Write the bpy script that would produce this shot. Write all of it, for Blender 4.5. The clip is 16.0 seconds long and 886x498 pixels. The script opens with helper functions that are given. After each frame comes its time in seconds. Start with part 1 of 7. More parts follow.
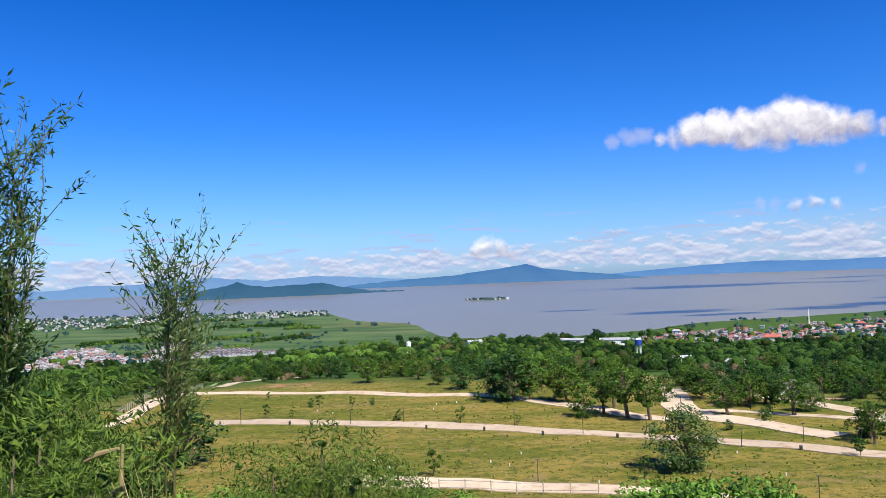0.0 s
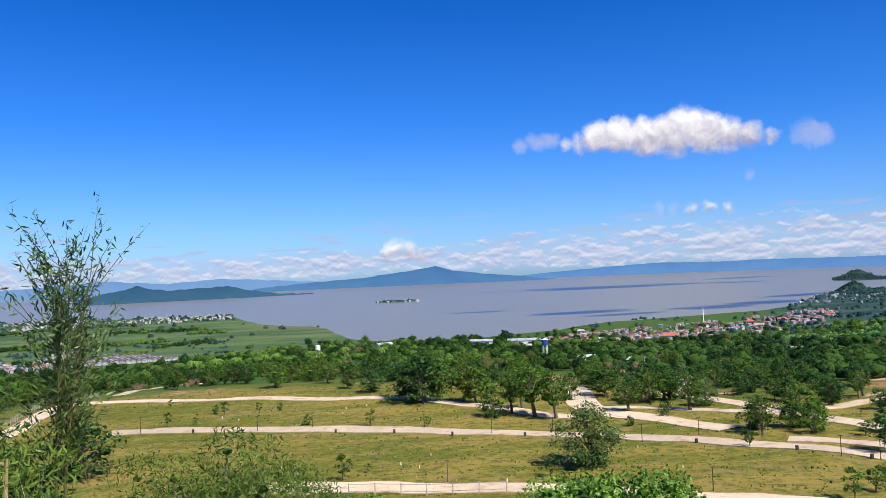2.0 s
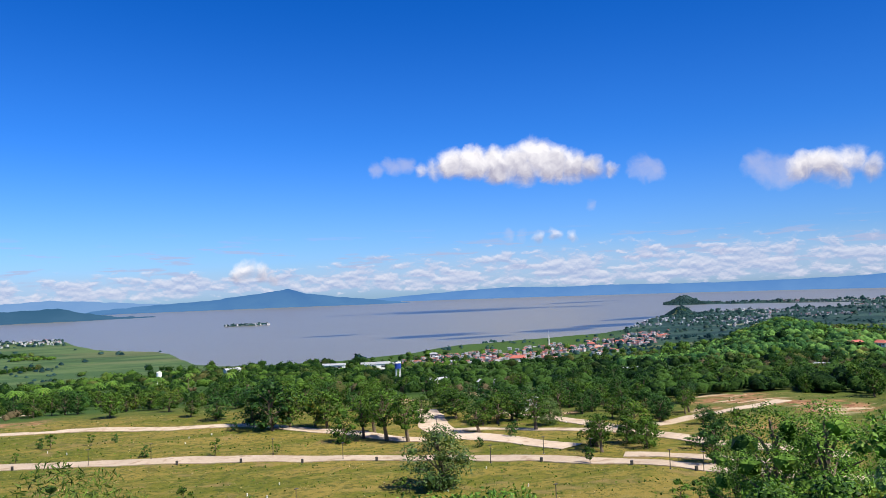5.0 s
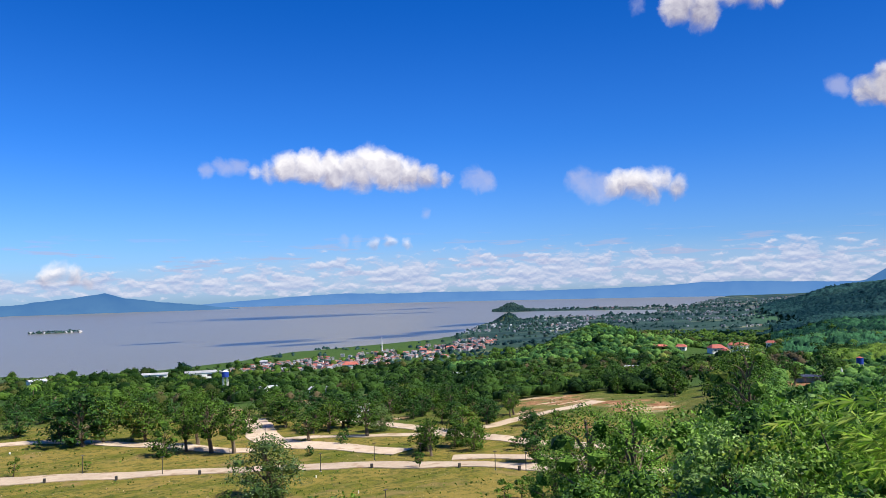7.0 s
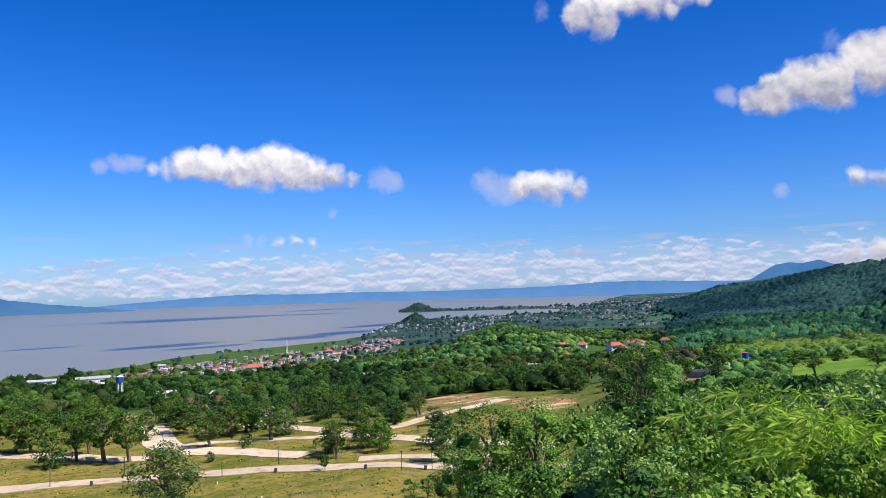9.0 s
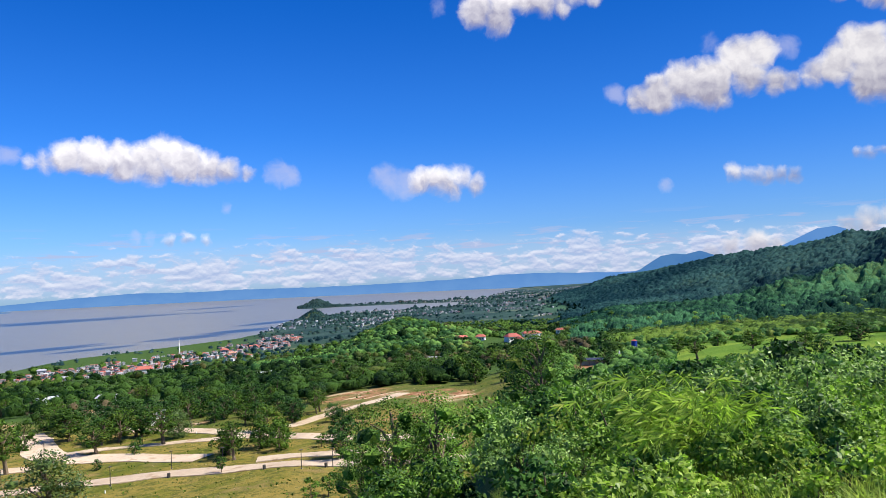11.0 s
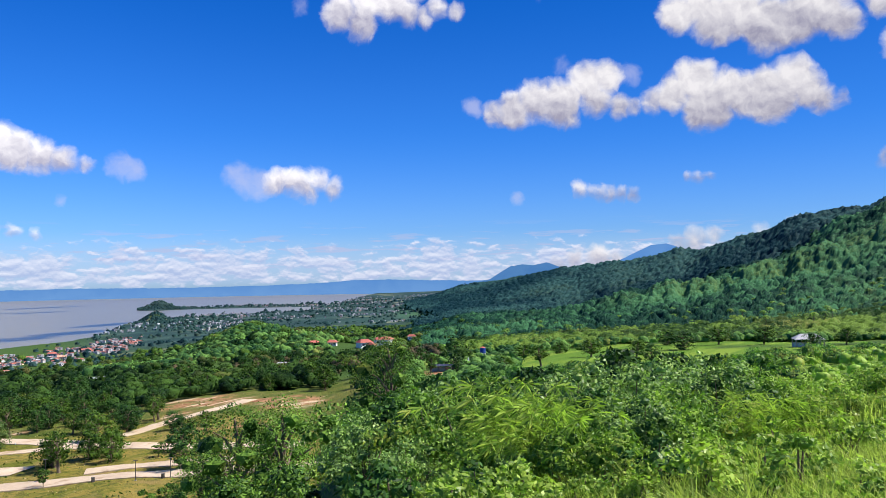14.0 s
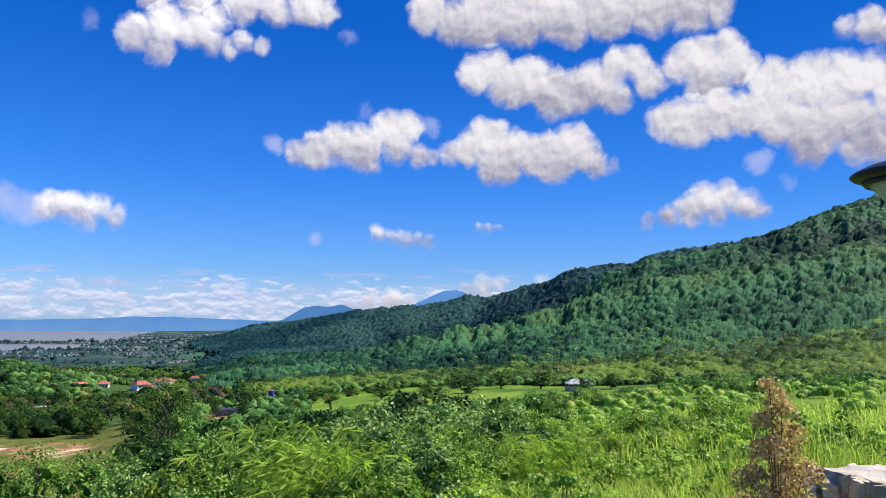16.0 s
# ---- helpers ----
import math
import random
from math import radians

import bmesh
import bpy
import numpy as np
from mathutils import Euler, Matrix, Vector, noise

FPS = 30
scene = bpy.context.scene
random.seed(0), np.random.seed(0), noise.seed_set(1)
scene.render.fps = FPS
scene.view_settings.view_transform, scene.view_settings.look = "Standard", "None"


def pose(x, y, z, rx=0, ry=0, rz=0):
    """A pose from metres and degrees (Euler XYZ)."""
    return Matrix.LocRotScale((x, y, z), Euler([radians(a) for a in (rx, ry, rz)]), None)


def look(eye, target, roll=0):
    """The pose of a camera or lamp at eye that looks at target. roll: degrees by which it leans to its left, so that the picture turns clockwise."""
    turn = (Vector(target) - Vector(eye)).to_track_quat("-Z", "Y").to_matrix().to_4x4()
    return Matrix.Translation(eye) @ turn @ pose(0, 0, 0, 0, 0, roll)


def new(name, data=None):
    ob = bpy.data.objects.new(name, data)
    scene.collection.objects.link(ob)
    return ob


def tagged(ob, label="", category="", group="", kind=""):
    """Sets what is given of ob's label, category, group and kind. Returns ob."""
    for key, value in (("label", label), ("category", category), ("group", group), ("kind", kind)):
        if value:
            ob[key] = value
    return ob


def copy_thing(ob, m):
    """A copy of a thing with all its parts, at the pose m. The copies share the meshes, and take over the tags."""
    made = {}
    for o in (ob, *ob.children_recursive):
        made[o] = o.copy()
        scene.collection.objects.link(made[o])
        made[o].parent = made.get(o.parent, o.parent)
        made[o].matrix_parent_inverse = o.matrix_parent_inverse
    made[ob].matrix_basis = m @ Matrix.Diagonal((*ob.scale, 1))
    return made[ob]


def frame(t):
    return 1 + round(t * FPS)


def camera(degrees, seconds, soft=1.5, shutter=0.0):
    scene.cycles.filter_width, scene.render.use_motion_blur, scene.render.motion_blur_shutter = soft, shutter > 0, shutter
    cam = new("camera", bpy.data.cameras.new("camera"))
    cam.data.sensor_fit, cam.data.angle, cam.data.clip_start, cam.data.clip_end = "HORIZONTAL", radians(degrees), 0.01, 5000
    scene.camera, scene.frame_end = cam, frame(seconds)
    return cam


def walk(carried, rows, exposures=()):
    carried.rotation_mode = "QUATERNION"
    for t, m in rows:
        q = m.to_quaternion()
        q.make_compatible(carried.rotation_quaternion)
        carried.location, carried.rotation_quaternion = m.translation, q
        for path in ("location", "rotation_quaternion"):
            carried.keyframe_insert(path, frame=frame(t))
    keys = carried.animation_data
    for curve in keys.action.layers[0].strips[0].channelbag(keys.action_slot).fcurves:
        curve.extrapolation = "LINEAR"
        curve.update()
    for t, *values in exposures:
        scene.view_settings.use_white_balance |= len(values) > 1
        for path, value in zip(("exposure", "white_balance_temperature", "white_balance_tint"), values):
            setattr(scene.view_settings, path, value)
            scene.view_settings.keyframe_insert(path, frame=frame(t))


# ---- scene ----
# ---- camera: a viewer who turns on the spot at the edge of a hillside ----
EYE = 95.0          # height of the eye above the lake, whose surface is z = 0
REACH = 0.22        # the camera is held this far in front of the turning body
cam = camera(61.23, 16.0, soft=0.4)
TURNS = [           # seconds, yaw, pitch, roll in degrees
    (0, 0.00, 1.47, 2.25), (0.5, -1.62, 1.81, 2.35), (1, -3.33, 1.84, 2.36), (1.5, -5.21, 1.64, 2.35),
    (2, -6.87, 1.37, 2.41), (2.5, -8.50, 1.34, 2.38), (3, -10.68, 1.63, 2.39), (5.5, -20.84, 2.94, 1.96),
    (6, -24.63, 2.67, 1.99), (6.5, -28.41, 2.59, 1.69), (7, -30.60, 2.87, 1.35), (7.5, -32.76, 3.13, 1.57),
    (8, -35.18, 2.65, 1.69), (8.5, -36.60, 1.80, 1.38), (9, -37.71, 2.72, 1.54), (9.5, -39.80, 3.60, 1.73),
    (10, -42.34, 3.34, 1.84), (12.5, -46.99, 0.86, 2.85), (13, -47.58, 0.28, 2.36), (13.5, -50.98, 0.90, 1.76),
    (14, -56.46, 2.17, 0.86), (14.5, -62.47, 3.71, -0.08), (15, -66.69, 4.49, -0.35), (15.5, -69.87, 4.92, -0.52),
    (16, -71.95, 5.38, -0.84),
]


def held(yaw, pitch, roll):
    a = radians(-yaw)
    return (pose(REACH * math.sin(a), REACH * (math.cos(a) - 1), EYE, 0, 0, yaw)
            @ pose(0, 0, 0, 90 + pitch) @ pose(0, 0, 0, 0, 0, -roll))


walk(cam, [(t, held(yaw, pitch, roll)) for t, yaw, pitch, roll in TURNS], exposures=[(0, 0.83), (3, 0.76), (6, 0.76), (8, 0.79), (10, 0.85), (12.5, 0.89), (16, 0.92)])

# ---- sky, clouds and sun ----
SUN_AZ, SUN_EL = 142.0, 52.0      # degrees clockwise from the first view; above the horizon
world = bpy.data.worlds.new("sky")
scene.world = world
world.use_nodes = True


class Nodes:
    """Small helper to wire shader nodes."""

    def __init__(self, tree):
        self.tree = tree
        tree.nodes.clear()

    def add(self, kind, **settings):
        n = self.tree.nodes.new(kind)
        for k, v in settings.items():
            if k == "operation":
                n.operation = v
            elif k == "blend_type":
                n.blend_type = v
            elif k == "data_type":
                n.data_type = v
            elif k == "noise_dimensions":
                n.noise_dimensions = v
        return n

    def link(self, a, b):
        self.tree.links.new(a, b)

    def put(self, socket, value):
        if isinstance(value, bpy.types.NodeSocket):
            self.link(value, socket)
        else:
            socket.default_value = value

    def math(self, op, a, b=0.0, c=None, clamp=False):
        n = self.add("ShaderNodeMath", operation=op)
        n.use_clamp = clamp
        self.put(n.inputs[0], a)
        self.put(n.inputs[1], b)
        if c is not None:
            self.put(n.inputs[2], c)
        return n.outputs[0]

    def ramp(self, x, lo, hi, a=0.0, b=1.0, smooth=True):
        n = self.add("ShaderNodeMapRange")
        n.interpolation_type = "SMOOTHSTEP" if smooth else "LINEAR"
        for i, v in enumerate((x, lo, hi, a, b)):
            self.put(n.inputs[i], v)
        return n.outputs[0]

    def noise(self, vector, scale, detail=4.0, rough=0.55, dims="3D"):
        n = self.add("ShaderNodeTexNoise", noise_dimensions=dims)
        if vector is not None:
            self.link(vector, n.inputs["Vector"])
        n.inputs["Scale"].default_value = scale
        n.inputs["Detail"].default_value = detail
        n.inputs["Roughness"].default_value = rough
        return n.outputs[0]

    def vec(self, x, y, z=0.0):
        n = self.add("ShaderNodeCombineXYZ")
        for s, v in zip(n.inputs, (x, y, z)):
            self.put(s, v)
        return n.outputs[0]

    def mix(self, f, a, b, kind="MIX"):
        n = self.add("ShaderNodeMix", data_type="RGBA", blend_type=kind)
        self.put(n.inputs[0], f)
        for s, v in ((n.inputs[6], a), (n.inputs[7], b)):
            self.put(s, (*v, 1.0) if isinstance(v, tuple) and len(v) == 3 else v)
        return n.outputs[2]


# cumulus clouds: height of the base, height of the cloud, and its billows (bearing, height, radius), all in degrees
CLOUDS = []


def cloud(base, tall, billows):
    CLOUDS.append((base, tall, billows))


cloud(9.2, 4.0, [(-52.0, 10.5, 1.6), (-49.5, 11.2, 2.0), (-46.5, 10.6, 1.7)])
cloud(15.5, 5.0, [(-84.0, 18.0, 2.2), (-80.0, 18.8, 2.6), (-76.0, 17.6, 2.0)])
cloud(0.76, 1.45, [(3.2, 1.48, 0.73), (4.3, 1.26, 0.6), (2.6, 1.16, 0.52), (5.2, 0.97, 0.43)])
cloud(7.45, 3.3, [(16.6, 8.75, 0.5), (17.6, 8.8, 0.8), (18.8, 9.1, 1.05), (20.6, 9.15, 1.25), (22.4, 8.9, 1.3), (24.0, 8.85, 1.4), (25.3, 9.55, 1.3), (26.6, 8.75, 1.35), (28.2, 8.6, 1.2), (29.6, 8.35, 0.95), (30.9, 8.2, 0.55)])
cloud(3.12, 0.68, [(26.6, 3.41, 0.37), (27.9, 3.4, 0.4), (25.4, 3.41, 0.29)])
cloud(6.27, 2.27, [(44.1, 7.3, 1.03), (45.2, 7.25, 1.11), (46.9, 7.6, 0.94), (48.2, 6.99, 0.77), (46.0, 6.87, 0.94)])
cloud(18.15, 4.05, [(48.8, 19.53, 1.3), (50.4, 18.81, 1.21), (51.0, 20.62, 1.34), (52.8, 20.29, 1.29), (53.9, 19.64, 0.92), (54.2, 21.22, 0.98), (56.3, 20.03, 0.85), (57.7, 19.77, 0.63), (55.3, 19.3, 0.62)])
cloud(20.94, 3.47, [(56.2, 22.79, 1.5), (58.7, 22.49, 1.22), (61.1, 22.89, 1.45), (62.6, 22.62, 0.93), (52.9, 22.94, 1.47), (49.8, 22.11, 1.09)])
cloud(11.11, 4.64, [(60.8, 12.35, 0.92), (62.1, 12.62, 1.34), (63.8, 13.13, 1.51), (65.5, 12.99, 1.68), (67.7, 14.33, 1.42), (69.0, 14.58, 1.17), (66.2, 11.96, 0.93), (68.1, 12.99, 1.18), (69.9, 12.49, 0.85), (71.0, 12.38, 0.6)])
cloud(0.65, 1.56, [(66.5, 1.18, 0.68), (68.2, 1.36, 0.85), (65.3, 0.99, 0.56), (69.5, 1.2, 0.51)])
cloud(5.72, 1.29, [(67.0, 6.41, 0.66), (67.7, 6.25, 0.6), (68.4, 6.18, 0.56), (69.2, 6.08, 0.52), (70.0, 6.0, 0.5), (70.9, 5.93, 0.44)])
cloud(20.17, 5.88, [(70.6, 22.99, 1.56), (72.4, 22.23, 1.57), (74.6, 22.63, 2.14), (77.7, 23.37, 2.68), (81.3, 22.86, 2.3), (84.7, 23.05, 2.27), (88.1, 23.16, 2.23), (90.5, 22.54, 1.78), (92.5, 22.32, 1.33)])
cloud(10.28, 5.05, [(72.5, 12.53, 0.93), (73.9, 12.97, 1.27), (75.4, 13.82, 1.51), (76.1, 11.91, 1.7), (77.4, 12.97, 1.43), (78.7, 12.53, 1.43), (80.4, 12.3, 1.85), (81.9, 13.32, 1.42), (82.7, 12.46, 1.25), (83.8, 11.6, 0.92), (84.8, 11.69, 0.5)])
cloud(15.41, 4.98, [(74.2, 18.61, 1.3), (75.6, 19.01, 1.38), (76.9, 17.77, 1.63), (78.6, 18.16, 1.78), (80.4, 17.09, 1.79), (82.1, 17.03, 1.62), (83.8, 17.57, 1.61), (85.1, 18.71, 1.27), (86.4, 18.84, 1.18), (87.6, 17.76, 1.27), (85.1, 16.7, 1.13)])
cloud(1.76, 2.08, [(75.1, 2.64, 0.82), (76.3, 2.85, 0.61), (73.9, 2.35, 0.58), (79.5, 3.14, 0.44), (81.5, 3.37, 0.47)])
cloud(6.85, 0.72, [(75.5, 7.1, 0.47), (74.8, 7.06, 0.35), (76.2, 7.07, 0.3)])
cloud(7.1, 3.03, [(87.5, 7.45, 0.58), (88.7, 7.71, 0.74), (90.3, 8.29, 1.06), (91.5, 8.98, 1.14), (92.8, 9.0, 1.13), (94.1, 8.46, 1.04), (94.9, 8.03, 0.72), (92.2, 7.89, 0.97)])
cloud(10.99, 7.31, [(88.8, 14.68, 1.37), (90.4, 14.57, 1.75), (92.8, 14.8, 1.57), (94.3, 14.87, 1.55), (96.2, 16.61, 1.66), (96.5, 14.28, 1.72), (98.4, 16.37, 1.93), (98.6, 13.31, 1.81), (100.8, 16.43, 1.74), (102.2, 16.6, 1.36), (100.7, 13.85, 1.85), (102.0, 12.22, 1.77), (98.2, 11.74, 1.07), (104.4, 15.2, 2.12), (104.6, 11.94, 2.15)])
cloud(15.66, 4.81, [(89.7, 18.4, 1.25), (91.3, 18.65, 1.62), (93.2, 19.03, 1.44), (94.0, 18.0, 1.22), (91.6, 17.06, 1.56)])
cloud(18.59, 2.05, [(100.9, 19.68, 0.78), (102.1, 19.66, 0.98), (103.4, 19.19, 1.04)])
cloud(13.5, 5.0, [(110.0, 15.2, 2.0), (113.0, 16.0, 2.4), (116.0, 15.0, 1.8)])
cloud(21.0, 7.0, [(123.0, 23.5, 2.4), (127.0, 25.0, 3.0), (132.0, 23.8, 2.6)])
WISPS = [(13.0, 8.77, 0.51), (14.2, 9.0, 0.59), (15.3, 9.22, 0.51), (23.0, 3.6, 0.31), (24.0, 3.66, 0.35), (29.3, 5.66, 0.27), (33.1, 8.26, 0.82), (33.3, 2.13, 0.47), (33.9, 8.0, 0.66), (41.5, 7.39, 1.09), (42.6, 7.22, 0.94), (45.8, 19.98, 0.62), (59.1, 12.79, 0.55), (62.1, 5.92, 0.35), (62.3, 5.89, 0.35), (64.2, 20.75, 0.55), (65.9, 15.65, 0.59), (70.8, 14.49, 0.62), (95.1, 11.47, 0.86), (96.8, 9.91, 0.47)]
SECTORS = [(-180.0, 37.5), (37.5, 65.0), (65.0, 86.0), (86.0, 180.0)]     # the sky is drawn in these bearings, each with its own clouds


def build_sky():
    s = Nodes(world.node_tree)
    sky = s.add("ShaderNodeTexSky")
    sky.sky_type, sky.sun_disc = "NISHITA", False
    sky.sun_elevation, sky.sun_rotation = radians(SUN_EL), radians(SUN_AZ)
    sky.altitude, sky.air_density, sky.dust_density, sky.ozone_density = 100, 1.0, 0.3, 3.0
    way = s.add("ShaderNodeTexCoord").outputs["Generated"]
    split = s.add("ShaderNodeSeparateXYZ")
    s.link(way, split.inputs[0])
    x, y, z = split.outputs
    az = s.math("MULTIPLY", s.math("ARCTAN2", x, y), 180 / math.pi)
    el = s.math("MULTIPLY", s.math("ARCSINE", z), 180 / math.pi)
    # a clear tropical sky, deeper blue than the model's
    tint = s.mix(s.ramp(el, 0, 12), (0.032, 0.052, 0.094), (0.012, 0.042, 0.095))
    tint = s.mix(s.ramp(el, 7, 24), tint, (0.002, 0.031, 0.084))
    away = s.ramp(az, 32, 100, 1.0, 0.68, False)
    tint = s.mix(1.0, tint, s.vec(away, away, away), "MULTIPLY")
    clear = s.mix(1.0, sky.outputs[0], tint, "MULTIPLY")
    flat = s.vec(az, el)

    def vector(op, a, b):
        n = s.add("ShaderNodeVectorMath", operation=op)
        s.put(n.inputs[0], a)
        s.put(n.inputs[1], b)
        return n.outputs["Value"] if op in ("DISTANCE", "DOT_PRODUCT") else n.outputs[0]

    def warp(at, scale, detail, rough, amount):
        n = s.add("ShaderNodeTexNoise", noise_dimensions="2D")
        s.link(at, n.inputs["Vector"])
        n.inputs["Scale"].default_value, n.inputs["Detail"].default_value, n.inputs["Roughness"].default_value = scale, detail, rough
        off = vector("SUBTRACT", n.outputs[1], (0.5, 0.5, 0.5))
        return vector("ADD", at, vector("MULTIPLY", off, (amount, amount * 0.8, 0.0)))

    # low bank along the horizon: ranks of small puffs with flat grey bases, and thin grey streaks
    top = s.ramp(az, 2, 24, 2.0, 3.7)
    belt = s.math("MULTIPLY", s.ramp(el, -0.9, 0.2), s.ramp(el, s.math("MULTIPLY", top, 0.3), top, 1.0, 0.0))

    def puffs(lift):
        at = warp(s.vec(s.math("MULTIPLY", az, 0.62), s.math("MULTIPLY_ADD", el, 1.55, lift)), 1.1, 5.0, 0.6, 0.95)
        n = s.add("ShaderNodeTexVoronoi")
        n.feature, n.voronoi_dimensions = "SMOOTH_F1", "2D"
        s.link(at, n.inputs["Vector"])
        n.inputs["Scale"].default_value = 1.0
        n.inputs["Smoothness"].default_value = 0.25
        crowd = s.noise(at, 0.30, 2.0, 0.5, "2D")
        grain = s.noise(at, 1.25, 6.0, 0.62, "2D")
        body = s.math("MULTIPLY_ADD", grain, 1.25, s.math("MULTIPLY", n.outputs["Distance"], -0.55))
        return s.math("ADD", body, s.math("MULTIPLY_ADD", crowd, 1.0, s.math("MULTIPLY_ADD", belt, 0.62, -1.17)))

    low, above = puffs(0.0), puffs(0.30)
    bank = s.math("MULTIPLY", s.ramp(low, 0.0, 0.42), s.ramp(belt, 0.03, 0.25, 0.0, 0.70))
    lit_low = s.math("MULTIPLY_ADD", s.math("SUBTRACT", low, above), 1.5, 0.40, clamp=True)
    bank_colour = s.mix(lit_low, (0.235, 0.275, 0.42), (0.50, 0.495, 0.55))
    thin = s.noise(s.vec(s.math("MULTIPLY", az, 0.20), s.math("MULTIPLY", el, 2.0)), 1.0, 4.0, 0.6, "2D")
    streak = s.math("MULTIPLY", s.math("MULTIPLY", s.ramp(thin, 0.56, 0.68), s.ramp(el, 0.2, 1.4)), s.ramp(el, 2.4, 4.6, 0.62, 0.0))
    veil = s.math("MULTIPLY", belt, 0.45)
    haze = s.mix(veil, clear, (0.27, 0.35, 0.50))
    haze = s.mix(streak, haze, (0.27, 0.29, 0.42))
    haze = s.mix(bank, haze, bank_colour)

    # the cumulus: round billows whose outlines are pushed about at two scales, lit from above and from the sun's side
    at = warp(warp(flat, 0.42, 2.0, 0.5, 0.9), 1.5, 4.0, 0.55, 0.5)
    at_sun = vector("ADD", at, (0.20, 0.40, 0.0))
    dim = s.ramp(az, 35, 80, 1.0, 0.78)

    def field(place, billows):
        total = None
        for a0, e0, r in billows:
            d = vector("DISTANCE", place, (a0, e0, 0.0))
            g = s.math("MULTIPLY_ADD", s.math("MULTIPLY", d, d), -0.8 / r, r)
            total = g if total is None else s.math("SMOOTH_MAX", total, g, 0.35)
        return total

    tufts, tufts_sun = (s.math("MULTIPLY_ADD", s.noise(p, 0.48, 6.0, 0.55, "2D"), 1.9, -0.95) for p in (at, at_sun))
    relief = s.math("SUBTRACT", tufts, tufts_sun)
    height_in = s.add("ShaderNodeSeparateXYZ")
    s.link(at, height_in.inputs[0])

    def sector(lo, hi):
        total = lift = None
        for base, tall, billows in CLOUDS:
            if max(a + r for a, e, r in billows) < lo - 2 or min(a - r for a, e, r in billows) > hi + 2:
                continue
            v = s.math("MULTIPLY_ADD", height_in.outputs[1], 1 / tall, -base / tall)
            floor = s.math("MULTIPLY_ADD", v, tall * 1.05, 0.3)
            g = s.math("MINIMUM", field(at, billows), floor)
            up = s.math("MULTIPLY", s.ramp(g, -0.7, 0.0), v)
            total = g if total is None else s.math("MAXIMUM", total, g)
            lift = up if lift is None else s.math("MAXIMUM", lift, up)
        alpha = s.ramp(s.math("ADD", total, tufts), -0.4, 1.05)
        lit = s.math("MULTIPLY_ADD", relief, 0.85, s.math("MULTIPLY_ADD", s.ramp(lift, 0.0, 0.8), 0.82, 0.08), clamp=True)
        cloud = s.mix(lit, (0.235, 0.23, 0.31), (0.60, 0.585, 0.605))
        cloud = s.mix(1.0, cloud, s.vec(dim, dim, dim), "MULTIPLY")
        out = haze
        wisps = [w for w in WISPS if lo - 2 < w[0] < hi + 2]
        if wisps:
            out = s.mix(s.math("MULTIPLY", s.ramp(s.math("MULTIPLY_ADD", tufts, 1.3, field(at, wisps)), -0.5, 1.1), 0.5), out, (0.36, 0.36, 0.46))
        out = s.mix(alpha, out, cloud)
        bg = s.add("ShaderNodeBackground")
        s.link(out, bg.inputs[0])
        return bg.outputs[0]

    def either(where, a, b):
        n = s.add("ShaderNodeMixShader")
        s.link(where, n.inputs[0])
        s.link(a, n.inputs[1])
        s.link(b, n.inputs[2])
        return n.outputs[0]

    plain = s.add("ShaderNodeBackground")
    s.link(haze, plain.inputs[0])
    whole = sector(*SECTORS[0])
    for lo, hi in SECTORS[1:]:
        whole = either(s.math("GREATER_THAN", az, lo), whole, sector(lo, hi))
    whole = either(s.math("LESS_THAN", el, 0.3), whole, plain.outputs[0])
    whole = either(s.math("GREATER_THAN", el, 30.0), whole, plain.outputs[0])
    s.link(whole, s.add("ShaderNodeOutputWorld").inputs[0])


build_sky()
sun = new("sun", bpy.data.lights.new("sun", "SUN"))
sun.data.energy, sun.data.angle, sun.data.color = 5.0, radians(0.6), (1.0, 0.95, 0.86)
sun.matrix_world = look((0, 0, 300), (-math.sin(radians(SUN_AZ)) * 100, -math.cos(radians(SUN_AZ)) * 100,
                                      300 - 100 * math.tan(radians(SUN_EL))))

# ---- materials ----
def material(name):
    m = bpy.data.materials.new(name)
    m.use_nodes = True
    s = Nodes(m.node_tree)
    out = s.add("ShaderNodeOutputMaterial")
    return m, s, out


def place_of(s):
    return s.add("ShaderNodeNewGeometry").outputs["Position"]


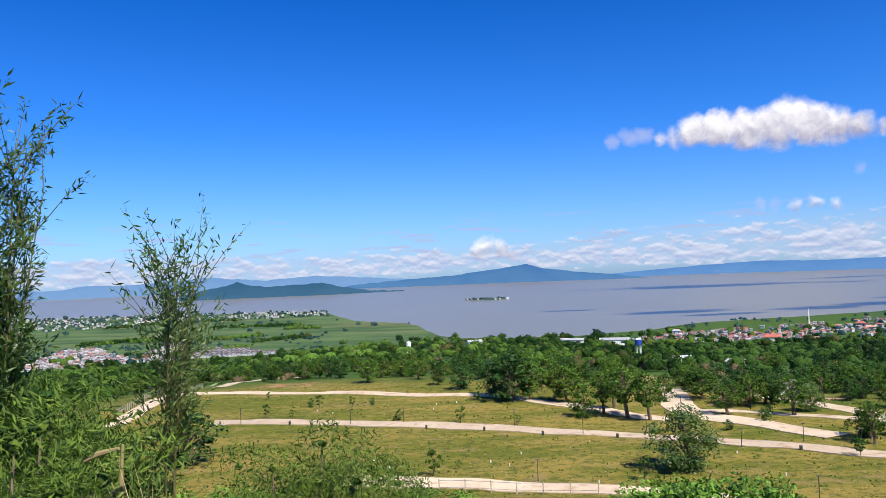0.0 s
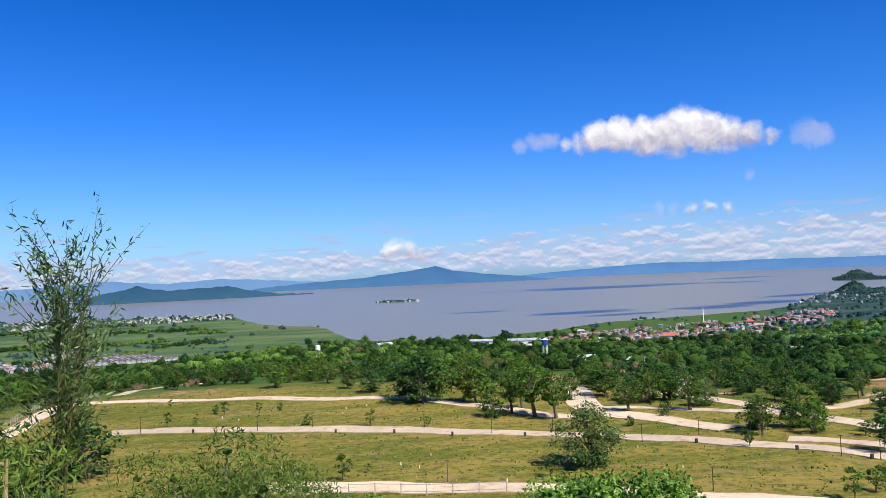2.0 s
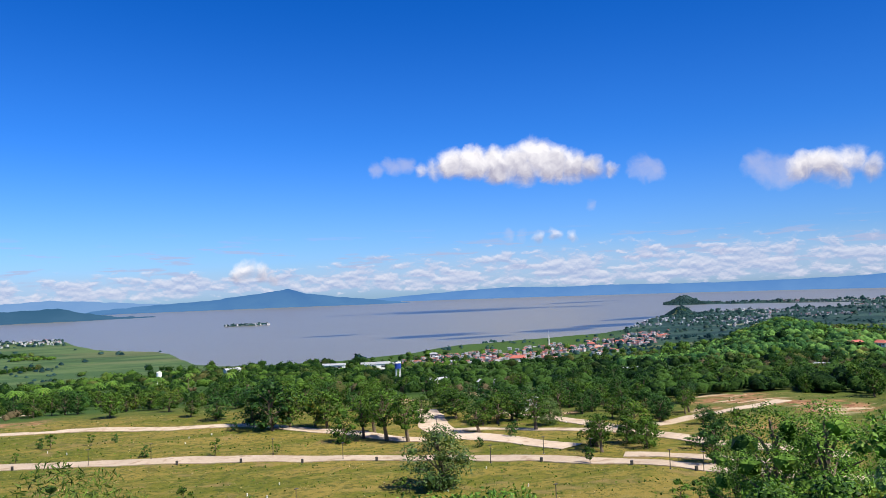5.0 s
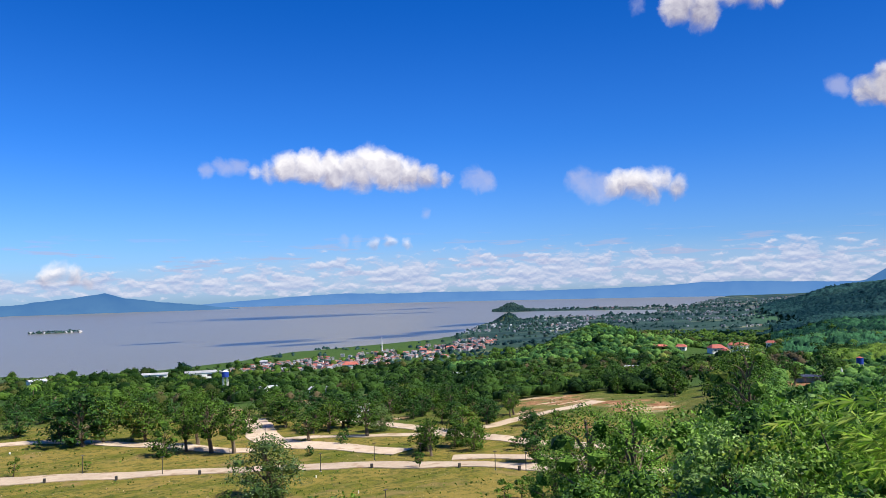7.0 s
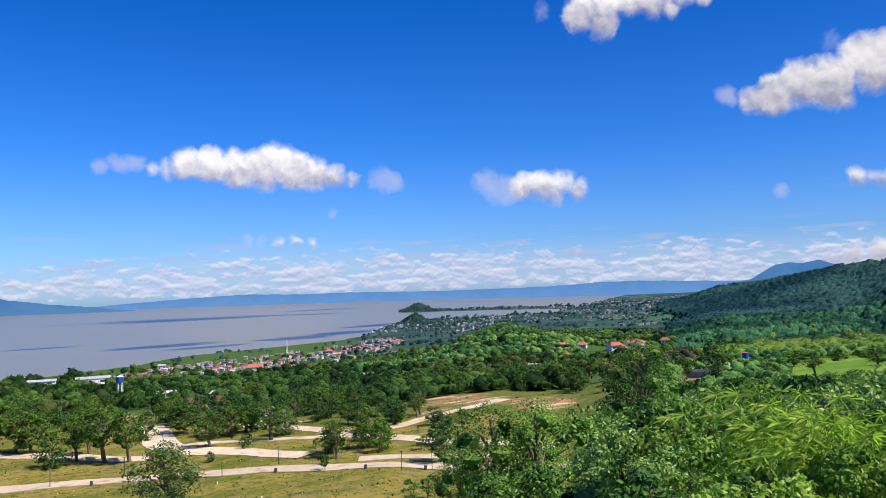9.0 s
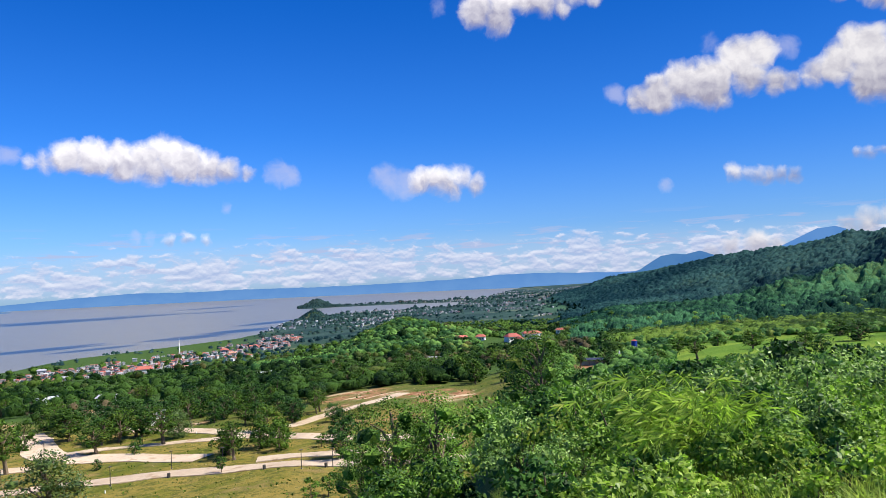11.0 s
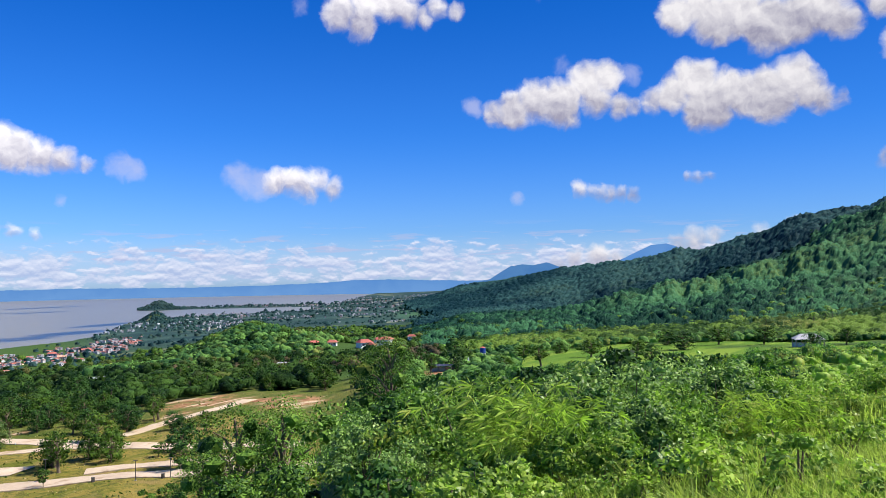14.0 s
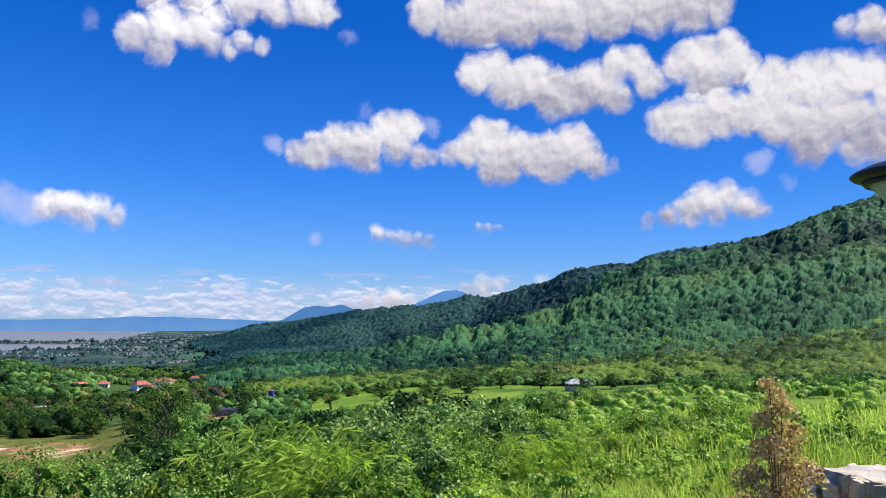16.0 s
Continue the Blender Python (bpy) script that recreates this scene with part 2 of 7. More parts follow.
def surface(name, dark, light, scale=1.0, rough=0.8, bump=0.3, metal=0.0, spec=0.3, random_tint=0.12, bump_scale=None, spots=None):
    """A matt or glossy surface whose colour wanders between two tones at two scales, with fine relief."""
    m, s, out = material(name)
    p = place_of(s)
    wide = s.noise(p, scale * 0.23, 3.0)
    fine = s.noise(p, scale * 2.7, 5.0, 0.65)
    f = s.math("MULTIPLY_ADD", wide, 0.55, s.math("MULTIPLY", fine, 0.45))
    colour = s.mix(s.ramp(f, 0.3, 0.7), dark, light)
    if spots:
        colour = s.mix(s.ramp(s.noise(p, scale * 0.9, 4.0), 0.55, 0.68), colour, spots)
    rnd = s.math("MULTIPLY_ADD", s.add("ShaderNodeObjectInfo").outputs["Random"], random_tint * 2, 1 - random_tint)
    colour = s.mix(1.0, colour, s.vec(rnd, rnd, rnd), "MULTIPLY")
    b = s.add("ShaderNodeBsdfPrincipled")
    s.link(colour, b.inputs["Base Color"])
    b.inputs["Metallic"].default_value = metal
    b.inputs["Specular IOR Level"].default_value = spec
    s.put(b.inputs["Roughness"], s.math("MULTIPLY_ADD", fine, 0.2, rough - 0.1, clamp=True))
    if bump:
        n = s.add("ShaderNodeBump")
        n.inputs["Strength"].default_value = bump
        n.inputs["Distance"].default_value = 0.1 / scale
        s.link(s.noise(p, (bump_scale or scale * 6), 4.0, 0.7), n.inputs["Height"])
        s.link(n.outputs[0], b.inputs["Normal"])
    s.link(b.outputs[0], out.inputs[0])
    return m


def foliage(name, dark, light, yellow, through_light=0.35, scale=0.3, bump=0.0, gloss=0.14, stands=0.0, rough=0.6, mottle=0.0, crowns=False):
    """Leaves: each leaf or clump its own tone, some yellowing, light shining through."""
    m, s, out = material(name)
    p = place_of(s)
    geo = s.add("ShaderNodeNewGeometry")
    island = geo.outputs["Random Per Island"]
    if crowns:      # crowns grown together: each has its tone from the mesh
        own = s.add("ShaderNodeAttribute")
        own.attribute_name = "tree"
        island = own.outputs["Fac"]
    whole = s.add("ShaderNodeObjectInfo").outputs["Random"]
    f = s.math("MULTIPLY_ADD", island, 0.5, s.math("MULTIPLY_ADD", whole, 0.25, s.math("MULTIPLY", s.noise(p, scale, 3.0), 0.5)))
    if mottle:      # tufts of leaves within one crown
        f = s.math("MULTIPLY_ADD", s.math("SUBTRACT", s.noise(p, mottle, 5.0, 0.7), 0.5), 1.5, f)
    if stands:      # broad stands of darker and paler kinds of tree
        f = s.math("MULTIPLY_ADD", s.math("SUBTRACT", s.noise(p, stands, 4.0, 0.6), 0.5), 3.2, f)
    colour = s.mix(s.ramp(f, 0.3, 0.95), dark, light)
    old = s.math("MULTIPLY", s.ramp(s.noise(p, scale * 0.35, 2.0), 0.5, 0.72), s.ramp(s.math("FRACT", s.math("MULTIPLY", island, 7.3)), 0.3, 0.9))
    colour = s.mix(old, colour, yellow)
    b = s.add("ShaderNodeBsdfPrincipled")
    s.link(colour, b.inputs["Base Color"])
    b.inputs["Roughness"].default_value = rough
    b.inputs["Specular IOR Level"].default_value = gloss
    if bump:
        n = s.add("ShaderNodeBump")
        n.inputs["Strength"].default_value = bump
        n.inputs["Distance"].default_value = 0.8
        s.link(s.noise(p, 1.4, 4.0, 0.7), n.inputs["Height"])
        s.link(n.outputs[0], b.inputs["Normal"])
    t = s.add("ShaderNodeBsdfTranslucent")
    s.link(s.mix(1.0, colour, (0.84, 1.06, 0.55), "MULTIPLY"), t.inputs[0])
    mixed = s.add("ShaderNodeMixShader")
    mixed.inputs[0].default_value = through_light
    s.link(b.outputs[0], mixed.inputs[1])
    s.link(t.outputs[0], mixed.inputs[2])
    s.link(mixed.outputs[0], out.inputs[0])
    return m


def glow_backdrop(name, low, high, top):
    """Far land, so distant that only the blue of the air is seen of it: that haze is put in as a glow."""
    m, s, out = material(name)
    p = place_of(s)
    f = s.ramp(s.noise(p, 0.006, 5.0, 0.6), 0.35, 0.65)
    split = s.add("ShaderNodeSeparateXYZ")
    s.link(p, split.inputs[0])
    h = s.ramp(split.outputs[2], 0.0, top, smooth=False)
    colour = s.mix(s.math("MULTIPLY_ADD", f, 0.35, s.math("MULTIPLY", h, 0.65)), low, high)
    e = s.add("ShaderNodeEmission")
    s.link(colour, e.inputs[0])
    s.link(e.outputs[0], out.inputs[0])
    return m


def ground_material():
    m, s, out = material("ground_cover")
    p = place_of(s)
    cover = s.add("ShaderNodeAttribute")
    cover.attribute_name = "cover"
    split = s.add("ShaderNodeSeparateColor")
    s.link(cover.outputs["Color"], split.inputs[0])
    field, marsh, soil = split.outputs
    streak = s.add("ShaderNodeMapping")
    streak.inputs["Rotation"].default_value = (0, 0, 0.22)
    streak.inputs["Scale"].default_value = (0.4, 1.7, 1)
    s.link(p, streak.inputs[0])
    n1, n2, n3 = s.noise(streak.outputs[0], 0.05, 5.0, 0.62), s.noise(p, 0.35, 5.0, 0.65), s.noise(p, 2.5, 5.0, 0.7)
    scrub = s.mix(n2, (0.020, 0.052, 0.012), (0.060, 0.105, 0.020))
    grass = s.mix(s.ramp(s.math("MULTIPLY_ADD", n1, 0.7, s.math("MULTIPLY", n2, 0.3)), 0.42, 0.58), (0.104, 0.112, 0.012), (0.225, 0.168, 0.038))
    grass = s.mix(s.math("MULTIPLY", s.ramp(n3, 0.42, 0.7), 0.5), grass, (0.06, 0.07, 0.014))
    tufts = s.ramp(s.noise(p, 0.55, 6.0, 0.8), 0.50, 0.57)
    grass = s.mix(s.math("MULTIPLY", tufts, 0.75), grass, (0.042, 0.060, 0.010))
    grass = s.mix(s.math("MULTIPLY", s.ramp(s.noise(streak.outputs[0], 0.45, 5.0, 0.75), 0.54, 0.66), 0.42), grass, (0.25, 0.20, 0.075))
    grass = s.mix(s.math("MULTIPLY", s.ramp(s.noise(p, 0.12, 4.0), 0.56, 0.72), 0.7), grass, (0.225, 0.155, 0.066))
    turn = s.add("ShaderNodeMapping")
    turn.inputs["Rotation"].default_value = (0, 0, 0.25)
    turn.inputs["Scale"].default_value = (0.35, 1.6, 1)
    s.link(p, turn.inputs[0])
    w = s.noise(turn.outputs[0], 0.012, 5.0, 0.65)
    wet = s.mix(s.ramp(w, 0.44, 0.56), (0.046, 0.088, 0.036), (0.088, 0.128, 0.052))
    wet = s.mix(s.math("MULTIPLY", s.ramp(s.noise(turn.outputs[0], 0.014, 5.0, 0.6), 0.50, 0.62), 0.75), wet, (0.028, 0.056, 0.026))
    wet = s.mix(s.math("MULTIPLY", s.ramp(s.noise(turn.outputs[0], 0.0065, 3.0), 0.56, 0.64), 0.5), wet, (0.15, 0.140, 0.075))
    earth = s.mix(s.ramp(n2, 0.35, 0.65), (0.17, 0.078, 0.040), (0.33, 0.180, 0.092))
    earth = s.mix(s.ramp(s.noise(p, 0.13, 5.0, 0.75), 0.51, 0.58), earth, (0.09, 0.115, 0.026))
    earth = s.mix(s.ramp(s.noise(streak.outputs[0], 0.09, 5.0, 0.7), 0.53, 0.58), earth, (0.47, 0.36, 0.24))
    colour = s.mix(field, scrub, grass)
    colour = s.mix(marsh, colour, wet)
    lawn = s.mix(s.ramp(n1, 0.4, 0.6), (0.070, 0.142, 0.014), (0.135, 0.205, 0.024))
    colour = s.mix(s.math("SUBTRACT", 1.0, cover.outputs["Alpha"]), colour, lawn)
    flats = s.add("ShaderNodeAttribute")
    flats.attribute_name = "flats"
    # far plain: haze and cloud shade put into the dark blue field tones
    hazed_plots = s.mix(s.ramp(s.noise(turn.outputs[0], 0.008, 5.0, 0.7), 0.45, 0.6), (0.013, 0.036, 0.036), (0.034, 0.066, 0.055))
    hazed_plots = s.mix(s.ramp(s.noise(turn.outputs[0], 0.005, 4.0), 0.60, 0.66), hazed_plots, (0.16, 0.165, 0.105))
    colour = s.mix(flats.outputs["Fac"], colour, hazed_plots)
    woodland = s.add("ShaderNodeAttribute")
    woodland.attribute_name = "woodland"
    # forest floor, tinted like the haze-blue hill canopy above it
    fern = s.mix(s.noise(p, 0.12, 6.0, 0.8), (0.018, 0.058, 0.036), (0.070, 0.160, 0.080))
    colour = s.mix(woodland.outputs["Fac"], colour, fern)
    colour = s.mix(soil, colour, earth)
    b = s.add("ShaderNodeBsdfPrincipled")
    s.link(colour, b.inputs["Base Color"])
    b.inputs["Roughness"].default_value = 0.95
    b.inputs["Specular IOR Level"].default_value = 0.1
    bump = s.add("ShaderNodeBump")
    bump.inputs["Strength"].default_value = 0.8
    bump.inputs["Distance"].default_value = 0.25
    s.link(n3, bump.inputs["Height"])
    s.link(bump.outputs[0], b.inputs["Normal"])
    s.link(b.outputs[0], out.inputs[0])
    return m


def water_material():
    m, s, out = material("lake_water")
    p = place_of(s)
    split = s.add("ShaderNodeSeparateXYZ")
    s.link(p, split.inputs[0])
    turn = s.add("ShaderNodeMapping")
    turn.inputs["Rotation"].default_value = (0, 0, 0.12)
    turn.inputs["Scale"].default_value = (0.16, 1.0, 1)
    s.link(p, turn.inputs[0])
    ragged = s.math("SUBTRACT", s.noise(turn.outputs[0], 0.016, 6.0, 0.72), 0.5)
    # cloud shadows put into the water's colour as long lanes: middle x, y, half length, half breadth, turn
    lanes = None
    for x, y, long, broad, tilt in ((870, 2540, 400, 150, 0.0), (1300, 2445, 110, 60, 0.0), (460, 2560, 75, 40, 0.0), (440, 1350, 115, 48, 0.05),
                                    (465, 1250, 75, 22, 0.1), (650, 1320, 90, 52, 0.1), (790, 1370, 100, 40, 0.2), (1560, 2900, 230, 60, 0.2), (1000, 1560, 130, 44, 0.3), (250, 1500, 60, 18, 0.0)):
        c, n = math.cos(tilt), math.sin(tilt)
        dx, dy = s.math("SUBTRACT", split.outputs[0], float(x)), s.math("SUBTRACT", split.outputs[1], float(y))
        u = s.math("MULTIPLY_ADD", dx, c / long, s.math("MULTIPLY", dy, n / long))
        v = s.math("MULTIPLY_ADD", dx, -n / broad, s.math("MULTIPLY", dy, c / broad))
        f = s.math("SUBTRACT", 1.0, s.math("MULTIPLY_ADD", u, u, s.math("MULTIPLY", v, v)))
        lanes = f if lanes is None else s.math("MAXIMUM", lanes, f)
    cloud_shade = s.ramp(s.math("MULTIPLY_ADD", ragged, 5.0, lanes), -0.1, 0.7)
    silt = s.mix(s.noise(p, 0.004, 3.0), (0.142, 0.130, 0.098), (0.172, 0.156, 0.114))
    colour = s.mix(cloud_shade, silt, (0.022, 0.034, 0.060))
    b = s.add("ShaderNodeBsdfPrincipled")
    s.link(colour, b.inputs["Base Color"])
    b.inputs["Roughness"].default_value = 0.28
    b.inputs["IOR"].default_value = 1.33
    b.inputs["Specular IOR Level"].default_value = 0.32
    bump = s.add("ShaderNodeBump")
    bump.inputs["Strength"].default_value = 0.5
    bump.inputs["Distance"].default_value = 1.0
    s.link(s.noise(turn.outputs[0], 0.25, 4.0), bump.inputs["Height"])
    s.link(bump.outputs[0], b.inputs["Normal"])
    s.link(b.outputs[0], out.inputs[0])
    return m


M = {
    "ground": ground_material(),
    "water": water_material(),
    "leaf_tree": foliage("leaf_tree", (0.011, 0.034, 0.006), (0.100, 0.188, 0.024), (0.19, 0.20, 0.035), 0.28, gloss=0.1, rough=0.6),
    "leaf": foliage("leaf_green", (0.022, 0.066, 0.010), (0.190, 0.340, 0.050), (0.26, 0.30, 0.04), 0.34, 0.8, gloss=0.15, rough=0.5),
    "leaf_broad": foliage("leaf_broad", (0.034, 0.090, 0.018), (0.310, 0.460, 0.120), (0.38, 0.44, 0.10), 0.34, 0.9, gloss=0.22, rough=0.45),
    "leaf_dark": foliage("leaf_dark", (0.008, 0.027, 0.006), (0.056, 0.140, 0.026), (0.09, 0.16, 0.03), 0.25, 0.6, gloss=0.12, rough=0.55),
    "leaf_lime": foliage("leaf_lime", (0.060, 0.140, 0.016), (0.330, 0.490, 0.075), (0.36, 0.40, 0.07), 0.42, 0.8, gloss=0.15, rough=0.5),
    "leaf_feather": foliage("leaf_feather", (0.110, 0.200, 0.020), (0.440, 0.580, 0.095), (0.52, 0.54, 0.12), 0.48, 1.2, gloss=0.3, rough=0.45),
    "leaf_bamboo": foliage("leaf_bamboo", (0.030, 0.070, 0.018), (0.13, 0.205, 0.045), (0.25, 0.25, 0.06), 0.35, gloss=0.35, rough=0.4),
    "leaf_dry": foliage("leaf_dry", (0.34, 0.19, 0.09), (0.74, 0.51, 0.28), (0.80, 0.64, 0.38), 0.42, 6.0, rough=0.5),
    "leaf_scrub": foliage("leaf_scrub", (0.020, 0.051, 0.010), (0.150, 0.225, 0.036), (0.28, 0.27, 0.06), 0.36),
    "straw": foliage("straw", (0.26, 0.19, 0.09), (0.50, 0.40, 0.22), (0.55, 0.46, 0.28), 0.25),
    "canopy": foliage("forest_canopy", (0.010, 0.033, 0.006), (0.092, 0.175, 0.027), (0.125, 0.120, 0.040), 0.26, 0.05, 1.0, 0.05, 0.012, mottle=0.55),
    # darker copy of the forest canopy: cloud shade put into its colour
    "canopy_shaded": foliage("shaded_wood_canopy", (0.007, 0.024, 0.006), (0.054, 0.114, 0.021), (0.08, 0.10, 0.03), 0.22, 0.05, 1.0, 0.05, 0.012, mottle=0.55),
    # mountain forest: the blue of air haze is put into the leaf colour
    "canopy_far_haze": foliage("hazed_hill_canopy", (0.006, 0.032, 0.021), (0.044, 0.134, 0.058), (0.085, 0.150, 0.045), 0.15, 0.012, 0.8, 0.03, 0.0045, mottle=0.25, crowns=True),
    # upper forest: stronger haze and cloud shade put into the colour
    "canopy_ridge_haze": foliage("hazed_ridge_canopy", (0.005, 0.025, 0.032), (0.023, 0.066, 0.064), (0.035, 0.07, 0.05), 0.15, 0.012, 0.8, 0.03, 0.004, mottle=0.15, crowns=True),
    "canopy_foot": foliage("olive_scrub_canopy", (0.016, 0.046, 0.008), (0.120, 0.200, 0.030), (0.17, 0.19, 0.045), 0.2, 0.05, 0.8, 0.05, 0.012, mottle=0.5, crowns=True),
    # plain and headland trees: distance haze put in as blue leaf colour
    "canopy_plain_haze": foliage("hazed_plain_canopy", (0.012, 0.038, 0.044), (0.036, 0.082, 0.076), (0.05, 0.08, 0.06), 0.3, 0.012, 0.6, 0.03, 0.004),
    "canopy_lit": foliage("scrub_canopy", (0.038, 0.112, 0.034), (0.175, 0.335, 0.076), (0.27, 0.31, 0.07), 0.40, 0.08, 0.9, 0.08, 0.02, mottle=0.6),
    "canopy_dry": foliage("leafless_scrub", (0.050, 0.046, 0.026), (0.125, 0.098, 0.052), (0.16, 0.11, 0.06), 0.2, 0.08, 0.6, 0.05, 0.02, mottle=0.6),
    "grass": foliage("tall_grass", (0.200, 0.250, 0.040), (0.58, 0.64, 0.17), (0.62, 0.57, 0.23), 0.5),
    "bark": surface("bark", (0.07, 0.05, 0.035), (0.20, 0.15, 0.10), 3.0, 0.9, 0.6),
    "cane": surface("bamboo_cane", (0.055, 0.060, 0.020), (0.14, 0.125, 0.050), 4.0, 0.5, 0.2),
    "road": surface("concrete_road", (0.38, 0.29, 0.205), (0.54, 0.43, 0.315), 0.35, 0.9, 0.3, spots=(0.33, 0.235, 0.15)),
    "concrete": surface("weathered_concrete", (0.24, 0.21, 0.18), (0.42, 0.38, 0.33), 3.0, 0.9, 0.8, spots=(0.14, 0.13, 0.10)),
    "stone": surface("rough_pale_stone", (0.34, 0.27, 0.18), (0.70, 0.60, 0.45), 5.0, 0.9, 0.8, random_tint=0.25, spots=(0.20, 0.17, 0.11)),
    "white": surface("white_paint", (0.66, 0.65, 0.62), (0.80, 0.79, 0.76), 0.8, 0.7, 0.1, random_tint=0.08),
    "cream": surface("cream_paint", (0.55, 0.47, 0.36), (0.72, 0.64, 0.52), 0.8, 0.7, 0.1, random_tint=0.2),
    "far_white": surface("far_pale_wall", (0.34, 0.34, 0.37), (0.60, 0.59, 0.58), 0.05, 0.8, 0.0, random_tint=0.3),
    "roof_red": surface("red_roof_sheet", (0.28, 0.07, 0.05), (0.42, 0.14, 0.10), 0.6, 0.55, 0.1, random_tint=0.3),
    "roof_grey": surface("grey_roof_sheet", (0.22, 0.23, 0.25), (0.44, 0.44, 0.45), 0.6, 0.6, 0.1, random_tint=0.3),
    "roof_brown": surface("rusty_roof_sheet", (0.22, 0.11, 0.07), (0.45, 0.26, 0.18), 0.6, 0.7, 0.1, random_tint=0.3),
    "tank_blue": surface("blue_tank_paint", (0.015, 0.04, 0.25), (0.03, 0.08, 0.40), 1.0, 0.5, 0.05),
    "roof_dark": surface("dark_roof_sheet", (0.06, 0.045, 0.05), (0.13, 0.09, 0.09), 0.6, 0.7, 0.1, random_tint=0.2),
    "hood": surface("black_lamp_paint", (0.012, 0.013, 0.018), (0.03, 0.03, 0.035), 3.0, 0.4, 0.0),
    "dark": surface("dark_window", (0.02, 0.022, 0.028), (0.06, 0.06, 0.07), 1.0, 0.25, 0.0, spec=0.5),
    "steel": surface("dark_steel", (0.03, 0.03, 0.035), (0.09, 0.085, 0.08), 4.0, 0.55, 0.1, metal=0.5),
    "galvanised": surface("galvanised_steel", (0.28, 0.28, 0.28), (0.50, 0.50, 0.48), 4.0, 0.5, 0.1, metal=0.6),
    "bowl": surface("milky_bowl", (0.42, 0.47, 0.36), (0.55, 0.60, 0.48), 1.0, 0.35, 0.0, spec=0.4),
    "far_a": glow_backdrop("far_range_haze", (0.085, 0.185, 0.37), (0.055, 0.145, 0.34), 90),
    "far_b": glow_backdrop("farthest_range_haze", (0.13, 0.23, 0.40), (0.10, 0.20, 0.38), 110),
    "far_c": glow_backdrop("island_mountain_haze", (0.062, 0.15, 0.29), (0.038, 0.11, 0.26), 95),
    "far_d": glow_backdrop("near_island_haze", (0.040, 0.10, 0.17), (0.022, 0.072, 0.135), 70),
}

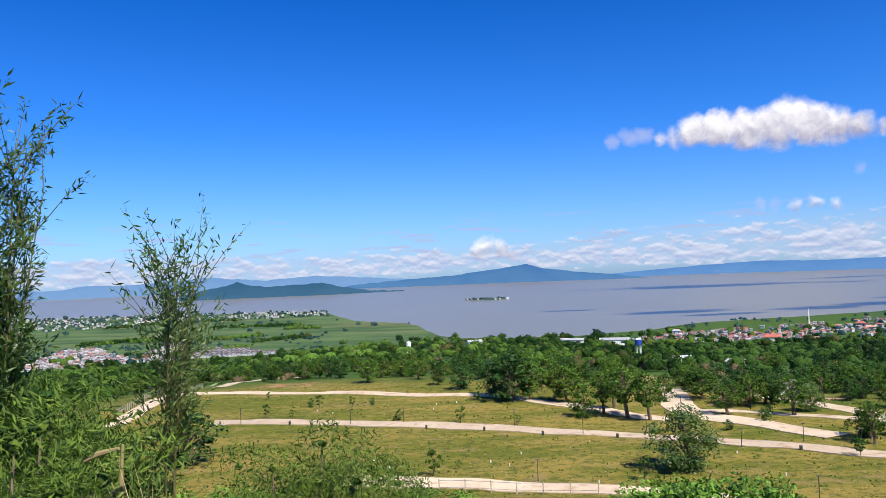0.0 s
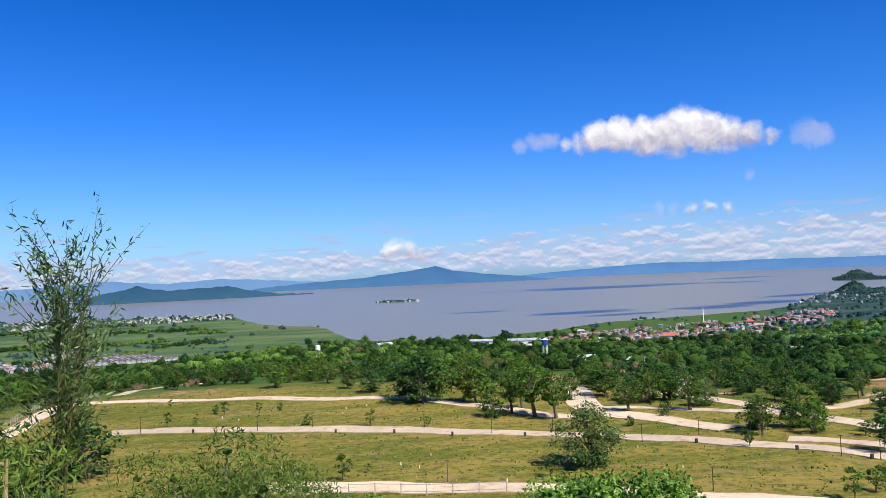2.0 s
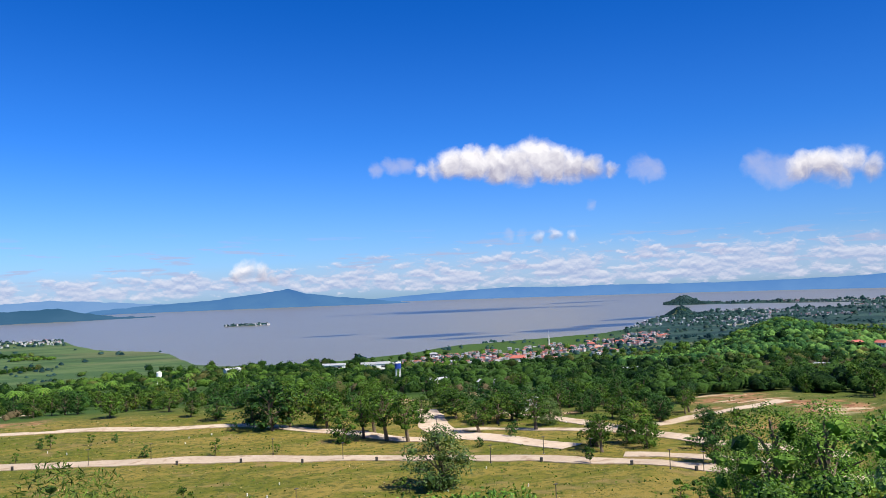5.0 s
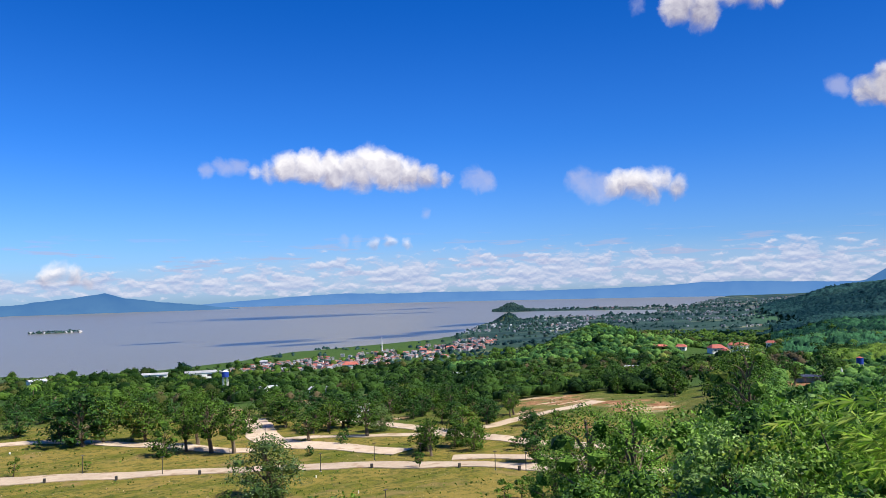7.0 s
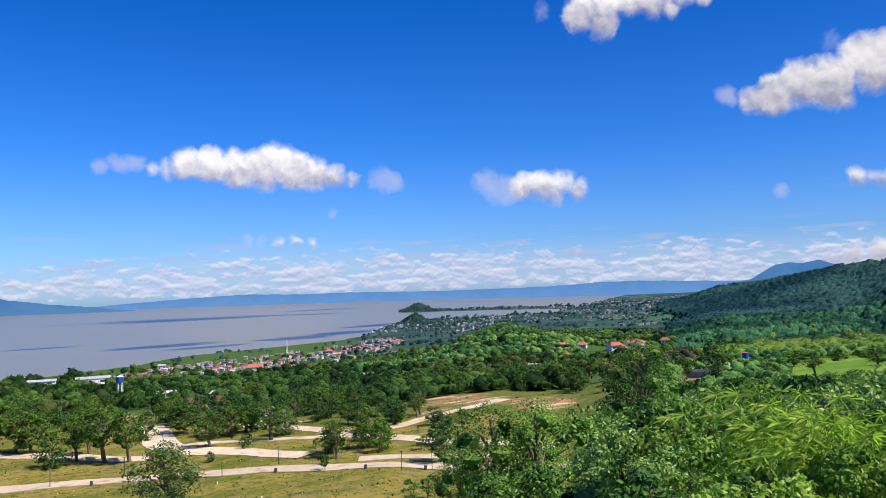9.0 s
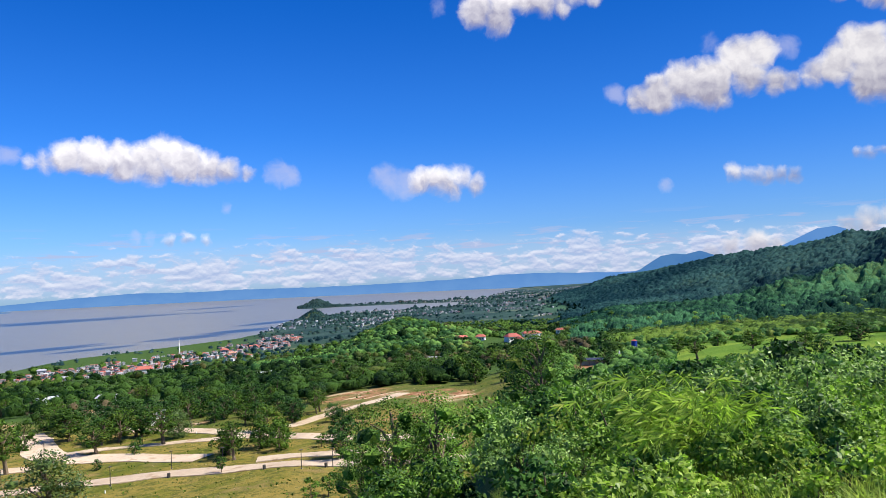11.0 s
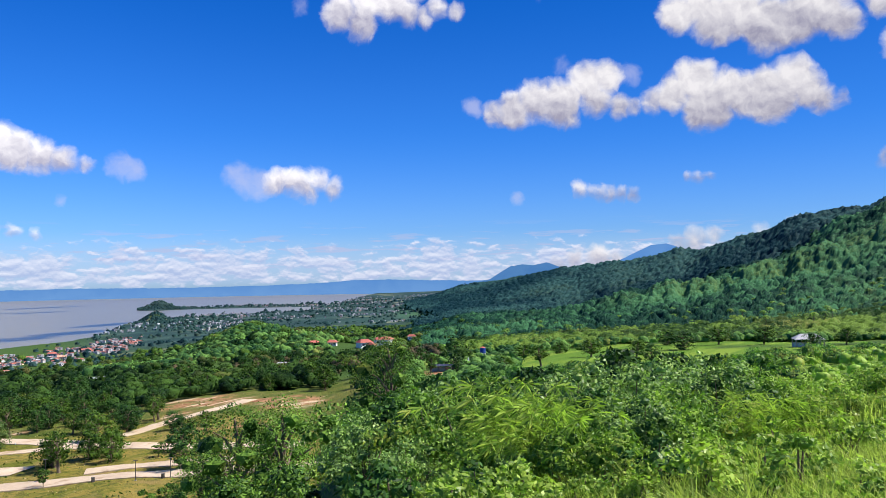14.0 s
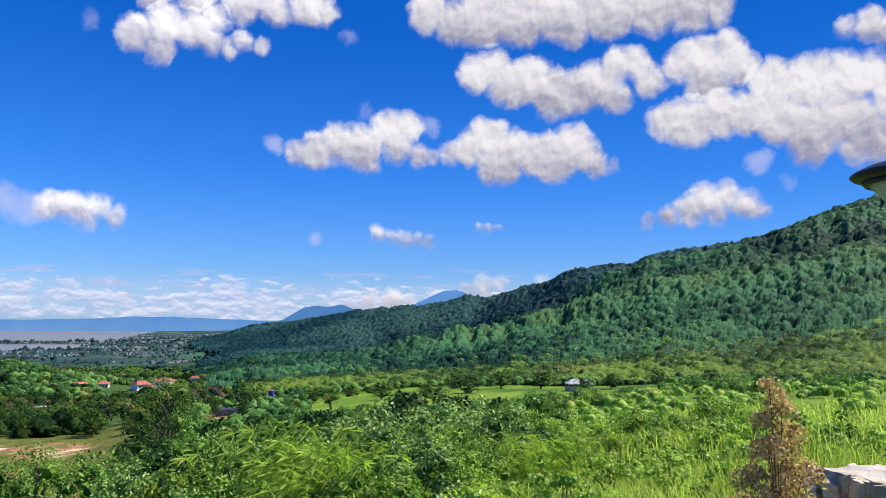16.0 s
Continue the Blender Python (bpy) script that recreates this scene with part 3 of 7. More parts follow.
# ---- the lie of the land: height against distance along bearings from the viewpoint ----
# bearing in degrees clockwise from the first view: (metres away, metres above or below the eye)
NEAR_FIELD = [(0, -1.6), (3, -1.9), (10, -4.6), (30, -12.5), (60, -22), (100, -32)]
LAND = {
    -60: NEAR_FIELD + [(200, -42), (400, -60), (800, -90), (1000, -93.4), (5000, -93.4)],
    -26: NEAR_FIELD + [(130, -36.5), (200, -38.5), (300, -42.5), (350, -50), (500, -67), (700, -84), (850, -92), (950, -93.4), (5000, -93.4)],
    -17: NEAR_FIELD + [(125, -36.2), (200, -38), (295, -41.5), (350, -47), (500, -65), (700, -83), (850, -92), (950, -93.4), (5000, -93.4)],
    0: NEAR_FIELD + [(118, -35.5), (180, -38), (270, -41), (330, -46), (450, -56), (700, -76), (900, -91), (960, -93.4), (5000, -93.4)],
    20: NEAR_FIELD + [(118, -35.5), (170, -38), (230, -41), (330, -48), (450, -60), (600, -75), (750, -87), (900, -91), (1250, -93.4), (5000, -93.4)],
    35: [(0, -1.6), (3, -1.9), (10, -4.5), (30, -12.3), (60, -22), (100, -32), (116, -35), (170, -37.5), (265, -42), (330, -46), (450, -52), (560, -60), (700, -76), (900, -88), (1300, -91.5), (2000, -93), (5000, -93.4)],
    42: [(0, -1.6), (3, -1.8), (10, -4), (30, -11), (60, -20.5), (100, -31), (118, -34.5), (150, -36), (265, -40), (350, -45), (500, -54), (600, -52), (700, -46.5), (760, -46.5), (900, -66), (1100, -82), (1500, -90), (2200, -93), (5000, -93)],
    47: [(0, -1.6), (3, -1.8), (10, -4), (30, -11), (60, -20), (100, -30.5), (150, -35.5), (265, -40), (350, -45), (500, -54), (600, -53), (700, -55), (900, -71), (1200, -84), (1600, -89), (2200, -92), (5000, -92.5)],
    50: [(0, -1.6), (3, -1.8), (10, -3.5), (30, -8.5), (60, -15), (100, -23), (200, -34), (300, -40), (450, -48), (600, -53), (700, -64), (900, -74), (1300, -86), (2000, -91), (5000, -92)],
    52.5: [(0, -1.6), (3, -1.8), (10, -3.4), (30, -8.0), (60, -13.8), (100, -21), (200, -31.5), (300, -37.5), (450, -46), (600, -52), (700, -62), (900, -74), (1200, -85), (1600, -90), (2200, -90), (5000, -91)],
    55: [(0, -1.6), (3, -1.8), (10, -3.3), (30, -7.8), (60, -13.2), (100, -19.5), (200, -30), (300, -36), (450, -44), (600, -49.5), (700, -56), (900, -66), (1200, -80), (1600, -84), (2200, -64), (2700, -80), (5000, -88)],
    58: [(0, -1.6), (3, -1.8), (10, -3.2), (20, -5.6), (40, -9.6), (70, -14.5), (120, -21), (200, -29), (280, -34), (380, -38), (500, -43), (700, -50), (1000, -57), (1200, -70), (1600, -72), (2200, -29), (2700, -60), (5000, -80)],
    66: [(0, -1.6), (3, -1.8), (10, -3.0), (20, -5.2), (40, -9), (70, -13.5), (120, -20), (200, -26), (300, -31.5), (400, -36), (600, -41), (1000, -50), (1200, -64), (1500, -56), (2000, 15), (2600, -10), (5000, -60)],
    69.5: [(0, -1.6), (3, -1.8), (10, -2.9), (20, -5.0), (40, -8.5), (70, -12.8), (120, -19), (220, -27), (330, -31), (450, -35.5), (600, -37.5), (1000, -36), (1200, -49), (1400, -36), (1700, 10), (2000, 36), (2300, 14), (5000, -30)],
    74: [(0, -1.6), (3, -1.8), (10, -2.8), (20, -4.8), (40, -8), (70, -12), (120, -18), (220, -27), (330, -29.5), (450, -34), (600, -34), (1000, -22), (1200, -34), (1400, -14), (1700, 46), (2300, 18), (5000, 0)],
    78: [(0, -1.6), (3, -1.8), (10, -2.7), (20, -4.5), (40, -7.5), (70, -11), (120, -16.5), (220, -24.5), (330, -28.8), (400, -32.6), (600, -26), (820, -4.7), (1000, -3), (1200, 13), (1350, 40), (1520, 67), (1900, 43), (5000, 0)],
    82: [(0, -1.6), (3, -1.8), (10, -2.6), (20, -4.3), (40, -7), (70, -10), (120, -15), (220, -22), (330, -28), (400, -33), (600, -18), (820, 18), (980, 12), (1350, 86), (1900, 40), (5000, 0)],
    92: [(0, -1.6), (3, -1.75), (10, -2.35), (20, -3.6), (40, -5.7), (70, -8), (120, -11.5), (220, -18), (330, -26), (400, -28), (600, 0), (900, 62), (1220, 119), (1700, 80), (5000, 0)],
    103: [(0, -1.6), (3, -1.7), (10, -2.1), (20, -3.1), (40, -4.9), (70, -6.8), (120, -9.5), (220, -15), (330, -23), (400, -22), (600, 22), (900, 102), (1120, 156), (1600, 120), (5000, 0)],
    135: [(0, -1.6), (10, -1.5), (40, -2), (100, 0), (300, 20), (900, 150), (1100, 180), (2000, 150), (5000, 0)],
    190: [(0, -1.6), (10, -1.4), (40, 1), (100, 8), (300, 40), (1000, 140), (2000, 150), (5000, 0)],
    240: [(0, -1.6), (10, -1.5), (40, -1), (100, 2), (300, 8), (1000, 10), (5000, -60)],
    300: NEAR_FIELD + [(200, -42), (400, -60), (800, -90), (1000, -93.4), (5000, -93.4)],
}
# where the land meets the lake: bearing, metres away
SHORE = [(-60, 2400), (-30, 2300), (-22, 2150), (-17, 2010), (-13, 1960), (-10.2, 1900), (-9.0, 1860), (-8.2, 1640), (-7, 1480), (-5, 1400), (-3, 1335), (-2.2, 1290),
         (-1.5, 1170), (-0.4, 1060), (1.5, 1010), (4, 992), (9, 982), (15.2, 1050), (19, 1175), (24.7, 1255), (30, 1360), (32, 1480),
         (33.2, 1830), (36, 2000), (38, 2180), (43, 2270), (46, 2330), (49, 3200), (52, 5200), (300, 5200)]

# scraped red earth: bearing, metres away, half width in degrees, half depth in metres
SOILS = [(43.5, 256, 3.0, 8), (38.5, 282, 2.6, 6), (39.5, 264, 3.6, 9), (44.5, 238, 1.6, 8), (20.6, 333, 1.8, 16), (26.0, 352, 1.7, 13), (21.2, 238, 1.3, 9), (15.0, 300, 1.0, 12), (29, 318, 1.6, 10), (24, 280, 1.2, 8),
         (56, 268, 1.7, 12), (30, 385, 1.5, 14), (37.5, 240, 1.6, 7), (46.5, 250, 1.2, 9), (42, 205, 1.5, 6), (33, 262, 1.2, 5), (15.9, 236, 0.5, 8), (26.4, 240, 1.4, 4), (6, 262, 2.0, 5), (-12, 288, 2.5, 5)]


def smooth(a, b, x):
    t = np.clip((x - a) / (b - a), 0, 1)
    return t * t * (3 - 2 * t)


def wave_noise(x, y, scale, seed, octaves=4):
    """Cheap smooth noise from sums of turned sine waves, about -1 to 1."""
    r = np.random.RandomState(seed)
    out, amp, k, norm = np.zeros(np.shape(x)), 1.0, 2 * np.pi / scale, 0.0
    for _ in range(octaves):
        for _ in range(3):
            a, p, q = r.uniform(0, 2 * np.pi, 3)
            j = r.uniform(0.75, 1.3)
            u = x * np.cos(a) + y * np.sin(a)
            w = x * np.sin(a) - y * np.cos(a)
            out = out + amp / 3 * np.sin(k * j * u + p + 1.3 * np.sin(k * 0.6 * w + q))
        norm += amp * 0.6
        amp, k = amp * 0.5, k * 2.1
    return out / norm


def height(x, y):
    """The ground's height above the lake at x, y (numbers or arrays)."""
    x, y = np.asarray(x, float), np.asarray(y, float)
    r = np.hypot(x, y)
    az = np.degrees(np.arctan2(x, y))
    az = np.where(az < -60, az + 360, az)
    keys = sorted(LAND)
    rows = np.array([np.interp(r, *zip(*LAND[k])) for k in keys])
    i = np.clip(np.searchsorted(keys, az, side="right") - 1, 0, len(keys) - 2)
    k = np.array(keys, float)
    t = (az - k[i]) / (k[i + 1] - k[i])
    t = np.clip(t, 0, 1)
    t = t * 0.5 + (t * t * (3 - 2 * t)) * 0.5
    dz = np.take_along_axis(rows, i[None], 0)[0] * (1 - t) + np.take_along_axis(rows, i[None] + 1, 0)[0] * t
    hilly = smooth(420, 700, r) * smooth(36, 44, az) * smooth(-75, -55, dz)
    mount = smooth(500, 800, r) * smooth(55, 70, az)
    gully = wave_noise(az * 26, r * 0.22, 150, 15, 3)
    dz = dz + mount * (1 - 0.75 * smooth(1000, 1350, r)) * 9.0 * (0.35 - np.abs(gully)) + hilly * 3.0 * wave_noise(x, y, 160, 3, 3) + mount * (1 - 0.6 * smooth(1000, 1500, r)) * 13.0 * wave_noise(x, y, 330, 5, 3)
    dz = dz + 0.35 * wave_noise(x, y, 45, 8, 3) * smooth(90, 130, r) * (1 - smooth(300, 500, r)) + 0.25 * wave_noise(x, y, 7, 9, 2) * smooth(5, 20, r) * (1 - smooth(80, 110, r))
    z = EYE + dz
    edge = np.interp(az, *zip(*SHORE)) * (1 + 0.006 * wave_noise(x, y, 130, 11, 3))
    lake = smooth(0.975, 1.02, r / edge)
    strip = smooth(33.8, 34.4, az) * smooth(2600, 2680, r) * (1 - smooth(2850, 2950, r)) * smooth(60, 48, az)
    lake = lake * (1 - strip)
    z = z * (1 - lake) - 4.0 * lake
    # two wooded headlands and a low islet
    for az0, r0, half, deep, rise in ((35.7, 2790, 0.95, 110, 27), (35.45, 1885, 0.9, 75, 21), (36.6, 1930, 1.6, 60, 4), (3.1, 2140, 2.4, 50, 2.4)):
        z = np.maximum(z, -4 + (rise + 4) * np.exp(-np.abs((az - az0) / half) ** (2 if rise > 10 else 4) - ((r - r0) / deep) ** 2))
    return z


def bearing(az, r, up=0.0):
    """The place on the ground r metres away on that bearing."""
    x, y = r * math.sin(radians(az)), r * math.cos(radians(az))
    return Vector((x, y, float(height(x, y)) + up))

# ---- building helpers ----
def mesh_of(name, verts, faces, mat, smooth_shade=False):
    me = bpy.data.meshes.new(name)
    me.from_pydata([tuple(v) for v in verts], [], faces)
    me.materials.append(mat)
    if smooth_shade:
        me.polygons.foreach_set("use_smooth", [True] * len(me.polygons))
    me.update()
    return me


def quads_mesh(name, corners, mat, extra=None):
    """A mesh of loose quads from an array (n, 4, 3); extra: loose triangles (n, 3, 3)."""
    corners = np.asarray(corners, float).reshape(-1, 4, 3)
    tris = np.zeros((0, 3, 3)) if extra is None else np.asarray(extra, float).reshape(-1, 3, 3)
    verts = np.concatenate([corners.reshape(-1, 3), tris.reshape(-1, 3)])
    nq, nt = len(corners), len(tris)
    me = bpy.data.meshes.new(name)
    me.vertices.add(len(verts))
    me.vertices.foreach_set("co", verts.ravel())
    me.loops.add(len(verts))
    me.loops.foreach_set("vertex_index", np.arange(len(verts)))
    me.polygons.add(nq + nt)
    me.polygons.foreach_set("loop_start", np.concatenate([np.arange(nq) * 4, nq * 4 + np.arange(nt) * 3]))
    me.polygons.foreach_set("loop_total", np.concatenate([np.full(nq, 4), np.full(nt, 3)]))
    me.materials.append(mat)
    me.update()
    me.validate()
    return me


def tris_mesh(name, verts, faces, mat, smooth_shade=True):
    """A mesh from an array of places and an array of triangles."""
    me = bpy.data.meshes.new(name)
    me.vertices.add(len(verts))
    me.vertices.foreach_set("co", np.asarray(verts, float).ravel())
    me.loops.add(len(faces) * 3)
    me.loops.foreach_set("vertex_index", np.asarray(faces).ravel())
    me.polygons.add(len(faces))
    me.polygons.foreach_set("loop_start", np.arange(len(faces)) * 3)
    me.polygons.foreach_set("loop_total", np.full(len(faces), 3))
    if smooth_shade:
        me.polygons.foreach_set("use_smooth", [True] * len(faces))
    me.materials.append(mat)
    me.update()
    return me


def part(name, data, mat=None, parent=None, label=""):
    """One mesh object under a thing or a part; data is a bmesh or a mesh."""
    if isinstance(data, bmesh.types.BMesh):
        me = bpy.data.meshes.new(name)
        data.to_mesh(me)
        data.free()
        data = me
    if mat is not None and not data.materials:
        data.materials.append(mat)
    ob = new(name, data)
    if parent is not None:
        ob.parent = parent
    return tagged(ob, label)


def box(bm, centre, size, turn=0.0, bevel=0.0):
    m = pose(*centre, 0, 0, turn) @ Matrix.Diagonal((*size, 1))
    made = bmesh.ops.create_cube(bm, size=1.0, matrix=m)
    if bevel:
        edges = list({e for v in made["verts"] for e in v.link_edges})
        bmesh.ops.bevel(bm, geom=edges, offset=bevel, segments=1, affect="EDGES")


def tube(bm, points, radii, sides=6, cap=True):
    """A tapered tube through points."""
    rings = []
    for i, (p, r) in enumerate(zip(points, radii)):
        p, r = Vector(p), float(r)
        a = Vector(points[max(i - 1, 0)])
        b = Vector(points[min(i + 1, len(points) - 1)])
        d = (b - a).normalized()
        s = d.orthogonal().normalized() if i == 0 else (side - d * side.dot(d)).normalized()
        side = s
        t = d.cross(s)
        rings.append([bm.verts.new(p + r * (math.cos(k) * s + math.sin(k) * t)) for k in np.linspace(0, 2 * math.pi, sides, endpoint=False)])
    for a, b in zip(rings, rings[1:]):
        for k in range(sides):
            bm.faces.new((a[k], a[(k + 1) % sides], b[(k + 1) % sides], b[k]))
    if cap:
        bm.faces.new(rings[-1])
        bm.faces.new(rings[0][::-1])


# ---- ground and lake ----
FIELD = [(-24, 108, 262), (-17, 112, 285), (-8, 112, 290), (0, 112, 275), (8, 112, 265), (16, 112, 255), (20, 112, 245), (26, 112, 232), (31, 112, 226), (36, 112, 250), (46, 120, 200)]


def ground():
    azs = np.concatenate([np.arange(-42, -12, 0.5), np.arange(-12, 3, 0.2), np.arange(3, 28, 0.5), np.arange(28, 40, 0.3), np.arange(40, 112, 0.6), np.arange(112, 318, 4.0)])
    rs = np.concatenate([[0.0], np.geomspace(1.0, 90, 60)[:-1], np.geomspace(90, 450, 75)[:-1], np.geomspace(450, 1900, 110)[:-1], np.geomspace(1900, 4960, 30)])
    a, r = np.meshgrid(np.radians(azs), rs, indexing="ij")
    x, y = r * np.sin(a), r * np.cos(a)
    z = height(x, y)
    deg = np.degrees(a)
    # cover: mown field, marsh, bare soil
    low, far = (np.interp(deg, [f[0] for f in FIELD], [f[k] for f in FIELD]) for k in (1, 2))
    wob = 6 * wave_noise(x, y, 40, 21)
    field = smooth(low - 12, low, r + wob) * (1 - smooth(far - 6, far + 6, r + wob)) * smooth(-27, -24, deg) * (1 - smooth(46, 49, deg))
    lawn = smooth(190, 225, r) * (1 - smooth(345, 360, r)) * smooth(59, 62, deg) * (1 - smooth(103, 112, deg))
    marsh = smooth(2.6, 1.2, z) * smooth(700, 900, r) * (1 - smooth(30, 36, deg))
    lawn = lawn * smooth(-0.35, 0.25, wave_noise(x, y, 90, 23) + 0.5)
    lawn = np.maximum(lawn, 0.85 * smooth(20, 45, r) * (1 - smooth(230, 260, r)) * smooth(77, 81, deg) * (1 - smooth(103, 112, deg)))
    field = np.maximum(field, 0.5 * smooth(110, 130, r) * (1 - smooth(285, 330, r)) * smooth(-32, -28, deg) * (1 - smooth(52, 56, deg)))
    soil = np.zeros(x.shape)
    for az0, r0, wa, wr in SOILS:
        soil = np.maximum(soil, smooth(1.25, 0.7, np.hypot((deg - az0) / wa, (r - r0) / wr) + 0.25 * wave_noise(x, y, 14, 25)))
    n, k = x.shape
    i = np.arange(n * k).reshape(n, k)
    nxt = np.roll(i, -1, axis=0)
    quads = np.stack([i[:, :-1], i[:, 1:], nxt[:, 1:], nxt[:, :-1]], -1).reshape(-1, 4)
    me = bpy.data.meshes.new("ground")
    me.from_pydata(np.stack([x, y, z], -1).reshape(-1, 3).tolist(), [], quads.tolist())
    me.materials.append(M["ground"])
    cover = me.color_attributes.new("cover", "FLOAT_COLOR", "POINT")
    cover.data.foreach_set("color", np.stack([field, np.clip(marsh, 0, 1), np.clip(soil, 0, 1), 1 - lawn], -1).ravel())
    # flats also takes in all land past 2 km, to give it the haze tone
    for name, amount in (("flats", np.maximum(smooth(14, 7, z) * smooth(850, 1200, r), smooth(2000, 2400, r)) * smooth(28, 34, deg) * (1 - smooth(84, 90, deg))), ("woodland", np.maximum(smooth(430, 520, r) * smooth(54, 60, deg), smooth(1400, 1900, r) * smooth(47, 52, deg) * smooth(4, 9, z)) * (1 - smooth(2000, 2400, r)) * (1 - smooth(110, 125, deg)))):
        me.attributes.new(name, "FLOAT", "POINT").data.foreach_set("value", amount.ravel())
    me.polygons.foreach_set("use_smooth", [True] * len(me.polygons))
    me.update()
    tagged(new("ground", me), "hillside falling to dry grass fields and lakeside flats", "ground", kind="structure")


ground()
lake = mesh_of("water", [(5200 * math.sin(a), 5200 * math.cos(a), 0) for a in np.linspace(0, 2 * math.pi, 64, endpoint=False)], [list(range(64))[::-1]], M["water"])
tagged(new("water", lake), "wide silty grey lake with dark painted cloud shadows", "lake", kind="structure")


def range_of_hills(name, outline, distance, depth, mat, label, rough=0.04, seed=1):
    """A long hill or mountain: outline of bearings and elevation angles from the viewpoint, with slopes before and behind."""
    az = np.arange(outline[0][0], outline[-1][0], 0.12)
    el = np.interp(az, *zip(*outline)) + rough * wave_noise(az, az * 0, 1.5, seed, 4)
    top = np.maximum(EYE + distance * np.tan(np.radians(el)), -1.0)
    rows, steps = [], (-1.0, -0.6, -0.3, -0.1, 0.0, 0.15, 0.6)
    for s in steps:
        r = distance + s * depth * (1 + 0.25 * wave_noise(az, az * 0 + s * 3, 2.0, seed + 1, 3))
        shape = (1 - abs(s)) ** 1.3 * (1 + 0.3 * np.sin(abs(s) * 3.1) * wave_noise(az, az * 0 + s * 2, 1.2, seed + 2, 3))
        z = -3 + (top + 3) * (shape if abs(s) > 0 else 1.0)
        rows.append(np.stack([r * np.sin(np.radians(az)), r * np.cos(np.radians(az)), z], -1))
    v = np.stack(rows)
    i = np.arange(v.shape[0] * v.shape[1]).reshape(v.shape[:2])
    q = np.stack([i[:-1, :-1], i[:-1, 1:], i[1:, 1:], i[1:, :-1]], -1).reshape(-1, 4)
    me = mesh_of(name, v.reshape(-1, 3), q.tolist(), mat, True)
    tagged(new(name, me), label, "mountain", kind="structure")


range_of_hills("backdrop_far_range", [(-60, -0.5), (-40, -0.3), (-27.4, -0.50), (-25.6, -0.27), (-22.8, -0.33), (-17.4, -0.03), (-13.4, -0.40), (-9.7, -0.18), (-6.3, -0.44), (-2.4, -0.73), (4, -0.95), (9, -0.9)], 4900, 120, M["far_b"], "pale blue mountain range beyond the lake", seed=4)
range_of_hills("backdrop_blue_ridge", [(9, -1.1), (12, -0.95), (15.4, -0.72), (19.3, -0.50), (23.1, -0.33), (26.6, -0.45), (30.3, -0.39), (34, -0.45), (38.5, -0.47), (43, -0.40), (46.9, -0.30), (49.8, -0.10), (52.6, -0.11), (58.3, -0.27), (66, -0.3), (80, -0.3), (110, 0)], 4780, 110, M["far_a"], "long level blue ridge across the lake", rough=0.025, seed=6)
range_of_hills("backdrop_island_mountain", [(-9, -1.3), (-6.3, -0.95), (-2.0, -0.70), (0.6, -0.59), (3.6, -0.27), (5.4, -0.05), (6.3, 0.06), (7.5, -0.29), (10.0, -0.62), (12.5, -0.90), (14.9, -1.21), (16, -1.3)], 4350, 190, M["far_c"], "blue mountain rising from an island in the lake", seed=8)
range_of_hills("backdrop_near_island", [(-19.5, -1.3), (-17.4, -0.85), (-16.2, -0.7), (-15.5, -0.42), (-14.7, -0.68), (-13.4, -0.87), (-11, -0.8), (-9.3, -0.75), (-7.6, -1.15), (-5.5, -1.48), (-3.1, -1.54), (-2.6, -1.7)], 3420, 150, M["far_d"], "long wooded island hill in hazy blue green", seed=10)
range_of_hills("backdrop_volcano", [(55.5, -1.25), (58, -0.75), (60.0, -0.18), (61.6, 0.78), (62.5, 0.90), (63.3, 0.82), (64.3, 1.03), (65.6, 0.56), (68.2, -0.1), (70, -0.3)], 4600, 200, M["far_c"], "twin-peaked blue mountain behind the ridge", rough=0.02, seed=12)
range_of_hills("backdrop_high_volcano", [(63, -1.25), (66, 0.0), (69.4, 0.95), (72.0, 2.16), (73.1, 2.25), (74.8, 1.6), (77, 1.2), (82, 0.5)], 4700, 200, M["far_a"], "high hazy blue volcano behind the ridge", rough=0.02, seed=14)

# ---- roads, fences, lamps on the estate ----
def ribbon(name, line, width, mat, label, thick=0.16, sag=0.0):
    """A concrete road with edges and thickness that follows the ground along a line of bearings and distances."""
    pts = np.array([(r * math.sin(radians(a)), r * math.cos(radians(a))) for a, r in line])
    d = np.concatenate([[0], np.cumsum(np.hypot(*np.diff(pts, axis=0).T))])
    n = max(int(d[-1] / 3), 4)
    t = np.linspace(0, d[-1], n)
    c = np.stack([np.interp(t, d, pts[:, k]) for k in (0, 1)], -1)
    for _ in range(6):
        c[1:-1] = (c[:-2] + 2 * c[1:-1] + c[2:]) / 4
    g = np.gradient(c, axis=0)
    g /= np.linalg.norm(g, axis=1)[:, None]
    side = np.stack([-g[:, 1], g[:, 0]], -1)
    wide = width / 2 * (1 + 0.10 * wave_noise(t, t * 0, 23, len(line)))[:, None]
    cols = []
    for k, up in ((-1, -0.5), (-1, thick), (-0.5, thick + 0.03), (0, thick + 0.05), (0.5, thick + 0.03), (1, thick), (1, -0.5)):
        p = c + side * wide * k
        cols.append(np.stack([p[:, 0], p[:, 1], height(p[:, 0], p[:, 1]) + up], -1))
    v = np.stack(cols, 1)
    i = np.arange(v.shape[0] * v.shape[1]).reshape(v.shape[:2])
    q = np.stack([i[:-1, :-1], i[1:, :-1], i[1:, 1:], i[:-1, 1:]], -1).reshape(-1, 4)
    me = mesh_of(name, v.reshape(-1, 3), q.tolist(), mat)
    tagged(new(name, me), label, "road", kind="structure")
    return c


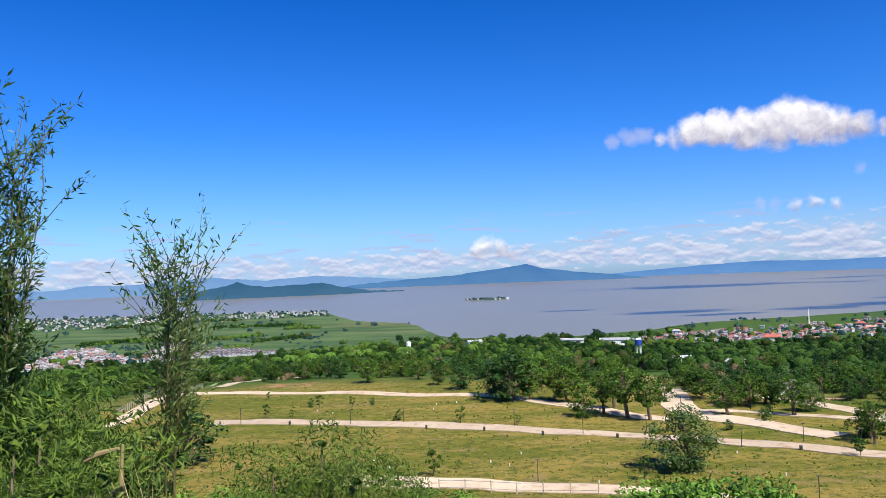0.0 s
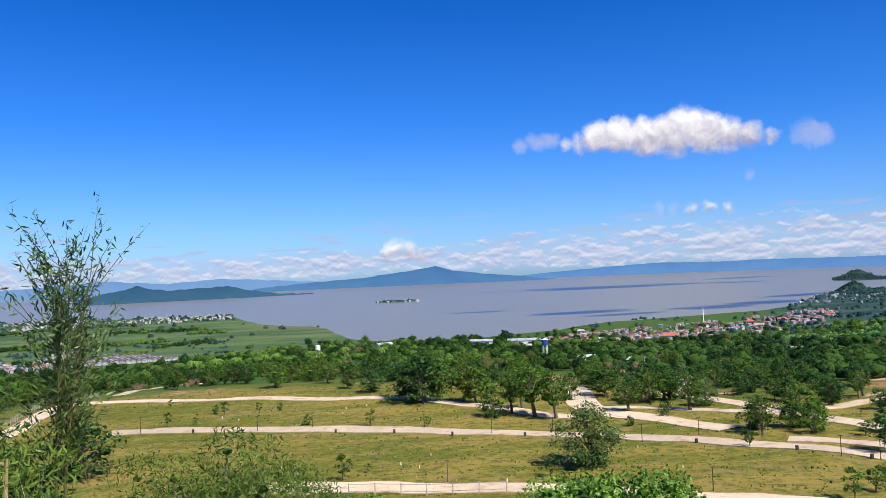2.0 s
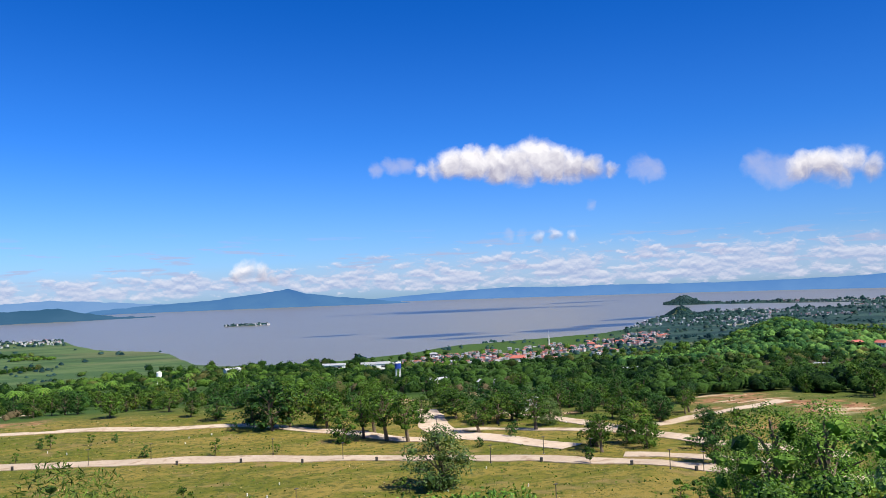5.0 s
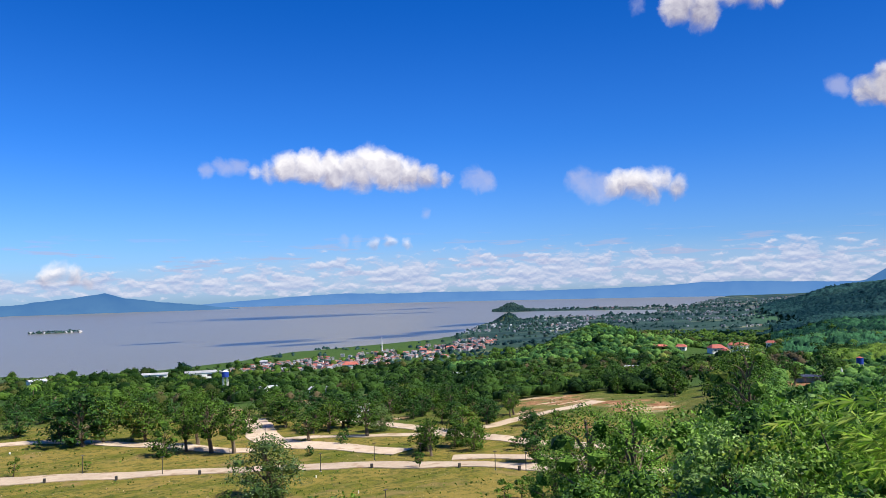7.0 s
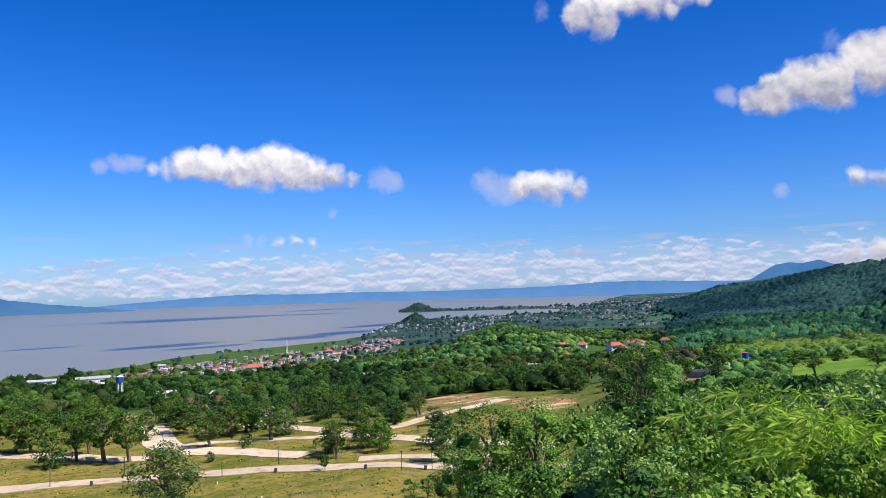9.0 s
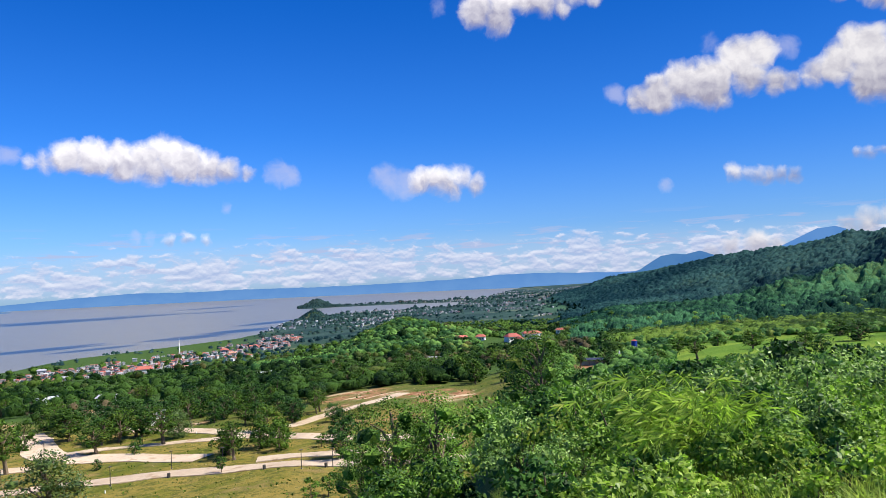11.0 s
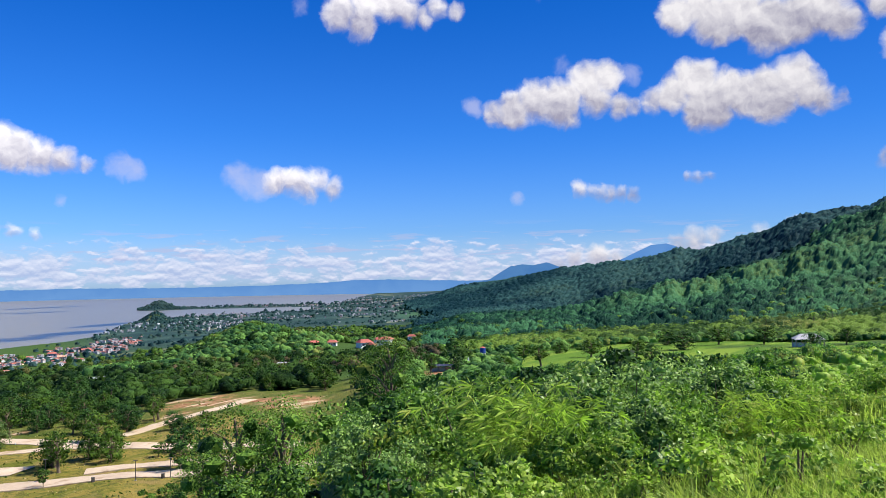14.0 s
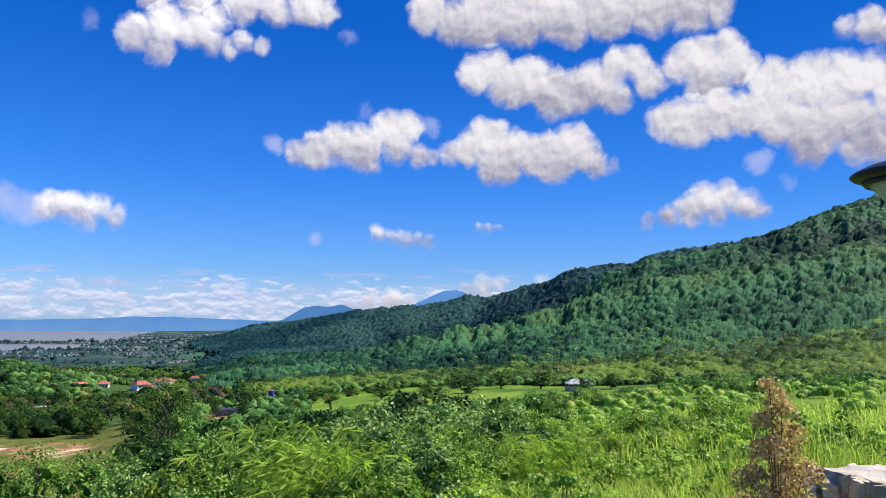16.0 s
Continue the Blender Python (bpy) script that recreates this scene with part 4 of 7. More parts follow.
ROADS = []
for line, width in (
        ([(-17.6, 206), (-12.9, 200), (-8.4, 194), (0.2, 181), (8.7, 171.5), (16.8, 166), (24.3, 162), (29, 159), (33, 156), (37, 153.5), (43.6, 149), (49, 143)], 6.8),
        ([(-24.6, 222), (-23.2, 236), (-21.9, 262), (-20.4, 284), (-16.5, 276), (-8.3, 252), (1.5, 234), (4.5, 229), (8.5, 214), (11.9, 202), (13.7, 195), (16.5, 191)], 6.2),
        ([(16.2, 262), (16.7, 238), (16.9, 213), (18.0, 199), (21.8, 190), (24.3, 182), (27.3, 176)], 8.6),
        ([(17.2, 207), (20.7, 207), (24.4, 204), (28.4, 203), (32.3, 198)], 4.4),
        ([(22, 246), (25.9, 227), (28.3, 214), (31.1, 203), (34.3, 191), (39.3, 178), (46, 170)], 6.4),
        ([(31.0, 165.5), (34.3, 165), (37.2, 164), (43, 160)], 5.0),
        ([(-8, 133), (-4.7, 129), (2.1, 124), (8.5, 121), (11.8, 119.5), (20, 117), (28, 116), (34.1, 116.5), (38.2, 117), (44, 118)], 6.2),
        ([(-17, 300), (-15.5, 330), (-13.4, 352), (-10.5, 345)], 5.0),
        ([(33, 210), (36, 228), (40, 246), (42, 262)], 5.0)):
    ROADS.append(ribbon("road", line, width, M["road"], "pale dusty concrete road across the grass"))
ROAD_POINTS = np.concatenate(ROADS)


def fence(line, gap, tall, mat, label, rails=2):
    """Posts with rails between, along a line of bearings and distances."""
    pts = np.array([(r * math.sin(radians(a)), r * math.cos(radians(a))) for a, r in line])
    d = np.concatenate([[0], np.cumsum(np.hypot(*np.diff(pts, axis=0).T))])
    t = np.arange(0, d[-1], gap)
    c = np.stack([np.interp(t, d, pts[:, k]) for k in (0, 1)], -1)
    z = height(c[:, 0], c[:, 1])
    thing = tagged(new("fence"), label, "fence")
    thing.location = (*c[0], z[0])
    bm = bmesh.new()
    box(bm, (0, 0, tall / 2 - 0.3), (0.16, 0.16, tall + 0.6), 0, 0.02)
    me = bpy.data.meshes.new("post")
    bm.to_mesh(me)
    bm.free()
    me.materials.append(mat)
    for (x, y), h in zip(c, z):
        p = part("post", me, None, thing)
        p.location = (x - c[0][0], y - c[0][1], h - z[0])
    for k in range(rails):
        bm = bmesh.new()
        up = tall * (0.35 + 0.55 * k / max(rails - 1, 1))
        tube(bm, [(x - c[0][0], y - c[0][1], h - z[0] + up) for (x, y), h in zip(c, z)], [0.05] * len(c), 4)
        part("rail", bm, mat, thing)


fence([(-24.0, 240), (-22.6, 266), (-21.2, 290), (-19.5, 296), (-17.7, 300)], 2.6, 2.2, M["concrete"], "pale grey railing fence beside the road bend", 4)
fence([(-1, 120.5), (2.1, 119.5), (6, 117), (9, 115.5), (12, 115)], 4.2, 2.0, M["concrete"], "thin concrete posts along the near road", 2)


def lamp_post(tall=3.6, wide_head=False):
    thing = tagged(new("street_lamp"), "slim dark steel lamp post on the grass verge", "street lamp", "estate lamps")
    bm = bmesh.new()
    tube(bm, [(0, 0, -0.3), (0, 0, 0.25), (0, 0, 0.3), (0, 0, tall)], [0.14, 0.14, 0.075, 0.06], 8)
    part("pole", bm, M["steel"], thing)
    bm = bmesh.new()
    w = 1.5 if wide_head else 0.75
    box(bm, (0, 0, tall + 0.06), (w, 0.42, 0.10), 0, 0.03)
    part("lamp_head", bm, M["steel"], thing)
    bm = bmesh.new()
    tube(bm, [(0, 0, -0.3), (0, 0, 0.06)], [0.28, 0.26], 8)
    part("footing", bm, M["concrete"], thing, "pale concrete footing")
    return thing


first = lamp_post()
spots = [(-15.5, 200.5), (-7.5, 190), (-3.5, 189), (4.9, 178.5), (10.0, 168), (14.6, 174), (17.1, 205), (21.1, 158), (25.1, 167), (28.6, 163.5),
         (6.5, 126.5), (25.9, 121), (-20.5, 268), (36.5, 150)]
first.matrix_basis = Matrix.Translation(bearing(34.2, 149.5)) @ pose(0, 0, 0, 0, 0, -25)
for k, (a, r) in enumerate(spots):
    copy_thing(first, Matrix.Translation(bearing(a, r)) @ pose(0, 0, 0, 0, 0, -a + 17 * (k % 4)) @ Matrix.Scale(1.0 if k % 3 else 1.06, 4))


def marker(kind_label, size, mat):
    bm = bmesh.new()
    box(bm, (0, 0, size[2] / 2 - 0.1), (size[0], size[1], size[2] + 0.2), 0, 0.03)
    ob = part("marker_post", bm, mat, None)
    return tagged(ob, kind_label, "marker post", "lot markers")


lot = marker("short white lot marker post in the grass", (0.18, 0.18, 0.5), M["white"])
lot.matrix_basis = Matrix.Translation(bearing(3.0, 140))
rng = np.random.RandomState(41)
for _ in range(18):
    copy_thing(lot, Matrix.Translation(bearing(rng.uniform(-14, 38), rng.choice([rng.uniform(122, 155), rng.uniform(205, 222)]))))
hydrant = marker("small dark service box beside the road", (0.5, 0.4, 0.9), M["steel"])
hydrant.matrix_basis = Matrix.Translation(bearing(-12, 195))
for a, r in ((-1.8, 179), (2.6, 174), (7, 168.5), (12.5, 164.5), (24.9, 158), (31.5, 153), (36, 150)):
    copy_thing(hydrant, Matrix.Translation(bearing(a, r)))

# ---- trees ----
def unit(v):
    return v / np.maximum(np.linalg.norm(v, axis=-1, keepdims=True), 1e-9)


def leaf_quads(rng, centres, outward, size, slim=0.5, droop=0.0, spread=1.0):
    """Pointed leaves, one at each centre, roughly facing outward."""
    n = len(centres)
    normal = unit(outward + spread * rng.normal(size=(n, 3)) * 0.7 + np.array([0, 0, 0.35]))
    along = unit(np.cross(normal, rng.normal(size=(n, 3))))
    along = unit(along - np.array([0, 0, droop]))
    across = unit(np.cross(normal, along))
    size = size * rng.uniform(0.6, 1.35, (n, 1))
    a, b = along * size * 0.5, across * size * 0.5 * slim
    return np.stack([centres - a, centres + b - a * 0.1, centres + a, centres - b - a * 0.1], 1)


def crown(rng, lobes, leaves, size, slim=0.5, droop=0.0, shell=0.55):
    """Leaves through the outer shell of round lobes (x, y, z, radius)."""
    out = []
    total = sum(l[3] ** 2 for l in lobes)
    for x, y, z, r in lobes:
        n = max(int(leaves * r * r / total), 6)
        d = unit(rng.normal(size=(n, 3)))
        d[:, 2] = np.where(d[:, 2] < -0.5, -d[:, 2], d[:, 2])
        rad = r * (shell + (1.12 - shell) * rng.uniform(0, 1, (n, 1)) ** 0.6)
        c = np.array([x, y, z]) + d * rad * np.array([1, 1, 0.82])
        out.append(leaf_quads(rng, c, d, size, slim, droop))
    return np.concatenate(out)


def cores(rng, lobes, share):
    """Rough dense hearts of the lobes, so that no light falls straight through a crown."""
    bm = bmesh.new()
    bmesh.ops.create_icosphere(bm, subdivisions=1, radius=1.0)
    bm.verts.index_update()
    v = np.array([q.co for q in bm.verts])
    f = np.array([[q.index for q in t.verts] for t in bm.faces])
    bm.free()
    out = []
    for x, y, z, r in lobes:
        w = v * share * r * rng.uniform(0.7, 1.15, (len(v), 1)) * np.array([1, 1, 0.82]) + np.array([x, y, z])
        out.append(w[f])
    return np.concatenate(out)


def tree(name, label, seed, tall, crown_low, spread, lobes, leaves, leaf, mat, lean=0.05, group="field trees", category="tree", trunk=0.035, slim=0.5, open_crown=False):
    """A tapered trunk with limbs, and a crown of many small leaves gathered in uneven lobes."""
    rng = np.random.RandomState(seed)
    thing = tagged(new(name), label, category, group)
    top = np.array([lean * tall * rng.normal(), lean * tall * rng.normal(), tall * 0.8])
    bm = bmesh.new()
    knots = [np.array([0, 0, -0.5]), np.array([0, 0, 0.02 * tall]), top * 0.35 + rng.normal(size=3) * 0.02 * tall, top * 0.7 + rng.normal(size=3) * 0.02 * tall, top]
    tube(bm, knots, [tall * trunk * 1.5, tall * trunk, tall * trunk * 0.75, tall * trunk * 0.45, tall * trunk * 0.12], 7)
    balls = []
    for k in range(lobes):
        a = 2 * math.pi * (k * 0.382 + rng.uniform(0, 0.1))
        h = crown_low + (1 - crown_low) * (k + 0.5) / lobes
        shape = math.sin(math.pi * min(max((h - crown_low) / (1 - crown_low), 0.08), 0.97)) ** 0.55
        d = spread * shape * rng.uniform(0.45, 0.95)
        r = spread * rng.uniform(0.30, 0.48) * (0.75 if open_crown else 1.0)
        c = np.array([top[0] * h + d * math.cos(a), top[1] * h + d * math.sin(a), h * tall - 0.35 * r])
        balls.append((*c, r))
        s = np.array([top[0], top[1], 0]) * h * 0.7 + np.array([0, 0, max(c[2] - 0.6 * d - 0.1 * tall, crown_low * tall * 0.55)])
        tube(bm, [s, (s + c) / 2 + np.array([0, 0, 0.05 * tall]), c], [tall * trunk * 0.45, tall * trunk * 0.28, tall * 0.004], 5, False)
    part("trunk", bm, M["bark"], thing)
    part("crown", quads_mesh("crown", crown(rng, balls, leaves, leaf, slim), mat, cores(rng, balls[::2], 0.62)), None, thing)
    return thing


def palm(seed, tall):
    rng = np.random.RandomState(seed)
    thing = tagged(new("coconut_palm"), "tall coconut palm with drooping fronds", "palm", "palms")
    bm = bmesh.new()
    lean = rng.normal(size=2) * 0.06 * tall
    tube(bm, [(0, 0, -0.5), (lean[0] * 0.2, lean[1] * 0.2, tall * 0.4), (*lean, tall)], [0.28, 0.2, 0.14], 6)
    part("trunk", bm, M["bark"], thing)
    quads = []
    for k in range(16):
        a, up = k * 2.4, rng.uniform(-0.1, 0.9)
        d = np.array([math.cos(a), math.sin(a), 0])
        side = np.array([-d[1], d[0], 0])
        s = np.linspace(0, 1, 9)
        spine = np.array([*lean, tall]) + np.outer(s * 3.6, d) + np.outer(up * 2.2 * s - 2.9 * s ** 2, [0, 0, 1])
        for i in range(8):
            for sg in (-1, 1):
                tip = (spine[i] + spine[i + 1]) / 2 + sg * side * (0.85 * math.sin(math.pi * (s[i] * 0.85 + 0.12))) + d * 0.3 - np.array([0, 0, 0.25])
                quads.append([spine[i], tip - d * 0.08, tip + d * 0.08, spine[i + 1]])
    part("fronds", quads_mesh("fronds", quads, M["leaf"]), None, thing)
    return thing


KINDS = {
    "round": lambda: tree("field_tree", "broad round leafy tree with dark green crown", 3, 10, 0.26, 4.6, 17, 1150, 0.66, M["leaf_tree"]),
    "dark": lambda: tree("field_tree", "dense dark green tree with low crown", 5, 10, 0.16, 4.4, 17, 1150, 0.66, M["leaf_dark"]),
    "tall": lambda: tree("field_tree", "tall tree with bare trunk and ragged crown", 7, 10, 0.36, 3.2, 14, 1150, 0.52, M["leaf_tree"], 0.06, trunk=0.042),
    "low": lambda: tree("field_tree", "bushy green tree leafy to the ground", 9, 8, 0.06, 4.2, 15, 1050, 0.56, M["leaf_tree"]),
    "open": lambda: tree("field_tree", "open-crowned yellowish green tree with visible limbs", 11, 10, 0.05, 4.6, 24, 4600, 0.44, M["leaf_bamboo"], open_crown=False),
    "sapling": lambda: tree("sapling", "small young tree with a sparse crown", 13, 3, 0.3, 0.95, 7, 260, 0.32, M["leaf_tree"], group="saplings", category="sapling", trunk=0.022),
    "shrub": lambda: tree("sapling", "small round dark shrub on the grass", 15, 2.4, 0.05, 1.3, 9, 420, 0.3, M["leaf_dark"], group="saplings", category="shrub", trunk=0.03),
}
SIZE = {"round": (10, 9.6), "dark": (10, 9.2), "tall": (10, 7.2), "low": (8, 8.8), "open": (10, 9.4), "sapling": (3, 2.3), "shrub": (2.4, 3.0)}
made = {}
turn_rng = np.random.RandomState(17)


def plant(kind, az, r, tall, wide):
    h, w = SIZE[kind]
    m = Matrix.Translation(bearing(az, r, -0.05)) @ pose(0, 0, 0, 0, 0, turn_rng.uniform(0, 360)) @ Matrix.Diagonal((wide / w, wide / w, tall / h, 1))
    if kind not in made:
        made[kind] = KINDS[kind]()
        made[kind].matrix_basis = m
    else:
        s = made[kind].scale
        copy_thing(made[kind], m @ Matrix.Diagonal((1 / s[0], 1 / s[1], 1 / s[2], 1)))


# the field's own trees: bearing, metres away, height, width
for kind, rows in {
    "dark": [(3.5, 229, 11.0, 13), (4.9, 220, 14.0, 16), (0.9, 249, 7.6, 9.5), (33.6, 218, 7.2, 7.4), (37.3, 158, 8.2, 8), (-19.0, 158, 10.5, 14)],
    "round": [(6.2, 224, 11.4, 12), (8.9, 219, 10.6, 12.5), (21.7, 218, 8.8, 10), (18.6, 232, 8.4, 12.5), (-0.8, 266, 6.8, 7.5), (-2.3, 292, 7.4, 10), (-3.5, 312, 7.0, 10), (-6.1, 285, 8.9, 10)],
    "tall": [(8.0, 224, 8.6, 8.0), (11.6, 197, 11, 7), (13.3, 193, 13.2, 10), (14.9, 190, 12, 9), (20.3, 200, 6.8, 8.2), (24.6, 203, 9.4, 9), (29.4, 169, 7.9, 6.2), (12.4, 205, 11, 9), (26.5, 232, 8, 8)],
    "low": [(10.2, 191, 7.0, 8.8), (29.0, 177, 7.4, 7), (31.2, 181, 6.4, 7.4), (32.6, 174, 6.7, 6.8), (31.8, 205, 7, 9), (16.0, 224, 8, 8)],
    "open": [(17.3, 136, 10.4, 11.6), (25.6, 212, 7, 7)],
    "sapling": [(-13.5, 245, 2.5, 2.0), (-13.7, 208, 3.6, 2.6), (-11.8, 202, 2.6, 2.0), (-9.8, 221, 4.0, 3.4), (-7.3, 220, 2.9, 2.7), (0.8, 184, 3.9, 3.4), (5.2, 180, 2.4, 2.1), (-1.4, 131, 4.6, 3.3), (0.5, 135, 1.7, 1.6), (14.3, 128, 3.8, 3.3), (28.5, 156, 3.4, 2.7), (34.9, 120, 4.4, 4.0), (36.1, 126, 3.8, 4.1), (35.7, 173, 3.0, 4.0), (27.8, 186, 2.2, 2.2)],
    "shrub": [(2.2, 224, 2.4, 2.6), (20.3, 178, 2.2, 3.0), (22.9, 199, 3.0, 4.0), (-10.4, 225, 2.7, 2.6), (-5.8, 220, 2.2, 2.4), (-3.9, 193, 2.7, 3.3), (28.4, 163, 2.4, 3.2), (22.7, 191, 3.0, 3.2)],
}.items():
    for row in rows:
        plant(kind, *row)

# trees round the cleared ground
for kind, rows in {
    "tall": [(29.16, 174.8, 6.2, 5.5), (35.42, 232.5, 7, 4.5)],
    "round": [(31.4, 182.5, 5.4, 5), (30.22, 223.5, 6, 6), (38.86, 203.5, 5, 6)],
    "low": [(32.81, 182.5, 5.8, 6), (32.16, 240.8, 5, 6.5)],
    "dark": [(34.01, 225.7, 6, 5.5), (37.27, 177.7, 7.5, 6.5), (36.58, 212.0, 5, 6)],
}.items():
    for row in rows:
        plant(kind, *row)

# ---- the wooded belt below the field: the nearest trees one by one ----
belt_rng = np.random.RandomState(23)


def field_edge(az):
    return np.interp(az, [-30, -24, -17, -8, 0, 8, 16, 26, 36, 46, 52, 60], [262, 285, 306, 312, 285, 258, 240, 236, 275, 285, 215, 200])


count = 0
while count < 26:
    a, r = belt_rng.uniform(20.5, 36), belt_rng.uniform(212, 268)
    x, y = r * math.sin(radians(a)), r * math.cos(radians(a))
    if np.min(np.hypot(ROAD_POINTS[:, 0] - x, ROAD_POINTS[:, 1] - y)) < 7:
        continue
    tall = belt_rng.uniform(5.0, 8.5)
    plant(belt_rng.choice(["dark", "dark", "tall"]), a, r, tall, tall * belt_rng.uniform(0.85, 1.2))
    count += 1
while count < 215:
    a = belt_rng.uniform(-26, 58)
    edge = field_edge(a)
    r = edge + 6 + belt_rng.uniform(0, 1) ** 1.5 * 125
    x, y = r * math.sin(radians(a)), r * math.cos(radians(a))
    if np.min(np.hypot(ROAD_POINTS[:, 0] - x, ROAD_POINTS[:, 1] - y)) < 6:
        continue
    if (37 < a < 45.5 and r < 288 and count % 4) or (54 < a < 58 and r < 295):
        continue
    if any(abs(a - s[0]) < s[2] * 0.9 and s[1] - 40 < r < s[1] + s[3] for s in SOILS):
        continue
    # mostly dark kinds between these bearings, so their colour carries the cloud shade
    k = belt_rng.choice(["dark", "dark", "dark", "tall", "round"] if 19 < a < 37 else ["round", "dark", "tall", "low", "round"])
    tall = belt_rng.uniform(5.0, 9.5)
    plant(k, a, r, tall, tall * belt_rng.uniform(0.8, 1.15))
    count += 1
for k in range(84):
    p = palm(50 + k, belt_rng.uniform(9, 11)) if k < 2 else None
    a, r = [(-14.5, 420), (-6, 430)][k] if k < 2 else ((belt_rng.uniform(-16, 4), belt_rng.uniform(360, 520)) if k < 16 else (belt_rng.uniform(58, 92), belt_rng.uniform(440, 640)))
    m = Matrix.Translation(bearing(a, r)) @ pose(0, 0, 0, 0, 0, belt_rng.uniform(0, 360)) @ Matrix.Scale(1.0 if k < 16 else 0.72, 4)
    if p:
        p.matrix_basis = m
        palms = p
    else:
        copy_thing(palms, m)


# ---- woods farther off, too many to count ----
def clump_pattern(seed, sprigs, leaf=0.5, heart=0.86):
    """One small far tree: a lumpy crown with loose sprigs, as triangles."""
    rng = np.random.RandomState(seed)
    bm = bmesh.new()
    bmesh.ops.create_icosphere(bm, subdivisions=2 if sprigs > 160 else 1, radius=1.0)
    for v in bm.verts:
        n = noise.noise(v.co * 1.6 + Vector((seed * 3.1, 0, 0))) * 0.55 + noise.noise(v.co * 3.7 + Vector((0, seed * 2.7, 0))) * 0.25
        v.co *= heart + n
        v.co.z = v.co.z * 0.85 + 0.55
    if sprigs < 60:
        bmesh.ops.delete(bm, geom=[f for f in bm.faces if f.calc_center_median().z < 0.12], context="FACES")
    bmesh.ops.triangulate(bm, faces=bm.faces[:])
    bm.verts.index_update()
    verts = np.array([v.co for v in bm.verts])
    faces = np.array([[v.index for v in f.verts] for f in bm.faces])
    bm.free()
    d = unit(rng.normal(size=(sprigs, 3)))
    d[:, 2] = np.abs(d[:, 2]) * 0.9
    q = leaf_quads(rng, d * rng.uniform(0.8, 1.12, (sprigs, 1)) * np.array([1, 1, 0.85]) + np.array([0, 0, 0.55]), d, leaf, 0.7)
    base = len(verts)
    i = base + np.arange(sprigs)[:, None] * 4
    faces = np.concatenate([faces, np.concatenate([i + 0, i + 1, i + 2], 1), np.concatenate([i + 0, i + 2, i + 3], 1)])
    return np.concatenate([verts, q.reshape(-1, 3)]), faces


def woods(name, label, spots, patterns, mat, seed, soft=False):
    """Many far trees in one mesh; spots: rows of x, y, radius, height factor."""
    rng = np.random.RandomState(seed)
    spots = np.asarray(spots)
    z = height(spots[:, 0], spots[:, 1])
    vs, fs, base = [], [], 0
    which = rng.randint(0, len(patterns), len(spots))
    for w, (pv, pf) in enumerate(patterns):
        s = spots[which == w]
        zz = z[which == w]
        a = rng.uniform(0, 2 * np.pi, len(s))
        ca, sa = np.cos(a)[:, None], np.sin(a)[:, None]
        x = (pv[:, 0] * ca - pv[:, 1] * sa) * s[:, 2:3] + s[:, 0:1]
        y = (pv[:, 0] * sa + pv[:, 1] * ca) * s[:, 2:3] + s[:, 1:2]
        h = pv[:, 2] * s[:, 2:3] * s[:, 3:4] + zz[:, None] + 0.1 * s[:, 2:3]
        vs.append(np.stack([x, y, h], -1).reshape(-1, 3))
        fs.append((pf[None] + (base + np.arange(len(s)) * len(pv))[:, None, None]).reshape(-1, 3))
        base += len(s) * len(pv)
    me = tris_mesh(name, np.concatenate(vs), np.concatenate(fs), mat, soft)
    tagged(new(name, me), label, "woods", kind="stuff")


mid_patterns = [clump_pattern(40 + k, 110, 0.28, 0.74) for k in range(4)]
near_patterns = [clump_pattern(k, 26, 0.30, 0.84) for k in range(8)]
far_patterns = [clump_pattern(20 + k, 10, 0.36, 0.9) for k in range(8)]


def knoll_pattern(seed):
    """The cheapest far crown: an uneven cap with a loose sprig."""
    rng = np.random.RandomState(seed)
    rings = [(1.0, 0.1), (0.86, 0.62)]
    v = [(q * rng.uniform(0.75, 1.2) * math.cos(k * math.pi / 3 + j * 0.5), q * rng.uniform(0.75, 1.2) * math.sin(k * math.pi / 3 + j * 0.5), z * rng.uniform(0.6, 1.35)) for j, (q, z) in enumerate(rings) for k in range(6)]
    v.append((rng.normal() * 0.2, rng.normal() * 0.2, 1.15 * rng.uniform(0.8, 1.2)))
    f = []
    for k in range(6):
        n = (k + 1) % 6
        f += [(k, n, 6 + n), (k, 6 + n, 6 + k), (6 + k, 6 + n, 12)]
    for _ in range(1):
        a, b = rng.uniform(0, 6.28), len(v)
        c = np.array([0.7 * math.cos(a), 0.7 * math.sin(a), rng.uniform(0.75, 1.1)])
        v += [tuple(c + rng.normal(size=3) * 0.33) for _ in range(3)]
        f.append((b, b + 1, b + 2))
    return np.array(v), np.array(f)


knolls = [knoll_pattern(80 + k) for k in range(8)]


def scatter(rng, n, az, r, keep, size):
    a = rng.uniform(*az, n)
    d = np.sqrt(rng.uniform(r[0] ** 2, r[1] ** 2, n))
    x, y = d * np.sin(np.radians(a)), d * np.cos(np.radians(a))
    ok = keep(a, d, x, y, height(x, y))
    a, d, x, y = a[ok], d[ok], x[ok], y[ok]
    s = size(d) * rng.uniform(0.65, 1.35, len(d))
    return np.stack([x, y, s, rng.uniform(0.75, 1.25, len(d))], -1)


